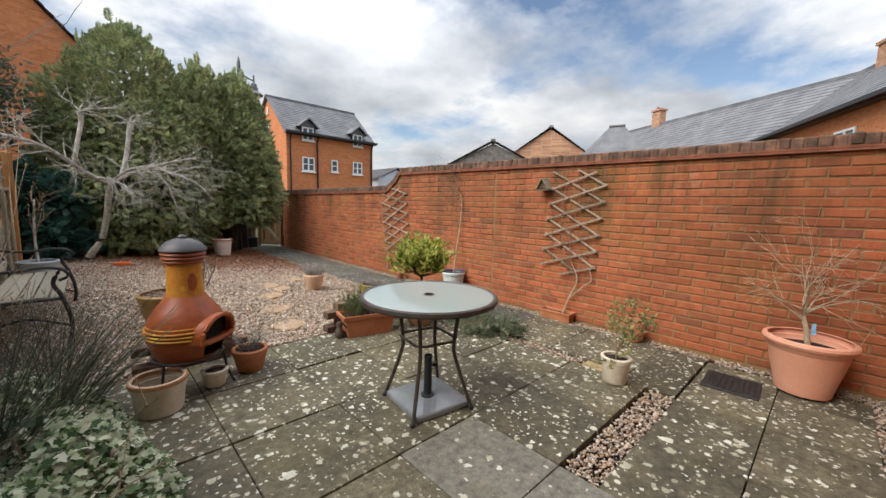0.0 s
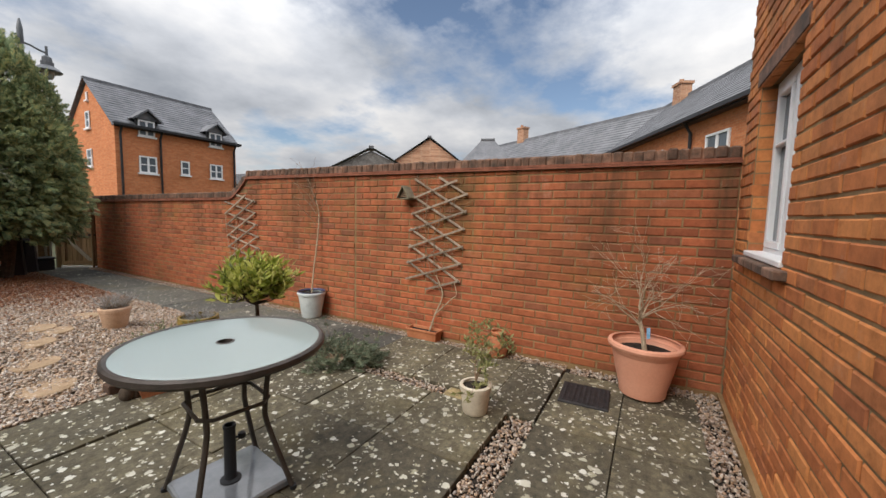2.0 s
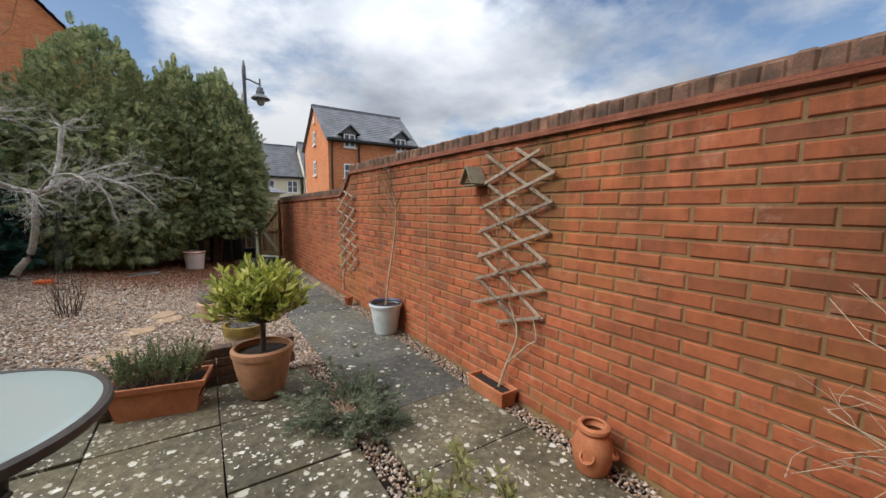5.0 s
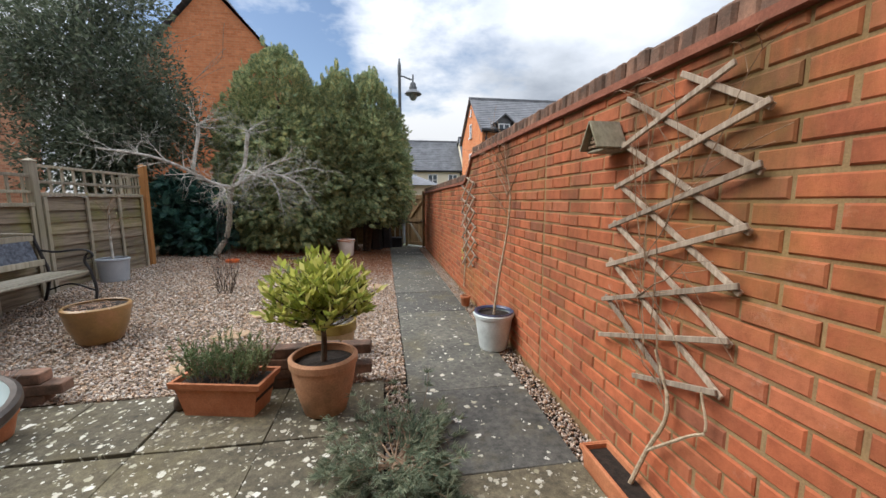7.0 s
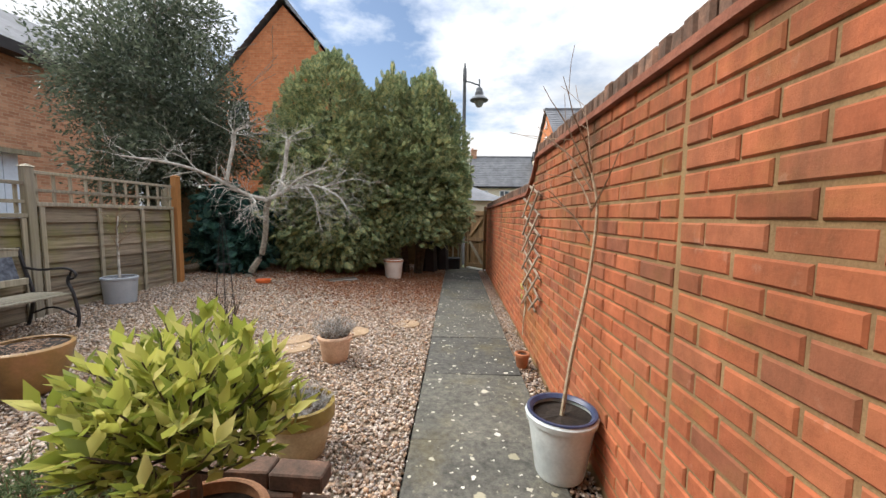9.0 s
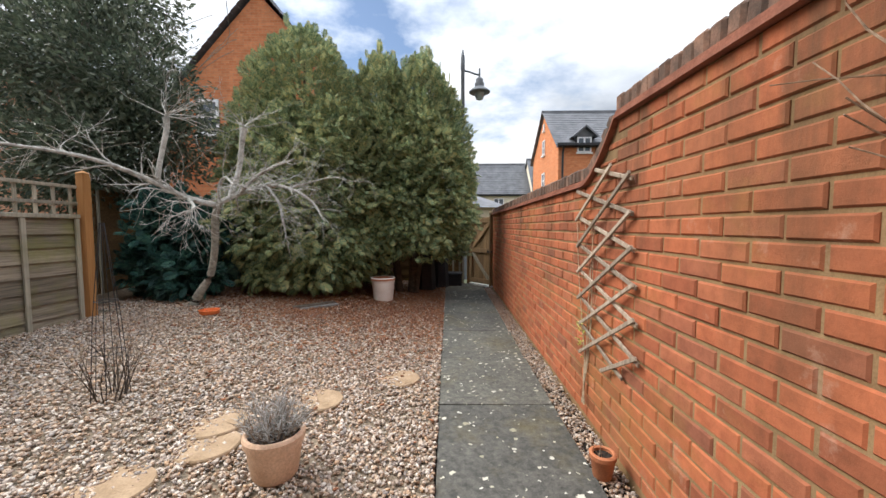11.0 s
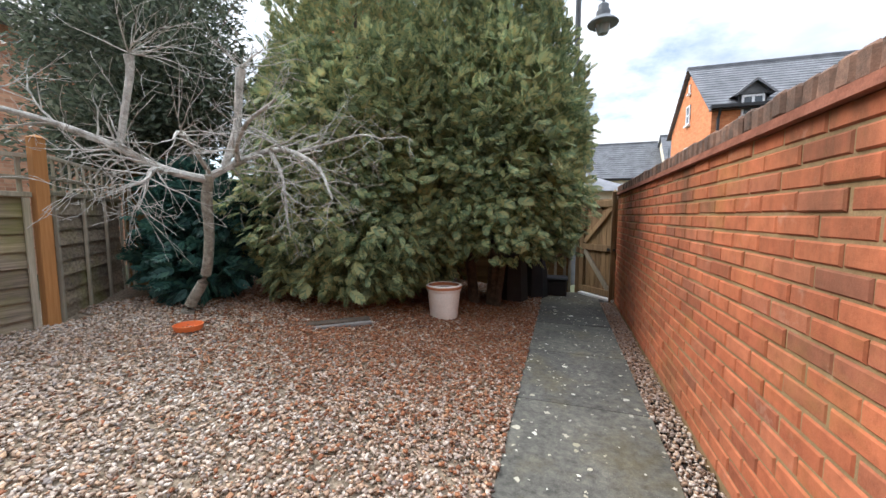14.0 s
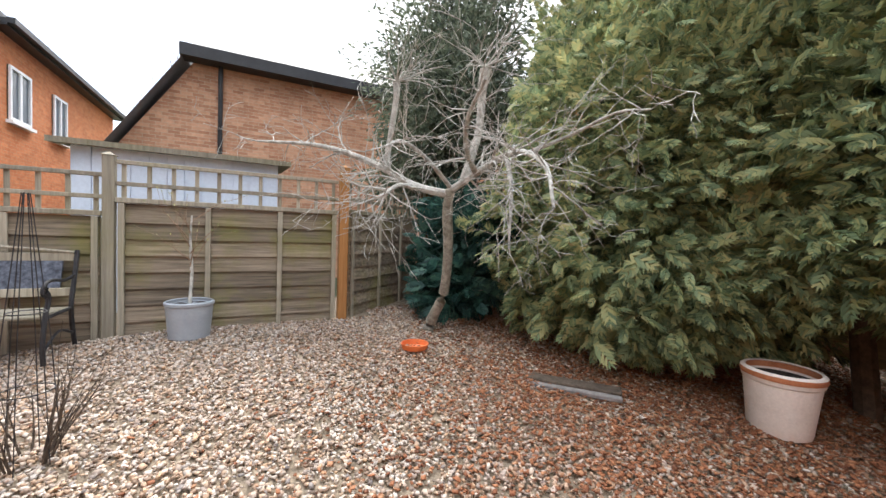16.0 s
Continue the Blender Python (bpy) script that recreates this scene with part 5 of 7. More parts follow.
def pots():
    rnd = random.Random(21)
    # big pink tub with a bare shrub
    t, zs = pot((3.86, 0.15, 0), [(0.165, 0), (0.17, 0.02), (0.175, 0.06), (0.215, 0.22), (0.237, 0.33), (0.243, 0.335), (0.25, 0.365), (0.268, 0.372), (0.276, 0.392), (0.27, 0.41), (0.256, 0.415)], PINK, "large pink plastic tub with a bare twiggy shrub", soil=0.80)
    t.scale = (0.94, 0.94, 0.97)
    st = smooth_line([(0, 0, zs, 0.02), (0.01, 0.02, zs + 0.12, 0.017), (0.03, 0.05, zs + 0.24, 0.014)])
    part("stem", Mesh().tube(*st, 8), PALETWIG, t, "pale woody stem", True)
    out, tips = [], []
    for i in range(11):
        a = i * 0.72 + rnd.uniform(-.2, .2)
        branching((0.03, 0.05, zs + 0.18 + 0.01 * i), (math.cos(a) * 0.75, math.sin(a) * 0.75, 0.9), rnd.uniform(0.34, 0.56), 0.006, 2, rnd, 0.32, 0, 5, 0.7, out, tips)
    out = [q for q in out if all(p.x > -0.42 and p.y < 0.5 for p in q[0])]
    tips = [q for q in tips if q[0].x > -0.42 and q[0].y < 0.5]
    out = [([Vector((min(p.x, WX - 3.86 - 0.03), max(p.y, HY - 0.15 + 0.03), p.z)) for p in pts], r) for pts, r in out]
    tips = [(Vector((min(p.x, WX - 3.86 - 0.03), max(p.y, HY - 0.15 + 0.03), p.z)), d) for p, d in tips]
    part("twig_work", limbs(out, 4), PALETWIG, t, "bare pale brown twigs")
    leaves_part(t, [tuple(p) for p, d in tips], [tuple(d) for p, d in tips], RNG.uniform(0.012, 0.03, len(tips)), DRYLEAF, LEAF, "dry_leaves", "few withered leaves")
    part("plant_tag", Mesh().chamfer_box(-0.02, 0.02, -0.001, 0.001, 0, 0.085, 0.0004, pose(0.02, -0.02, zs + 0.10, 12, 20, 40)), PAPERBLUE, t, "blue and white plant tag")
    # olive in a cream pot
    t, zs = pot((2.94, 1.12, 0), [(0.078, 0), (0.084, 0.02), (0.096, 0.15), (0.098, 0.16), (0.105, 0.165), (0.108, 0.195), (0.10, 0.20)], CREAM, "small cream glazed pot with a young olive", soil=0.88)
    out, tips = [], []
    for i in range(5):
        branching((0, 0, zs + 0.02 * i), (rnd.gauss(0, .45), rnd.gauss(0, .45), 1), 0.26, 0.005, 2, rnd, 0.2, 0, 5, 0.6, out, tips)
    part("twig_work", limbs(out, 4), TWIG, t)
    P, D = [], []
    for pts, rad in out:
        for p, q in zip(pts[2:], pts[3:] + pts[-1:]):
            for k in range(6):
                P.append(tuple(p))
                D.append((rnd.gauss(0, .7), rnd.gauss(0, .7), rnd.gauss(.4, .5)))
    leaves_part(t, P, D, RNG.uniform(0.025, 0.05, len(P)), OLIVELEAF, LEAF, "foliage", "narrow grey-green leaves")
    # strawberry pot by the wall
    t, zs = pot((4.0, 1.37, -0.02), [(0.07, 0), (0.085, 0.03), (0.098, 0.10), (0.098, 0.15), (0.08, 0.20), (0.068, 0.215), (0.072, 0.22), (0.082, 0.235), (0.08, 0.25), (0.07, 0.255)], TERRA, "terracotta strawberry pot with side pockets", soil=0.7)
    for a in (200, 300, 100):
        c = Vector((math.cos(radians(a)) * 0.088, math.sin(radians(a)) * 0.088, 0.12))
        mm = Matrix.Translation(c) @ Matrix.Rotation(radians(a), 4, 'Z') @ Matrix.Rotation(radians(50), 4, 'Y')
        p = Mesh().lathe([(0.032, -0.02), (0.036, 0.018), (0.028, 0.02), (0.026, 0.0), (0, -0.004)], 14)
        p.v = [tuple(mm @ Vector(v)) for v in p.v]
        part("pocket", p, TERRA, t, "", True)
    # trough with the climber
    tr = thing("planting_trough", (4.06, 2.23, -0.02), "small terracotta trough of dark soil below the trellis", "planter", rz=0)
    L, W, H = 0.185, 0.068, 0.115
    m = Mesh()
    m.add([(sx * (W - 0.012), sy * (L - 0.012), 0) for sx, sy in ((-1, -1), (1, -1), (1, 1), (-1, 1))] + [(sx * W, sy * L, H) for sx, sy in ((-1, -1), (1, -1), (1, 1), (-1, 1))] + [(sx * (W - 0.012), sy * (L - 0.012), H) for sx, sy in ((-1, -1), (1, -1), (1, 1), (-1, 1))] + [(sx * (W - 0.018), sy * (L - 0.018), 0.03) for sx, sy in ((-1, -1), (1, -1), (1, 1), (-1, 1))],
          [(3, 2, 1, 0)] + [(a + i, a + (i + 1) % 4, a + 4 + (i + 1) % 4, a + 4 + i) for a in (0, 4, 8) for i in range(4)] + [(12, 13, 14, 15)])
    part("trough", m, TERRA, tr)
    part("lip", Mesh().chamfer_box(-W - .008, -W + .006, -L - .008, L + .008, H - .02, H + .004, .003).chamfer_box(W - .006, W + .008, -L - .008, L + .008, H - .02, H + .004, .003).chamfer_box(-W, W, -L - .008, -L + .006, H - .02, H + .004, .003).chamfer_box(-W, W, L - .006, L + .008, H - .02, H + .004, .003), TERRA, tr)
    part("soil", Mesh().box(-W + .015, W - .015, -L + .015, L - .015, 0.02, H - 0.022), SOILBED, tr, "dark soil")
    # pale blue pot with a sapling
    t, zs = pot((3.985, 3.87, -0.006), [(0.095, 0), (0.10, 0.02), (0.128, 0.20), (0.134, 0.235), (0.142, 0.24), (0.146, 0.262), (0.138, 0.272)], BLUEGLAZE, "pale blue glazed pot with a tall bare sapling", soil=0.9)
    t.scale = (1.2, 1.2, 1.2)
    part("rim_band", Mesh().lathe([(0.118, 0.262), (0.133, 0.2745), (0.141, 0.2735), (0.139, 0.279), (0.129, 0.279), (0.115, 0.266), (0.118, 0.262)], 30), NAVY, t, "dark blue inner rim", True)
    tr_ = smooth_line([(0, 0, zs, 0.009), (0.035, 0.0, zs + 0.28, 0.0085), (0.085, 0.0, zs + 0.58, 0.0075), (0.105, 0.0, zs + 0.84, 0.006), (0.085, 0.02, zs + 0.99, 0.005)])
    part("stem", Mesh().tube(*tr_, 7), PALETWIG, t, "slender pale trunk", True)
    out = []
    for a, h, l in ((1.6, 0.85, 0.36), (2.2, 0.92, 0.4), (3.6, 0.96, 0.42), (4.9, 0.84, 0.32), (3.0, 0.72, 0.3), (4.2, 0.98, 0.4), (1.2, 0.97, 0.36)):
        branching((0.093, 0.035, zs + h), (math.cos(a) * 0.45 - 0.15, math.sin(a) * 0.6, 1.0), l, 0.0045, 1, rnd, 0.22, 0, 2.5, 0.5, out)
    part("twig_work", limbs(out, 5), TWIG, t, "bare branching twigs")
    # small terracotta pot by the wall
    t, zs = pot((4.03, 5.20, -0.01), [(0.045, 0), (0.058, 0.095), (0.063, 0.10), (0.065, 0.12), (0.06, 0.124)], TERRA, "small plain terracotta pot with a dead stem")
    bare_bush(t, zs, rnd, 2, 0.12, 0.002, TWIG, 1)
    # bay tree
    t, zs = pot((2.70, 3.09, 0), [(0.115, 0), (0.125, 0.015), (0.165, 0.16), (0.185, 0.27), (0.187, 0.30), (0.197, 0.305), (0.20, 0.345), (0.188, 0.355)], TERRAOLD, "weathered terracotta pot with a clipped bay tree", soil=0.86)
    tk = smooth_line([(0, 0, zs, 0.019), (0.008, -0.005, zs + 0.14, 0.016), (-0.004, 0.004, zs + 0.37, 0.014)])
    part("trunk", Mesh().tube(*tk, 8), DARKBARK, t, "thin dark trunk", True)
    out, P, D = [], [], []
    for i in range(150):
        a, w = i * 2.399, (i + 0.5) / 150
        el = math.asin(1.55 * w - 0.55)
        q = rnd.uniform(0.72, 1.08) if i % 3 else rnd.uniform(0.35, 0.7)
        tip = Vector((math.cos(a) * math.cos(el) * 0.335 * q, math.sin(a) * math.cos(el) * 0.335 * q, zs + 0.40 + math.sin(el) * 0.24 * q))
        root = Vector((0, 0, zs + rnd.uniform(0.20, 0.37)))
        mid = root.lerp(tip, 0.55) + Vector((rnd.gauss(0, .015), rnd.gauss(0, .015), -0.025))
        out.append(([root, mid, tip], [0.006, 0.004, 0.0022]))
        o = (tip - mid).normalized() + Vector((0, 0, 0.55))
        for k in range(11):
            f = rnd.uniform(0.0, 1.0) ** 0.6
            b = k * 2.399
            side = Vector((math.cos(b), math.sin(b), 0.0))
            P.append(tuple(mid.lerp(tip, f)))
            D.append(tuple(o * (0.5 + 0.4 * f) + side * 0.85 + Vector((0, 0, rnd.gauss(0, 0.25)))))
    part("branch_work", limbs(out, 4), DARKBARK, t)
    leaves_part(t, P, D, RNG.uniform(0.055, 0.095, len(P)), BAYLEAF, LEAF, "foliage", "glossy yellow-green leaves")
    # rosemary trough
    tr = thing("rosemary_planter", (2.11, 3.20, 0), "terracotta trough full of rosemary", "planter", rz=-12)
    L0, L1, W0, W1, H = 0.21, 0.275, 0.09, 0.13, 0.215
    q = ((-1, -1), (1, -1), (1, 1), (-1, 1))
    m = Mesh().add([(a * L0, b * W0, 0) for a, b in q] + [(a * (L1 - .03), b * (W1 - .02), H - 0.045) for a, b in q] + [(a * (L1 - .005), b * (W1 - .005), H - 0.035) for a, b in q] + [(a * L1, b * W1, H) for a, b in q] + [(a * (L1 - .02), b * (W1 - .02), H) for a, b in q] + [(a * (L1 - .05), b * (W1 - .04), 0.1) for a, b in q],
                   [(3, 2, 1, 0)] + [(k + i, k + (i + 1) % 4, k + 4 + (i + 1) % 4, k + 4 + i) for k in (0, 4, 8, 12, 16) for i in range(4)] + [(20, 21, 22, 23)])
    part("trough", m, TERRA, tr)
    part("soil", Mesh().box(-L1 + .04, L1 - .04, -W1 + .03, W1 - .03, 0.1, H - 0.02), SOILBED, tr, "dark soil")
    P, D, S = [], [], []
    st = Mesh()
    for i in range(130):
        b = Vector((rnd.uniform(-0.22, 0.2), rnd.uniform(-0.08, 0.08), H - 0.02))
        d = Vector((rnd.gauss(0.05, 0.3) + b.x * 0.9, rnd.gauss(0, 0.3), 1)).normalized()
        l = rnd.uniform(0.15, 0.29)
        st.tube([b, b + d * l], [0.0022, 0.001], 4)
        for k in range(34):
            P.append(tuple(b + d * l * rnd.uniform(0.15, 1)))
            D.append((d.x + rnd.gauss(0, .7), d.y + rnd.gauss(0, .7), d.z + rnd.gauss(0, .4)))
            S.append(rnd.uniform(0.018, 0.034))
    part("stem_work", st, TWIG, tr)
    leaves_part(tr, P, D, S, ROSEMARY, (NEEDLE[0] * np.array([1, 2.2, 2.2]), NEEDLE[1]), "foliage", "dense grey-green needles")
    # green-rimmed buff pot, tan pot
    t, zs = pot((2.66, 3.92, 0.01), [(0.105, 0), (0.115, 0.02), (0.15, 0.16), (0.158, 0.215), (0.165, 0.22)], BUFF, "buff clay pot with olive-green glazed rim and lavender", soil=0.95, rim=(0.170, 0.205, 0.285, OLIVEGLAZE, "glossy olive-green glazed rim"))
    tuft(t, zs, 55, 0.1, 0.13, LAVENDER, 0.019, 0.9, "foliage", "dry grey lavender", 0.09)
    t, zs = pot((2.44, 5.13, bed_z(2.44, 5.13)), [(0.095, 0), (0.105, 0.02), (0.128, 0.17), (0.137, 0.175), (0.142, 0.21), (0.135, 0.222)], TAN, "pale tan pot with a lavender bush")
    tuft(t, zs, 70, 0.1, 0.19, LAVENDER, 0.019, 0.8, "foliage", "grey lavender shoots", 0.08)
    # brown bowl on the gravel
    t, zs = pot((0.66, 4.36, bed_z(0.66, 4.36)), [(0.14, 0), (0.155, 0.02), (0.205, 0.13), (0.222, 0.21), (0.23, 0.225), (0.232, 0.255), (0.222, 0.262)], BROWNGLAZE, "wide brown glazed bowl with withered stems", soil=0.93)
    t.scale = (1.0, 1.0, 1.22)
    P = [(rnd.gauss(0, .09), rnd.gauss(0, .09), zs + .012) for i in range(160)]
    leaves_part(t, P, [(rnd.gauss(0, 1), rnd.gauss(0, 1), rnd.gauss(.2, .3)) for i in P], RNG.uniform(.03, .06, len(P)), DRYLEAF, NEEDLE, "dry_stems", "withered straw-coloured stems", kind="stuff")
    # grey pot with sapling by the fence
    t, zs = pot((-0.26, 6.03, bed_z(-0.26, 6.03)), [(0.135, 0), (0.14, 0.01), (0.16, 0.26), (0.168, 0.265), (0.17, 0.285), (0.162, 0.29)], GREYPLASTIC, "grey plastic pot with a young bare tree", soil=0.9)
    part("stem", Mesh().tube(*smooth_line([(0, 0, zs, 0.014), (-0.01, 0.01, zs + 0.25, 0.012), (0.0, 0.0, zs + 0.5, 0.01), (0.015, 0.01, zs + 0.7, 0.006)]), 7), PALEBARK, t, "pale bark trunk", True)
    out, tips = [], []
    for i in range(9):
        branching((0, 0, zs + 0.25 + 0.05 * i), (rnd.gauss(0, .6), rnd.gauss(0, .6), 0.8), 0.28, 0.005, 1, rnd, 0.2, 0, 3, 0.5, out, tips)
    part("twig_work", limbs(out, 4), TWIG, t)
    leaves_part(t, [tuple(p) for p, d in tips], [tuple(d) for p, d in tips], RNG.uniform(.02, .035, len(tips)), OLIVELEAF, LEAF, "buds", "first pale leaves", kind="stuff")
    # ivory planter under the conifer
    t, zs = pot((2.24, 9.22, bed_z(2.24, 9.22)), [(0.145, 0), (0.15, 0.02), (0.178, 0.30), (0.185, 0.305), (0.19, 0.325), (0.193, 0.36), (0.182, 0.368)], IVORY, "ivory plastic planter with a terracotta rim band", rim=(0.1935, 0.326, 0.358, TERRA, "faded terracotta rim band"))
    # pots round the chiminea
    t, zs = pot((0.41, 2.79, 0), [(0.115, 0), (0.12, 0.02), (0.134, 0.16), (0.142, 0.165), (0.148, 0.205), (0.14, 0.212)], CREAM, "large chipped cream pot with empty dark soil", soil=0.5, rim=(0.1475, 0.185, 0.212, TERRAOLD, "worn terracotta rim"))
    t, zs = pot((0.73, 2.93, 0), [(0.05, 0), (0.062, 0.015), (0.078, 0.09), (0.082, 0.10), (0.085, 0.118), (0.078, 0.122)], CREAM, "small cream pot of soil")
    t, zs = pot((0.99, 3.05, 0), [(0.085, 0), (0.09, 0.015), (0.112, 0.12), (0.12, 0.125), (0.124, 0.165), (0.116, 0.172)], TERRA, "terracotta pot with dry lavender twigs")
    bare_bush(t, zs, rnd, 16, 0.2, 0.0025, LAVENDER, 1, 0.5)
    tuft(t, zs, 30, 0.1, 0.17, LAVENDER, 0.012, 0.6, "foliage", "dry grey lavender", 0.05)
    t = thing("plant_saucer", (0.50, 7.64, bed_z(0.5, 7.64) + 0.004), "bright orange plastic saucer on the gravel", "saucer")
    part("dish", Mesh().lathe([(0.075, 0), (0.10, 0.006), (0.112, 0.05), (0.104, 0.05), (0.094, 0.012), (0, 0.010)], 26), plain("orange_plastic", (0.66, 0.15, 0.04), (0.74, 0.2, 0.06), 4, 0.5, 60, 0.03), t, smooth=True)


def chiminea():
    c = thing("chiminea", (0.60, 3.01, 0), "red and ochre clay chiminea on an iron stand", "chiminea", rz=-48)
    c.scale = (1.05, 1.05, 1.03)
    body = [(0.09, 0.185), (0.145, 0.20), (0.185, 0.26), (0.212, 0.35), (0.215, 0.43), (0.195, 0.50), (0.155, 0.56), (0.122, 0.60), (0.105, 0.63)]
    n = 40
    bm = bmesh.new()
    rings = []
    for r, z in body:
        rings.append([bm.verts.new((r * math.cos(2 * math.pi * i / n), r * math.sin(2 * math.pi * i / n), z)) for i in range(n)])
    for k in range(len(body) - 1):
        for i in range(n):
            a = 2 * math.pi * (i + 0.5) / n
            if 2 <= k <= 4 and math.cos(a) > 0.86:
                continue
            bm.faces.new((rings[k][i], rings[k][(i + 1) % n], rings[k + 1][(i + 1) % n], rings[k + 1][i]))
    bm.faces.new(rings[0][::-1])
    me = bpy.data.meshes.new("body")
    bm.to_mesh(me)
    bm.free()
    me.materials.append(CHIMRED)
    me.polygons.foreach_set("use_smooth", [True] * len(me.polygons))
    part("body", me, CHIMRED, c, "red fired clay bowl")
    part("hearth", Mesh().lathe([(0.0, 0.27), (0.16, 0.30), (0.185, 0.39), (0.16, 0.50), (0.0, 0.56)], 24), SOOT, c, "sooty dark inside").scale = (0.93, 0.93, 0.97)
    for k in range(5):
        z = 0.385 + k * 0.022
        r = 0.2175 - 0.012 * max(0, k - 2) ** 1.3
        pts = [(r * math.cos(a), r * math.sin(a), z) for a in [0.68 + (6.283 - 1.36) * i / 40 for i in range(41)]]
        part("ridge", Mesh().tube(pts, 0.007, 6), CHIMYEL, c, "raised clay ring", True)
    # the hooded mouth: an arched clay sleeve with a thick lip, standing out of the bowl
    def arch(w, h, z0, x):
        top = [(x + 0.02 * math.sin(a), w * math.cos(a), z0 + h * math.sin(a) ** 0.8) for a in [math.pi * i / 20 for i in range(21)]]
        return top + [(x + 0.012, w * q, z0 - 0.012 * (1 - q * q)) for q in (-0.6, -0.2, 0.2, 0.6)]
    sl = Mesh()
    rings = [arch(0.175, 0.170, 0.350, 0.10), arch(0.160, 0.160, 0.352, 0.165), arch(0.146, 0.148, 0.356, 0.205), arch(0.132, 0.134, 0.365, 0.206), arch(0.130, 0.130, 0.367, 0.14)]
    m = len(rings[0])
    sl.add([p for r in rings for p in r], [(k * m + i, k * m + (i + 1) % m, (k + 1) * m + (i + 1) % m, (k + 1) * m + i) for k in range(4) for i in range(m)])
    part("hood", sl, CHIMRED, c, "arched clay hood of the fire mouth", True)
    part("mouth_rim", Mesh().tube(arch(0.141, 0.144, 0.360, 0.204), 0.015, 8, True), CHIMRED, c, "thick rounded rim of the fire mouth", True)
    dk = arch(0.131, 0.131, 0.3665, 0.165)
    part("inside", Mesh().add(dk + [(x - 0.01, y, z) for x, y, z in dk], [tuple(range(m)), tuple(range(2 * m - 1, m - 1, -1))]), SOOT, c, "black sooty opening")
    part("neck", Mesh().lathe([(0.108, 0.60), (0.10, 0.64), (0.095, 0.72), (0.093, 0.84)], 32), CHIMYEL, c, "ochre glazed chimney", True)
    for z, r in ((0.845, 0.105), (0.868, 0.112), (0.893, 0.116)):
        part("collar", Mesh().lathe([(r - 0.03, z - 0.012), (r, z - 0.010), (r + 0.005, z), (r, z + 0.010), (r - 0.03, z + 0.012)], 30), CHIMRED, c, "red clay collar", True)
    part("lid", Mesh().lathe([(0.118, 0.908), (0.126, 0.915), (0.122, 0.93), (0.09, 0.965), (0.045, 0.985), (0.022, 0.988), (0.024, 1.0), (0.018, 1.01), (0, 1.012)], 30), CHARCOAL, c, "charcoal grey domed lid", True)
    for a, z in ((-0.5, 0.72), (2.4, 0.74)):
        me = Mesh().lathe([(0, 0), (0.03, 0.0), (0.03, 0.008), (0, 0.010)], 10)
        ob = part("relief", me, CHIMRED, c, "raised leaf ornament")
        ob.matrix_local = Matrix.Rotation(a, 4, 'Z') @ pose(0.092, 0, z, 0, 90, 0) @ Matrix.Diagonal((1.9, 0.9, 1, 1))
    part("stand_ring", Mesh().tube([(0.19 * math.cos(2 * math.pi * i / 24), 0.19 * math.sin(2 * math.pi * i / 24), 0.235) for i in range(24)], 0.008, 6, True), IRON, c, "thin iron ring")
    for k in range(3):
        a = 0.5 + k * 2.094
        part("leg", Mesh().tube([(0.19 * math.cos(a), 0.19 * math.sin(a), 0.235), (0.21 * math.cos(a), 0.21 * math.sin(a), 0.1), (0.25 * math.cos(a), 0.25 * math.sin(a), 0.0)], 0.008, 6), IRON, c, "thin iron leg")


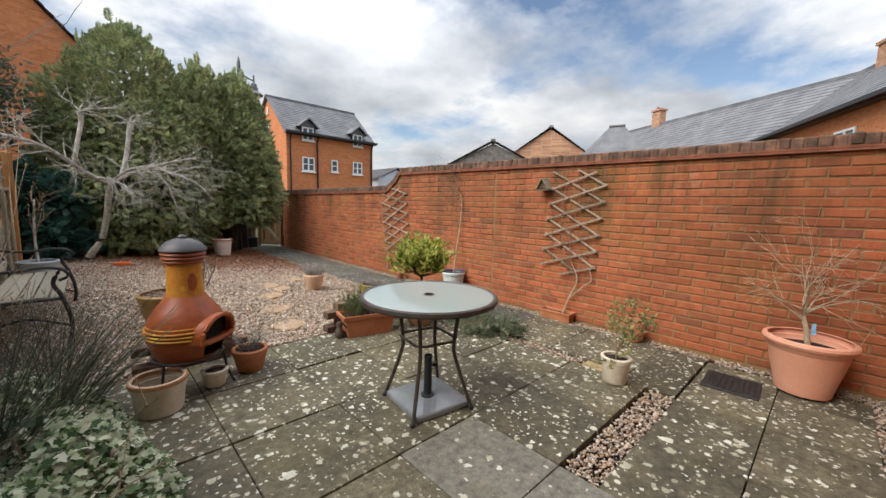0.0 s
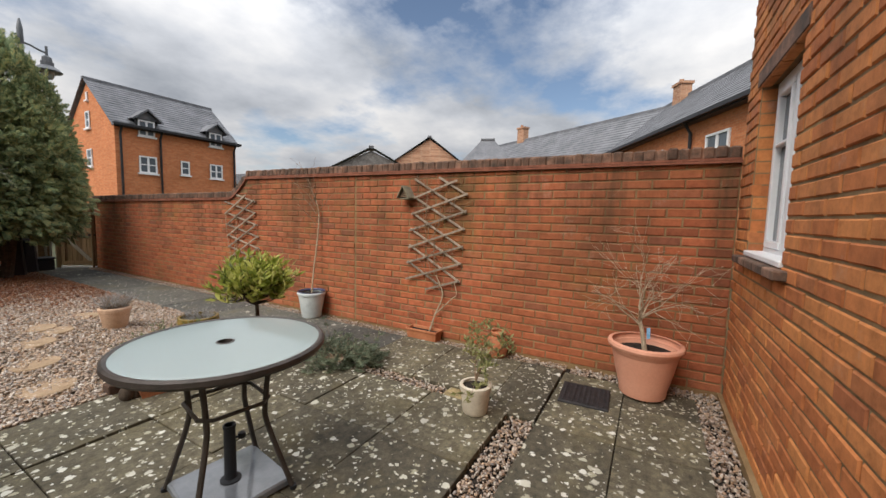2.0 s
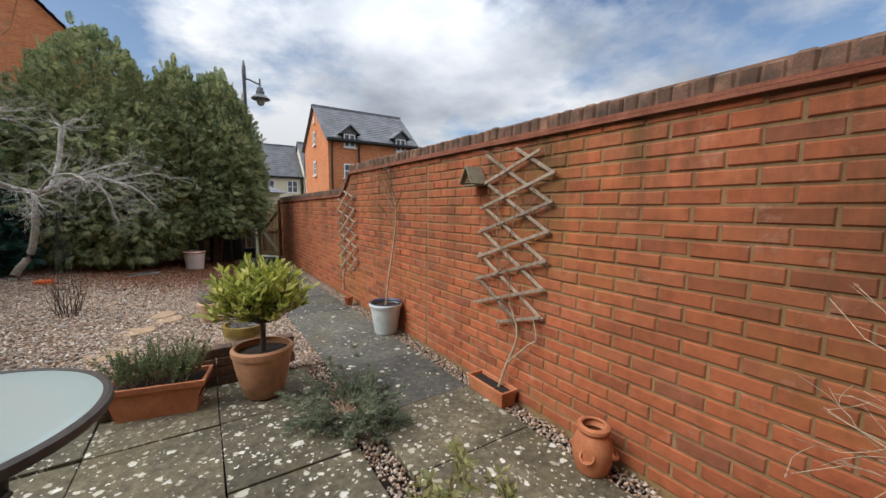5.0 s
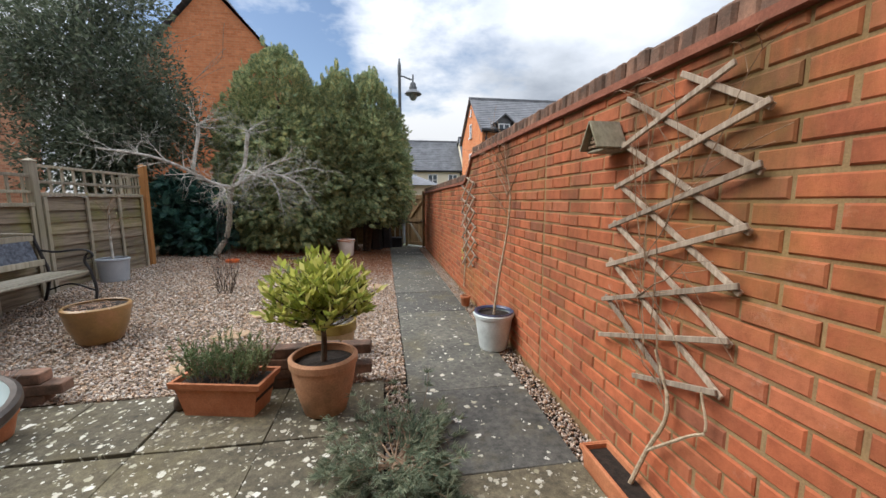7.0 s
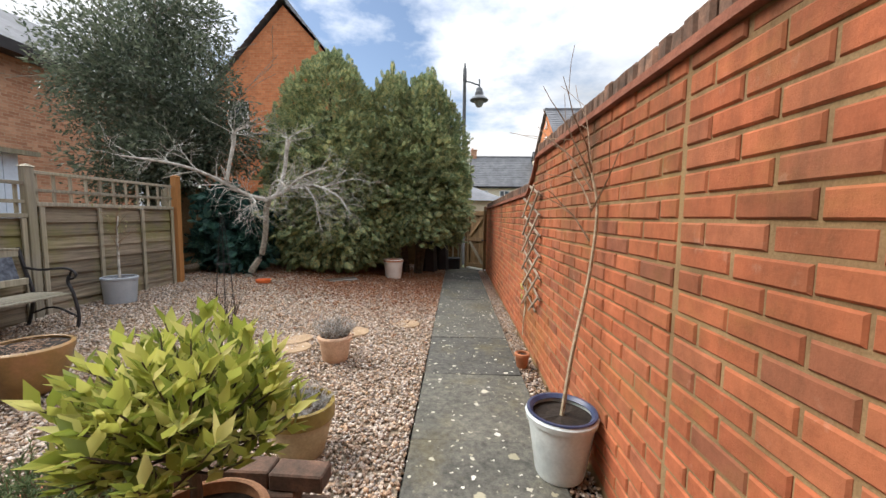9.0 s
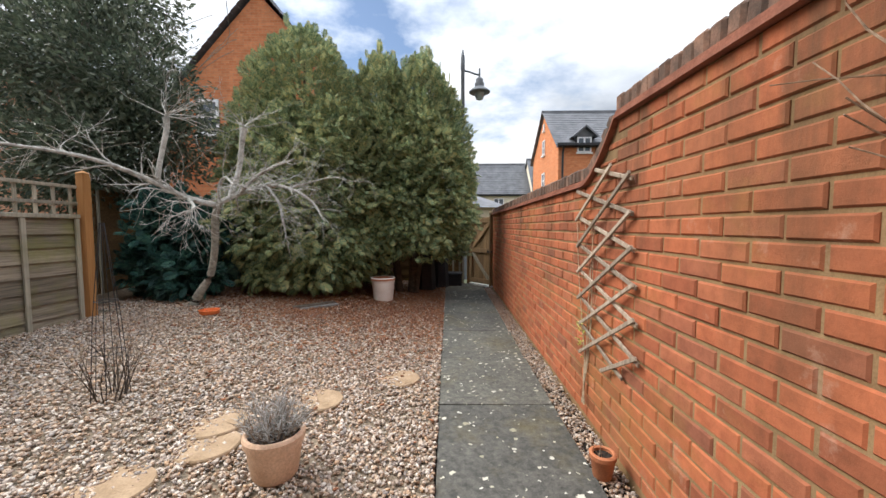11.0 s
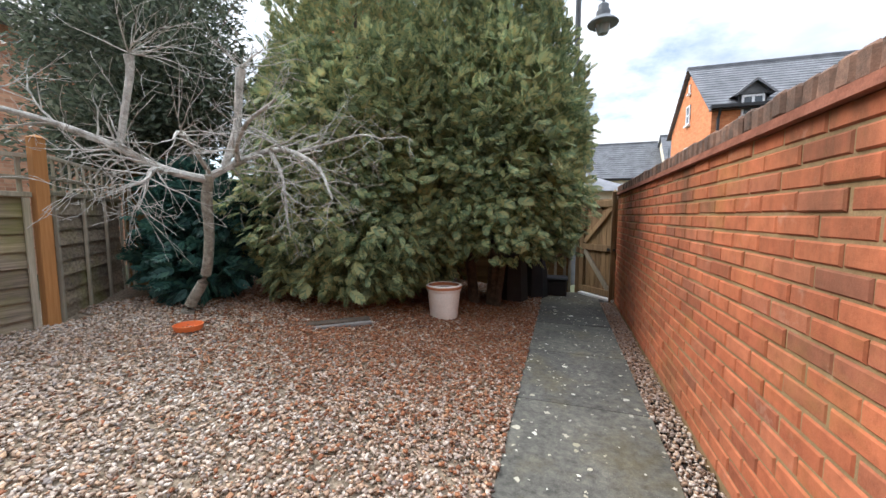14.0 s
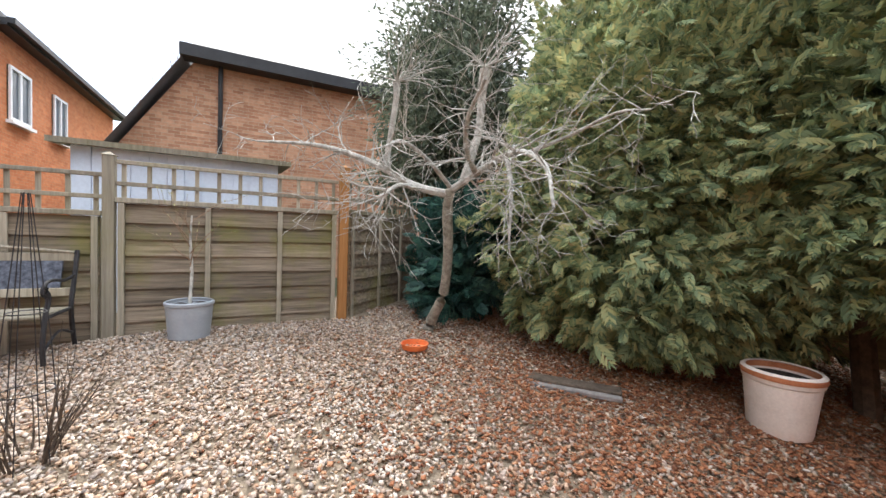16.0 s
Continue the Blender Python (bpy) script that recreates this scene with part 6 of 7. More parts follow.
def table():
    t = thing("patio_table", (1.69, 1.815, 0), "round glass patio table with bronze metal legs", "table", rz=-12)
    H, R = 0.715, 0.425
    part("glass_top", Mesh().lathe([(0.03, H - 0.010), (R - 0.02, H - 0.010), (R - 0.018, H), (R - 0.05, H + 0.001), (0.03, H + 0.001), (0.03, H - 0.010)], 64), TABLEGLASS, t, "frosted glass with a parasol hole")
    part("hole_ring", Mesh().lathe([(0.028, H - 0.014), (0.036, H - 0.014), (0.038, H + 0.003), (0.03, H + 0.004), (0.028, H - 0.014)], 24), BRONZE, t, "bronze ring round the hole", True)
    part("rim", Mesh().lathe([(R - 0.022, H - 0.034), (R - 0.004, H - 0.032), (R + 0.004, H - 0.02), (R + 0.002, H - 0.002), (R - 0.008, H + 0.005), (R - 0.022, H + 0.002), (R - 0.022, H - 0.034)], 64), BRONZE, t, "dark bronze metal rim", True)
    legs = []
    for k in range(4):
        a = radians(45 + 90 * k)
        c, s = math.cos(a), math.sin(a)
        pts, rad = smooth_line([(0.235 * c, 0.235 * s, H - 0.02, 0.0125), (0.19 * c, 0.19 * s, 0.58, 0.0125), (0.17 * c, 0.17 * s, 0.42, 0.0125), (0.175 * c, 0.175 * s, 0.34, 0.0125), (0.235 * c, 0.235 * s, 0.16, 0.0125), (0.29 * c, 0.29 * s, 0.01, 0.0125)], 4)
        l = part("leg", Mesh().tube(pts, rad, 8), BRONZE, t, smooth=True)
        part("foot", Mesh().lathe([(0.014, 0), (0.016, 0.004), (0.015, 0.02), (0.0, 0.022)], 10, (0.292 * c, 0.292 * s, 0)), BLACKPLASTIC, l, "black plastic foot", True)
    for z, r in ((0.645, 0.195), (0.44, 0.178)):
        pts = []
        for k in range(4):
            for o in (-10, 10):
                a = radians(45 + 90 * k + o)
                pts.append((r * math.cos(a) * 1.0, r * math.sin(a) * 1.0, z))
        part("stretcher", Mesh().tube(pts, 0.009, 8, True), BRONZE, t, smooth=True)
    part("top_support", Mesh().tube([(-0.3, 0, H - 0.02), (0.3, 0, H - 0.02)], 0.01, 6).tube([(0, -0.3, H - 0.0215), (0, 0.3, H - 0.0215)], 0.01, 6), BRONZE, t)
    b = thing("parasol_base", (1.70, 1.82, 0), "square polished grey parasol base with a black tube", "parasol base", rz=-9)
    part("plate", Mesh().chamfer_box(-0.2, 0.2, -0.2, 0.2, 0.004, 0.045, 0.008), POLISHED, b, "glossy grey stone plate")
    tb = part("tube", Mesh().lathe([(0.045, 0.045), (0.045, 0.052), (0.026, 0.058), (0.025, 0.30), (0.028, 0.302), (0.028, 0.315), (0.021, 0.315), (0.021, 0.2), (0, 0.2)], 20), BLACKPLASTIC, b, "black tube", True)
    part("screw_knob", Mesh().tube([(0.02, 0, 0.24), (0.05, 0, 0.24)], 0.006, 6).lathe([(0.016, 0.228), (0.018, 0.24), (0.016, 0.252)], 10, (0.055, 0, 0)), BLACKPLASTIC, tb)


def bench():
    b = thing("garden_bench", (-0.20, 4.62, bed_z(-0.2, 4.62)), "weathered slatted garden bench with dark iron ends and patterned back", "bench", rz=0)
    Ln = 0.66
    for i, (x, z) in enumerate(((0.16, 0.40), (0.08, 0.405), (0.0, 0.405), (-0.08, 0.40), (-0.155, 0.395))):
        part("seat_slat", Mesh().chamfer_box(x - 0.034, x + 0.034, -Ln, Ln, z - 0.018, z, 0.004), GREYWOOD, b)
    for z0, z1, x in ((0.47, 0.53, -0.215), (0.72, 0.78, -0.29)):
        part("back_rail", Mesh().chamfer_box(x - 0.014, x + 0.014, -Ln, Ln, z0, z1, 0.004, Matrix.Identity(4)), GREYWOOD, b, "pale weathered back rail")
    pn = Mesh().box(-0.009, 0.009, -Ln + 0.06, Ln - 0.06, -0.1, 0.1, pose(-0.253, 0, 0.625, 0, -16, 0))
    part("back_panel", pn, NAVYCANVAS, b, "dark cast panel with leaf pattern")
    ar = [(-0.28, -Ln + 1.32 * i / 14, 0.785 + 0.045 * math.sin(math.pi * i / 14)) for i in range(15)]
    part("crest", Mesh().tube(ar, 0.012, 6), GREYWOOD, b)
    for s in (-1, 1):
        y = s * (Ln + 0.012)
        e = Mesh()
        e.tube(smooth_line([(-0.30, y, 0.80, .014), (-0.24, y, 0.58, .014), (-0.19, y, 0.40, .015), (-0.22, y, 0.2, .015), (-0.29, y, 0.0, .016)])[0], 0.015, 7)
        e.tube(smooth_line([(-0.25, y, 0.62, .012), (-0.1, y, 0.60, .012), (0.1, y, 0.62, .012), (0.2, y, 0.60, .012), (0.23, y, 0.55, .012), (0.18, y, 0.52, .012)])[0], 0.011, 7)
        e.tube(smooth_line([(0.19, y, 0.60, .013), (0.15, y, 0.5, .013), (0.19, y, 0.40, .014), (0.23, y, 0.2, .014), (0.2, y, 0.0, .015)])[0], 0.014, 7)
        e.tube([(-0.2, y, 0.385), (0.2, y, 0.385)], 0.012, 7)
        e.tube(smooth_line([(-0.21, y, 0.2, .01), (0.0, y, 0.26, .01), (0.22, y, 0.18, .01)])[0], 0.009, 6)
        part("iron_end", e, IRON, b, "scrolled black iron end with armrest", True)


def trellis(left, right, pitch, up, down, label, seed):
    """Expanding lath trellis, sagged a little; left and right are the lowest nodes (y, z, lean a row).
    up and down: (left node, right node, from, to) of each lath, as shares of its length."""
    t = thing("trellis", (WX - 0.012, 0, 0), label, "trellis", "trellises")
    rnd = random.Random(seed)

    def node(side, i):
        return Vector((side[0] + side[2] * i + rnd.gauss(0, 0.004), side[1] + pitch * i + rnd.gauss(0, 0.004)))
    for off, rows in ((-0.021, up), (-0.008, down)):
        for i, j, u0, u1 in rows:
            a, b = node(left, i), node(right, j)
            p, q = a + (b - a) * u0, a + (b - a) * u1
            d = q - p
            m = Matrix.Translation((off, p.x, p.y)) @ Matrix.Rotation(math.atan2(d.y, d.x), 4, 'X') @ Matrix.Rotation(rnd.gauss(0, 0.05), 4, 'Y')
            part("lath", Mesh().chamfer_box(-0.006, 0.006, -0.03, d.length + 0.03, -0.0105, 0.0105, 0.002, m), LATHWOOD, t)
    return t


def wall_things():
    trellis((2.50, 0.605, -0.016), (1.868, 0.815, -0.014), 0.179,
            [(i, i, 0, 1) for i in range(5)] + [(5, 5, 0, 0.78), (-1, -1, 0.45, 1)],
            [(i + 3, i, 0, 1) for i in range(4)] + [(7, 4, 0.5, 1), (2, -1, 0, 1), (1, -2, 0, 0.58)],
            "weathered expanding lath trellis fixed on the brick wall", 4)
    trellis((5.80, 0.420, 0.020), (5.12, 0.600, 0.022), 0.172,
            [(i, i + 1, 0, 1) for i in range(5)] + [(5, 6, 0, 0.72), (-1, 0, 0.5, 1)],
            [(i + 2, i, 0, 1) for i in range(5)] + [(7, 5, 0.45, 1), (1, -1, 0, 0.75)],
            "weathered expanding lath trellis on the ramp of the wall", 9)
    rnd = random.Random(4)
    v = thing("climber", (4.08, 2.18, 0.06), "bare woody climber from the trough onto the trellis", "climbing plant")
    part("stem", Mesh().tube(*smooth_line([(0, 0.0, 0, 0.010), (0.02, -0.06, 0.2, 0.009), (0.03, -0.14, 0.42, 0.008), (0.035, -0.05, 0.62, 0.006)]), 7).tube(*smooth_line([(0.02, -0.06, 0.2, 0.007), (0.03, -0.24, 0.38, 0.006), (0.035, -0.30, 0.44, 0.005), (0.035, -0.27, 0.56, 0.004)]), 6), PALETWIG, v, "pale woody stem", True)
    out = []
    for i in range(12):
        branching((0.03, rnd.uniform(-0.2, 0.1), 0.4 + 0.08 * i), (-0.02, rnd.gauss(0.05, 0.5), 1), 0.5, 0.0035, 1, rnd, 0.22, 0, 3, 0.5, out)
    out = [([Vector((min(max(p.x, -0.03), 0.05), p.y, min(p.z, 1.64 + 0.02 * math.sin(p.y * 40)))) for p in pts], r) for pts, r in out]
    part("shoot_work", limbs(out, 4), TWIG, v, "thin brown shoots")
    v = thing("climber", (WX - 0.03, 5.72, 0.1), "thin climber with a few green leaves on the wall", "climbing plant")
    out = []
    for i in range(3):
        branching((0, 0.02 * i, 0), (0, rnd.gauss(0, 0.1), 1), 1.25, 0.005, 1, rnd, 0.12, 0, 2, 0.3, out)
    out = [([Vector((min(max(p.x, -0.03), 0.02), p.y, min(p.z, 1.15))) for p in pts], r) for pts, r in out]
    part("shoot_work", limbs(out, 4), PALETWIG, v, "pale thin shoots")
    P = [(-0.01, 0.05 + rnd.gauss(0, .03), 0.45 + rnd.gauss(0, .08)) for i in range(26)]
    leaves_part(v, P, [(-0.5, rnd.gauss(0, 1), rnd.gauss(0, .6)) for p in P], RNG.uniform(.02, .04, len(P)), BAYLEAF, LEAF, "leaves", "few fresh green leaves")
    # gabled insect house: ridge square to the wall, tubes packed behind its open front
    b = thing("insect_house", (WX, 2.50, 1.49), "small weathered gabled insect house fixed to the wall", "insect house")
    part("back_board", Mesh().prism([(-0.062, 0.0), (0.062, 0.0), (0.0, 0.105)], 0.012, Matrix.Translation((-0.013, 0, 0)) @ Matrix.Rotation(radians(-90), 4, 'Z')), GREYWOOD, b)
    part("filling", Mesh().prism([(-0.055, 0.006), (0.055, 0.006), (0.0, 0.096)], -0.092, Matrix.Translation((-0.016, 0, 0)) @ Matrix.Rotation(radians(90), 4, 'Z') @ Matrix.Rotation(radians(180), 4, 'Z')), DARKBARK, b, "dark packed stems")
    for k in range(14):
        r, c = (0, k) if k < 6 else ((1, k - 6) if k < 10 else ((2, k - 10) if k < 13 else (3, 0)))
        y, z = (c - ((6, 4, 3, 1)[r] - 1) / 2) * 0.0165, 0.015 + r * 0.019
        part("tube", Mesh().tube([(-0.125, y, z), (-0.105, y, z)], 0.0072, 7), TWIG, b)
    for sg in (-1, 1):
        rm = Matrix.Translation((-0.07, sg * 0.037, 0.062)) @ Matrix.Rotation(sg * radians(-60), 4, 'X')
        part("roof", Mesh().chamfer_box(-0.085, 0.062, -0.072, 0.072, -0.004, 0.006, 0.002, rm), GREYWOOD, b, "pale sloping board roof")
    part("base", Mesh().chamfer_box(-0.12, -0.002, -0.066, 0.066, -0.011, -0.001, 0.002), GREYWOOD, b)

# ---------- planting and loose things ----------


def brick_stack(name, x0, x1, y, rows, label):
    s = thing(name, (0, 0, 0), label, "brick edging")
    rnd = random.Random(int(x0 * 100) + 3)
    me = Mesh().chamfer_box(-0.105, 0.105, -0.05, 0.05, 0, 0.068, 0.006).data("brick", CAPBRICK)
    for k in range(rows):
        x = x0 + (0.11 if k % 2 else 0)
        while x + 0.2 < x1 + 0.12:
            ob = new("brick", me)
            ob.parent = s
            ob.matrix_world = pose(x + 0.107, y + rnd.gauss(0, 0.004), k * 0.071, 0, 0, rnd.gauss(0, 2))
            x += 0.216


def conifer(at, low, tops, n, label, seed):
    rnd = np.random.default_rng(seed)
    t = thing("conifer", at, label, "conifer", "conifers")
    tk = Mesh()
    for dx, dy, h, r in tops:
        tk.tube([(dx * 0.3, dy * 0.3, -0.05), (dx * 0.7, dy, h * 0.4), (dx, dy, h * 0.9)], [0.07, 0.05, 0.015], 8)
    part("trunk", tk, DARKBARK, t, "dark trunks half hidden inside")
    P, D, U, S = [], [], [], []
    for dx, dy, h, r in tops:
        m = int(n * r * h)
        u = rnd.uniform(0, 1, m)
        a = rnd.uniform(0, 2 * np.pi, m)
        z = low + (1 - low) * u ** 0.9
        prof = r * np.clip(1 - z ** 2.9, 0, 1) ** 0.66 * (0.86 + 0.14 * np.minimum(z / 0.18, 1))
        lump = np.array([noise.noise((math.cos(q) * 1.8 + seed, math.sin(q) * 1.8, w * h * 1.5)) for q, w in zip(a, z)])
        fine = np.array([noise.noise((math.cos(q) * 5 + seed, math.sin(q) * 5, w * h * 4)) for q, w in zip(a, z)])
        rad = prof * (1 + 0.26 * lump + 0.24 * fine) * (1 - 0.45 * rnd.uniform(0, 1, m) ** 2.6)
        X = dx * np.minimum(z * 1.6, 1) + rad * np.cos(a)
        Y = dy * np.minimum(z * 1.6, 1) + rad * np.sin(a)
        P.append(np.stack([X, Y, z * h], 1))
        # sprays reach out and hang low down, stand up towards the top; their flat side looks outwards
        b = a + rnd.normal(0, 0.75, m)
        D.append(np.stack([np.cos(b), np.sin(b), -0.75 + 2.3 * z ** 1.2 + rnd.normal(0, 0.35, m)], 1))
        U.append(np.stack([np.cos(a) * 0.9, np.sin(a) * 0.9, 0.75 - 0.6 * z], 1))
        S.append(rnd.uniform(0.09, 0.19, m) * (1.0 - 0.42 * z))
        # loose leaders that break the outline
        k = 60
        a2 = rnd.uniform(0, 2 * np.pi, k)
        zz = rnd.uniform(0.80, 1.0, k)
        pr = r * np.clip(1 - zz ** 2.6, 0, 1) ** 0.62
        P.append(np.stack([dx + pr * np.cos(a2), dy + pr * np.sin(a2), zz * h + rnd.uniform(0, 0.14, k)], 1))
        D.append(np.stack([np.cos(a2) * .25, np.sin(a2) * .25, np.ones(k)], 1))
        U.append(np.stack([np.cos(a2), np.sin(a2), np.zeros(k)], 1))
        S.append(rnd.uniform(0.10, 0.22, k))
    P, D, U, S = np.concatenate(P), np.concatenate(D), np.concatenate(U), np.concatenate(S)
    V, F = scatter(FROND, P, D, S, rnd.normal(0, 0.55, len(P)), U)
    part("crown", bulk("crown", V, F, DUTCHFROND), DUTCHFROND, t, "dense flat green sprays, golden at the tips")


def broadleaf(name, at, blobs, n, size, mat, label, trunk, seed, template=LEAF):
    rnd = np.random.default_rng(seed)
    rr = random.Random(seed)
    t = thing(name, at, label, "tree" if "tree" in name else "shrub")
    out = []
    pts, rad = smooth_line(trunk)
    out.append((pts, rad))
    for cx, cy, cz, r, rz in blobs:
        s = pts[min(len(pts) - 1, int(len(pts) * 0.6))]
        branching(s, Vector((cx, cy, cz)) - s, (Vector((cx, cy, cz)) - s).length * 1.2, rad[-1] * 0.8, 2, rr, 0.16, 0, 4, 0.6, out)
    part("trunk", limbs(out, 6, 0.004), BARK, t, "grey trunk and limbs")
    P, D = [], []
    tot = sum(b[3] ** 2 for b in blobs)
    for cx, cy, cz, r, rz in blobs:
        m = int(n * r * r / tot)
        q = rnd.normal(0, 1, (m, 3))
        q /= np.linalg.norm(q, axis=1, keepdims=True)
        lump = np.array([noise.noise(tuple(v * 2.2 + cx)) + 0.6 * noise.noise(tuple(v * 5.5 + cy)) for v in q])
        k = rnd.uniform(0, 1, m) ** 0.45 * (1 + 0.42 * lump)
        P.append(np.array([cx, cy, cz]) + q * k[:, None] * np.array([r, r, rz]))
        D.append(q + rnd.normal(0, 0.7, (m, 3)))
    P, D = np.concatenate(P), np.concatenate(D)
    V, F = scatter(template, P, D, rnd.uniform(0.6, 1.2, len(P)) * size, rnd.normal(0, .8, len(P)))
    part("crown", bulk("crown", V, F, mat), mat, t, "dark evergreen leaves with gaps of sky")


def fruit_tree():
    rnd = random.Random(17)
    z = bed_z(0.17, 7.94)
    t = thing("fruit_tree", (0.17, 7.94, z), "leaning bare fruit tree with pale lichened spreading branches", "tree")
    part("trunk", Mesh().tube(*smooth_line([(-0.10, 0, -0.05, 0.06), (-0.01, 0.02, 0.14, 0.05), (0.13, 0.05, 0.38, 0.044), (0.21, 0.04, 0.75, 0.042), (0.25, 0.0, 1.08, 0.045), (0.32, -0.02, 1.28, 0.038)]), 10), BARK, t, "grey crooked trunk", True)
    big = [
        [(0.30, -0.02, 1.24, 0.036), (0.08, -0.25, 1.32, 0.032), (-0.18, -0.55, 1.52, 0.028), (-0.42, -0.95, 1.66, 0.02), (-0.75, -1.45, 1.70, 0.010)],
        [(0.30, -0.02, 1.26, 0.034), (0.52, 0.10, 1.40, 0.03), (0.80, 0.18, 1.50, 0.026), (1.10, 0.14, 1.46, 0.02), (1.42, 0.02, 1.30, 0.015), (1.62, -0.1, 1.05, 0.008)],
        [(0.52, 0.10, 1.40, 0.024), (0.75, -0.12, 1.50, 0.02), (1.05, -0.3, 1.62, 0.015), (1.40, -0.40, 1.72, 0.009)],
        [(0.10, -0.22, 1.30, 0.024), (0.25, -0.45, 1.28, 0.02), (0.42, -0.62, 1.18, 0.014), (0.36, -0.74, 1.12, 0.009)],
        [(0.80, 0.18, 1.50, 0.02), (0.98, 0.1, 1.3, 0.016), (1.06, 0.05, 1.08, 0.012), (1.12, 0.0, 0.82, 0.006)],
        [(1.10, 0.14, 1.46, 0.015), (1.3, 0.3, 1.55, 0.012), (1.6, 0.35, 1.62, 0.008), (1.85, 0.3, 1.56, 0.005)],
        [(0.42, 0.05, 1.36, 0.034), (0.50, 0.12, 1.70, 0.032), (0.55, 0.12, 2.05, 0.034), (0.58, 0.12, 2.20, 0.045)],
        [(-0.10, -0.45, 1.46, 0.028), (-0.06, -0.42, 1.75, 0.026), (0.0, -0.40, 2.05, 0.028), (0.0, -0.40, 2.18, 0.036)],
        [(0.32, -0.02, 1.3, 0.02), (0.5, -0.3, 1.45, 0.016), (0.75, -0.6, 1.5, 0.012), (0.95, -0.8, 1.4, 0.007)],
    ]
    for q in big:
        pts, rad = smooth_line(q)
        part("limb", Mesh().tube(pts, rad, 8), PALEBARK, t, "pale lichened limb", True)
    out = []
    for q in big[:6] + big[8:]:
        pts, rad = smooth_line(q, 4)
        for i in range(3, len(pts)):
            for k in range(2):
                if rnd.random() < 0.75:
                    d = (pts[i] - pts[i - 1]).normalized() * 0.6 + Vector((rnd.gauss(0, .5), rnd.gauss(0, .5), rnd.gauss(0.12, .5)))
                    branching(pts[i], d, rnd.uniform(0.2, 0.5), max(rad[i] * 0.42, 0.004), 2, rnd, 0.3, 0.02, 3.4, 0.75, out)
    for hub in ((0.58, 0.12, 2.22), (0.0, -0.40, 2.2)):
        for k in range(15):
            a = rnd.uniform(0, 6.28)
            branching(hub, (math.cos(a), math.sin(a), rnd.uniform(-0.35, 1.1)), rnd.uniform(0.3, 0.6), 0.006, 1, rnd, 0.26, 0.0, 3, 0.45, out)
    part("twig_work", limbs(out, 4, 0.0016), PALEBARK, t, "tangle of pale twigs")


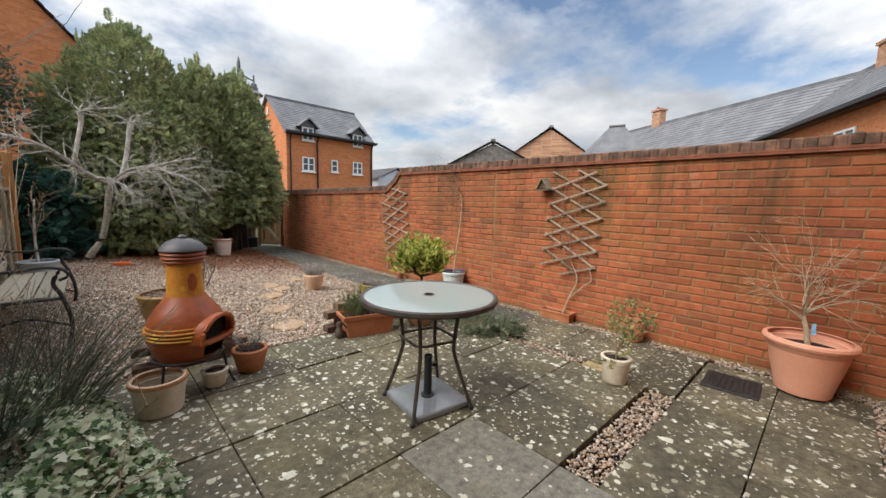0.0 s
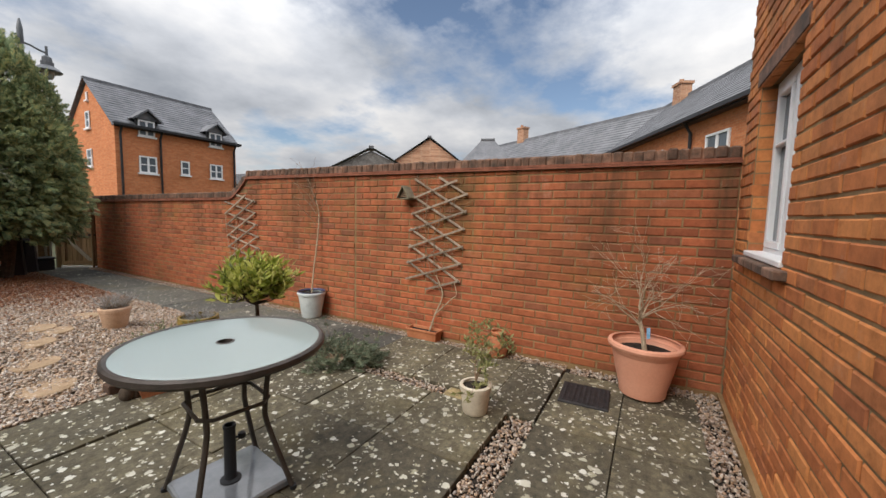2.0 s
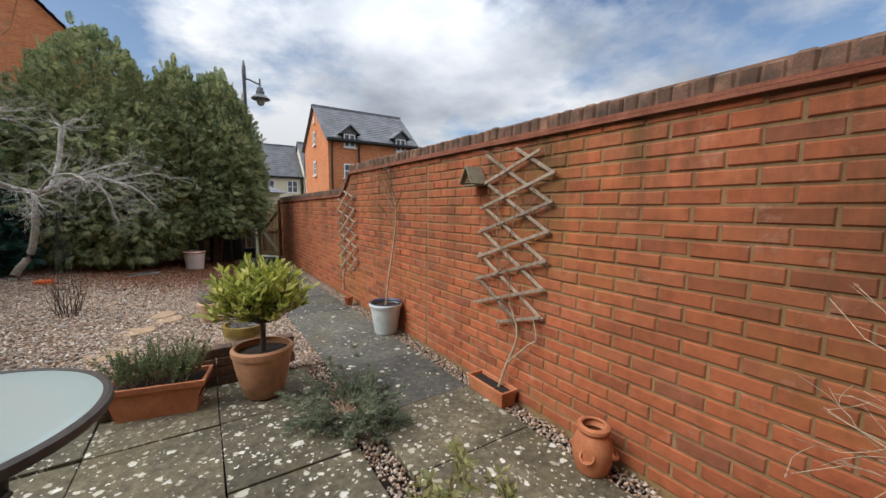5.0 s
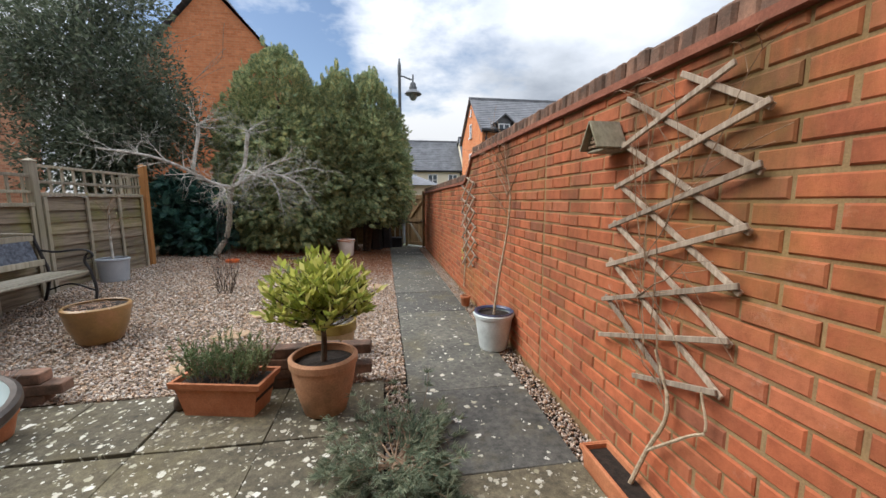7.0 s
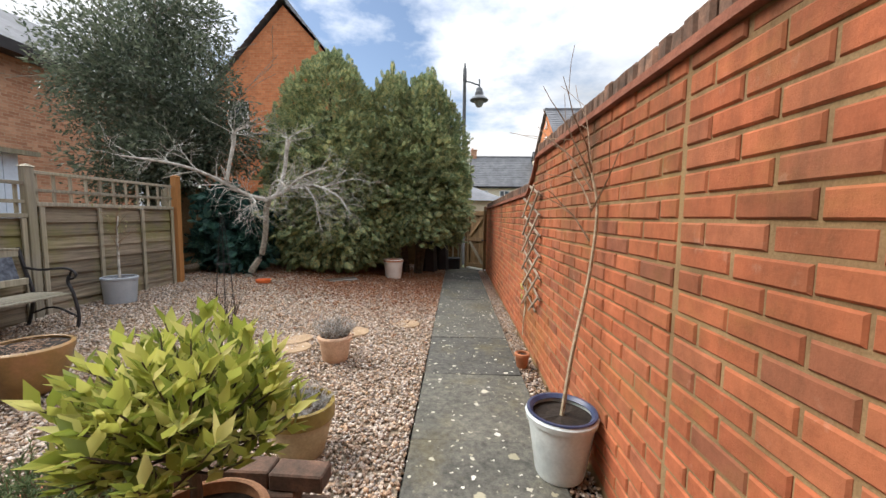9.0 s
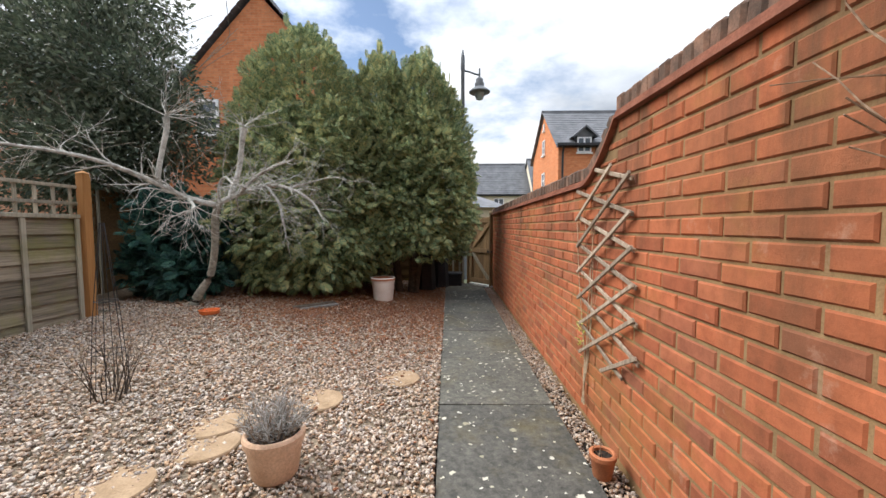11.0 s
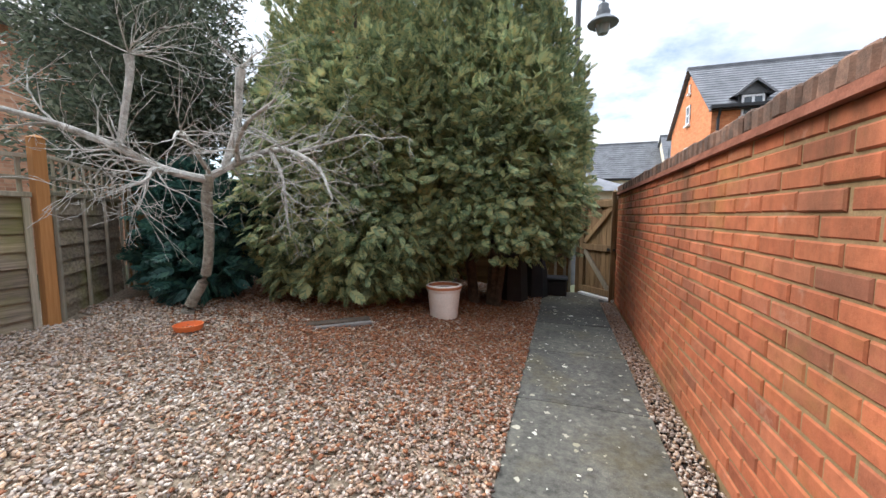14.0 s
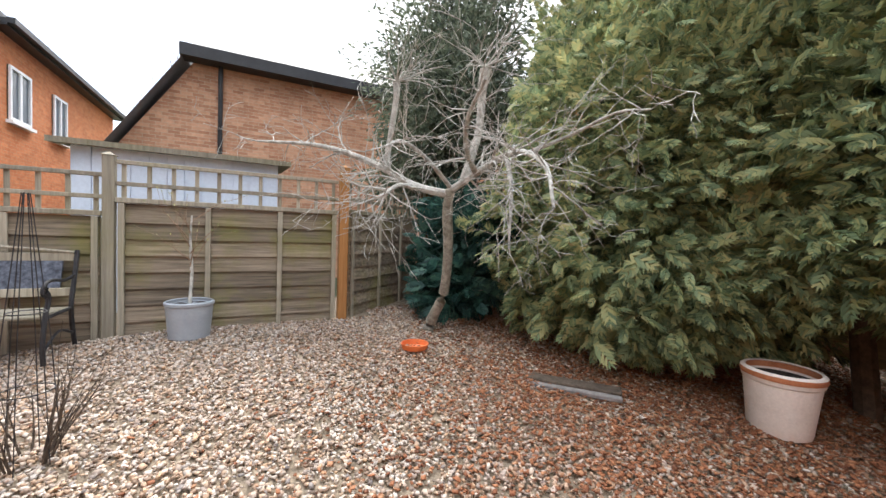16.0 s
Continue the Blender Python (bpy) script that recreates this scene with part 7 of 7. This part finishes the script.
def border():
    """Ivy, grey-green broom and a bare shrub beside the patio."""
    rr = random.Random(9)
    iv = thing("ivy", (0, 0, 0), "mound of cream and green variegated ivy by the patio", "ivy")
    n = 15000
    X, Y = RNG.uniform(-0.55, 0.42, n), RNG.uniform(0.75, 3.05, n)
    edge = 0.34 + 0.05 * np.sin(Y * 7) - np.maximum(0, Y - 2.55) * 0.5
    top = 0.42 * np.clip((edge - X) / 0.35, 0, 1) ** 0.55 * (0.8 + 0.25 * np.sin(X * 11) * np.cos(Y * 6))
    ok = X < edge
    P = np.stack([X, Y, np.maximum(top * RNG.uniform(0.72, 1.04, n), 0.012)], 1)[ok]
    D = np.stack([0.5 + RNG.normal(0, .6, len(P)), -0.35 + RNG.normal(0, .6, len(P)), RNG.normal(-0.25, .35, len(P))], 1)
    V, F = scatter(IVY, P, D, RNG.uniform(0.022, 0.046, len(P)), RNG.normal(0, .5, len(P)))
    part("foliage", bulk("foliage", V, F, IVYLEAF), IVYLEAF, iv, "lobed leaves edged with cream")
    st = Mesh()
    for i in range(70):
        y = rr.uniform(0.8, 2.8)
        x = rr.uniform(-0.5, 0.25)
        st.tube([(x, y, -0.01), (x + rr.gauss(0, .08), y + rr.gauss(0, .08), 0.2), (x + rr.gauss(0.05, .1), y + rr.gauss(0, .1), 0.33)], [0.005, 0.004, 0.002], 4)
    part("stem_work", st, TWIG, iv)
    for (x, y, n, h) in ((-0.04, 2.86, 130, 0.74), (-0.22, 2.5, 130, 0.84), (-0.45, 2.15, 90, 0.7)):
        b = thing("broom_shrub", (x, y, 0.0), "grey-green broom with thin upright stems", "shrub", "broom shrubs")
        st = Mesh()
        P, D = [], []
        for i in range(n):
            a, q = rr.uniform(0, 6.28), rr.random() ** 0.6
            d = Vector((math.cos(a) * q * 0.7 + 0.15, math.sin(a) * q * 0.7, 1)).normalized()
            l = h * rr.uniform(0.65, 1.1)
            p0 = Vector((math.cos(a) * 0.08 * q, math.sin(a) * 0.08 * q, 0))
            pts = [p0, p0 + d * l * 0.5, p0 + d * l + Vector((math.cos(a) * 0.08, math.sin(a) * 0.08, -0.03))]
            st.tube(pts, [0.003, 0.0022, 0.001], 4)
            for k in range(14):
                f = rr.uniform(0.3, 1)
                P.append(tuple(p0 + d * l * f))
                D.append((d.x + rr.gauss(0, .5), d.y + rr.gauss(0, .5), d.z))
        part("stem_work", st, BROOM, b)
        leaves_part(b, P, D, RNG.uniform(0.02, 0.045, len(P)), BROOM, NEEDLE, "foliage", "thin grey-green leaves")
    s = thing("bare_shrub", (-0.36, 2.62, 0.0), "tall bare shrub of tangled pale brown stems", "shrub")
    out, tips = [], []
    for i in range(26):
        a = rr.uniform(0, 6.28)
        branching((math.cos(a) * 0.06, math.sin(a) * 0.06, 0), (math.cos(a) * 0.16 - 0.10, math.sin(a) * 0.16, 1), rr.uniform(1.1, 1.75), 0.006, 2, rr, 0.14, 0.0, 4.5, 0.45, out, tips)
    out = [q for q in out if max(p.x for p in q[0]) < 0.34]
    tips = [q for q in tips if q[0].x < 0.34]
    part("stem_work", limbs(out, 4), PALETWIG, s, "pale brown arching stems")
    leaves_part(s, [tuple(p) for p, d in tips], [tuple(d) for p, d in tips], RNG.uniform(.015, .03, len(tips)), DRYLEAF, LEAF, "buds", "dry buds and leaf scraps")


def small_things():
    rnd = random.Random(31)
    brick_stack("brick_edging", 0.32, 1.00, 3.45, 3, "low edging of old red bricks beside the gravel")
    brick_stack("brick_edging", 1.78, 2.92, 3.44, 4, "low edging of old red bricks behind the pots")
    for k, (x, y, r) in enumerate(((2.87, 6.33, 0.17), (2.38, 5.86, 0.175), (1.92, 5.5, 0.17), (1.60, 3.86, 0.17), (1.66, 4.42, 0.165), (1.78, 4.98, 0.165), (2.0, 5.3, 0.16))):
        d = thing("stepping_stone", (x, y, bed_z(x, y) - 0.019), "round sandy stepping stone sunk in the gravel", "stepping stone", "stepping stones", rnd.uniform(0, 90))
        part("disc", Mesh().lathe([(r, 0), (r * 1.01, 0.02), (r * 0.97, 0.028), (0, 0.03)], 18, squash=0.93), DISC, d, smooth=True)
    j = thing("juniper", (3.10, 2.55, -0.03), "low spreading grey-green juniper between the slabs", "shrub")
    out, P, D = [], [], []
    for i in range(46):
        a = rnd.uniform(0, 6.28)
        l = rnd.uniform(0.15, 0.32) * (1.0 if abs(math.sin(a)) > .4 else 0.85)
        branching((0, 0, 0.02), (math.cos(a), math.sin(a), rnd.uniform(0.12, 0.5)), l, 0.006, 1, rnd, 0.14, 0.03, 5, 0.5, out)
    for pts, rad in out:
        for p in pts[2:]:
            for k in range(22):
                P.append((p.x + rnd.gauss(0, .008), p.y + rnd.gauss(0, .008), max(p.z, 0.04)))
                o = Vector((p.x, p.y, 0.1)).normalized()
                D.append((o.x + rnd.gauss(0, .6), o.y + rnd.gauss(0, .6), 0.35 + rnd.gauss(0, .4)))
    part("stem_work", limbs([([Vector((p.x, p.y, max(p.z, 0.035))) for p in pts], r) for pts, r in out], 4), TWIG, j)
    leaves_part(j, P, D, RNG.uniform(0.03, 0.06, len(P)), JUNIPER, (NEEDLE[0] * np.array([1, 1.4, 1.4]), NEEDLE[1]), "foliage", "feathery grey-green needles")
    o = thing("plant_support", (1.16, 5.66, bed_z(1.16, 5.66)), "slender wire obelisk round dead stems", "plant support")
    for k in range(6):
        a = k * 1.047
        part("wire", Mesh().tube([(0.10 * math.cos(a), 0.10 * math.sin(a), 0), (0.07 * math.cos(a), 0.07 * math.sin(a), 0.5), (0.012 * math.cos(a), 0.012 * math.sin(a), 1.1)], 0.002, 5), IRON, o)
    for z, r in ((0.3, 0.083), (0.62, 0.058)):
        part("hoop", Mesh().tube([(r * math.cos(6.283 * i / 16), r * math.sin(6.283 * i / 16), z) for i in range(16)], 0.0025, 5, True), IRON, o)
    bare_bush(o, 0, rnd, 20, 0.34, 0.005, DARKBARK, 1, 0.3, "dead_plant", "dark dead stems", 3, 0.4, None, 0.07)
    f = thing("figurine", (1.83, 3.24, 0), "small dark stone animal figurine on the paving", "figurine")
    part("body", Mesh().lathe([(0.035, 0), (0.045, 0.02), (0.042, 0.06), (0.028, 0.09), (0.024, 0.10), (0.03, 0.12), (0.024, 0.145), (0, 0.155)], 14).lathe([(0.02, 0), (0.024, 0.02), (0.012, 0.05), (0, 0.055)], 10, (0.04, -0.02, 0)).lathe([(0.008, 0.145), (0.008, 0.17), (0, 0.19)], 8, (0.012, 0, 0)), DARKBARK, f, smooth=True)
    p = thing("timber_sleeper", (1.43, 8.42, bed_z(1.43, 8.42) + 0.005), "short dark timber lying on the gravel", "timber", rz=40)
    part("beam", Mesh().chamfer_box(-0.30, 0.30, -0.06, 0.06, -0.01, 0.035, 0.006), DARKBARK, p)
    part("edge_stone", Mesh().chamfer_box(-0.30, 0.30, -0.115, -0.064, -0.01, 0.022, 0.006), STONEGREY, p, "pale stone strip")
    for x, y, r, h in ((2.77, 10.62, 0.26, 0.66), (3.06, 11.0, 0.22, 0.62)):
        b = thing("compost_bin", (x, y, bed_z(x, y)), "black plastic compost bin under the conifer", "bin", "compost bins")
        part("body", Mesh().lathe([(r * 1.0, 0), (r * 0.98, 0.03), (r * 0.86, h * 0.9), (r * 0.88, h * 0.92), (r * 0.88, h)], 8), BLACKPLASTIC, b)
        part("lid", Mesh().lathe([(r * 0.92, h), (r * 0.93, h + 0.025), (r * 0.5, h + 0.06), (0, h + 0.065)], 8), BLACKPLASTIC, b, "shallow black lid")
    t = thing("storage_tub", (3.38, 11.24, -0.05), "low black plastic tub with a lid beside the gate", "tub")
    part("body", Mesh().chamfer_box(-0.16, 0.16, -0.14, 0.14, 0, 0.27, 0.02), BLACKPLASTIC, t)
    part("lid", Mesh().chamfer_box(-0.175, 0.175, -0.155, 0.155, 0.27, 0.31, 0.012), BLACKPLASTIC, t, "flat black lid")


# ---------- build ----------
ground()
neighbours()
street_lamp((3.61, 12.55), 5.50, "grey street lamp with a bell lantern")
street_lamp((18.5, 20.5), 4.3, "grey street lamp far beyond the wall", 180)
street_lamp((11.2, 39.0), 6.6, "grey street lamp before the terrace")
bare_tree((-21.5, 4.2, -0.07), 10.5, "leafless grey tree beyond the roofs", 12)
fences()
conifer((0.88, 9.85, 0.15), 0.05, [(-0.05, 0, 4.3, 1.36), (0.55, 0.1, 3.4, 1.05), (-0.55, 0.05, 3.3, 0.95), (0.9, -0.2, 1.7, 0.8)], 1900, "large dense conifer with golden-green sprays", 3)
conifer((2.52, 10.05, 0.05), 0.2, [(-0.42, 0, 4.05, 0.95), (0.27, 0, 4.05, 0.98), (0.45, 0.0, 3.2, 0.78)], 2000, "dense twin-topped conifer with golden-green sprays", 8)
broadleaf("holly_tree", (-2.7, 9.4, 0.1), [(0, 0, 3.7, 1.35, 1.7), (1.1, -0.2, 3.2, 0.95, 1.2), (-0.9, 0.2, 3.9, 1.1, 1.4), (0.5, 0.3, 5.0, 1.0, 1.1), (0.9, -0.6, 2.2, 0.8, 0.7), (0.2, -0.3, 2.0, 1.0, 0.9), (1.5, -0.1, 2.6, 0.85, 0.9)], 46000, 0.105, HOLLYLEAF, "large dark evergreen holly tree behind the fence",
          [(0, 0, -0.1, 0.11), (0.05, 0, 1.2, 0.10), (-0.05, 0.05, 2.6, 0.08), (0.05, 0, 4.2, 0.05)], 5)
broadleaf("mahonia_shrub", (-0.62, 8.65, 0.22), [(0.05, 0, 0.8, 0.5, 0.42), (0.3, -0.2, 0.38, 0.5, 0.34), (-0.15, 0.05, 1.2, 0.42, 0.34), (0.4, 0.05, 1.0, 0.4, 0.34), (-0.2, -0.1, 0.45, 0.4, 0.35)], 2400, 0.17, MAHONIA, "blue-green evergreen shrub in the corner",
          [(0, 0, -0.05, 0.03), (0.05, 0, 0.4, 0.025), (0, 0.02, 0.8, 0.02), (0, 0, 1.1, 0.012)], 6, FROND)
fruit_tree()
border()
pots()
chiminea()
table()
bench()
wall_things()
small_things()
path_gravel()
paving()
house_wall()
garden_wall()
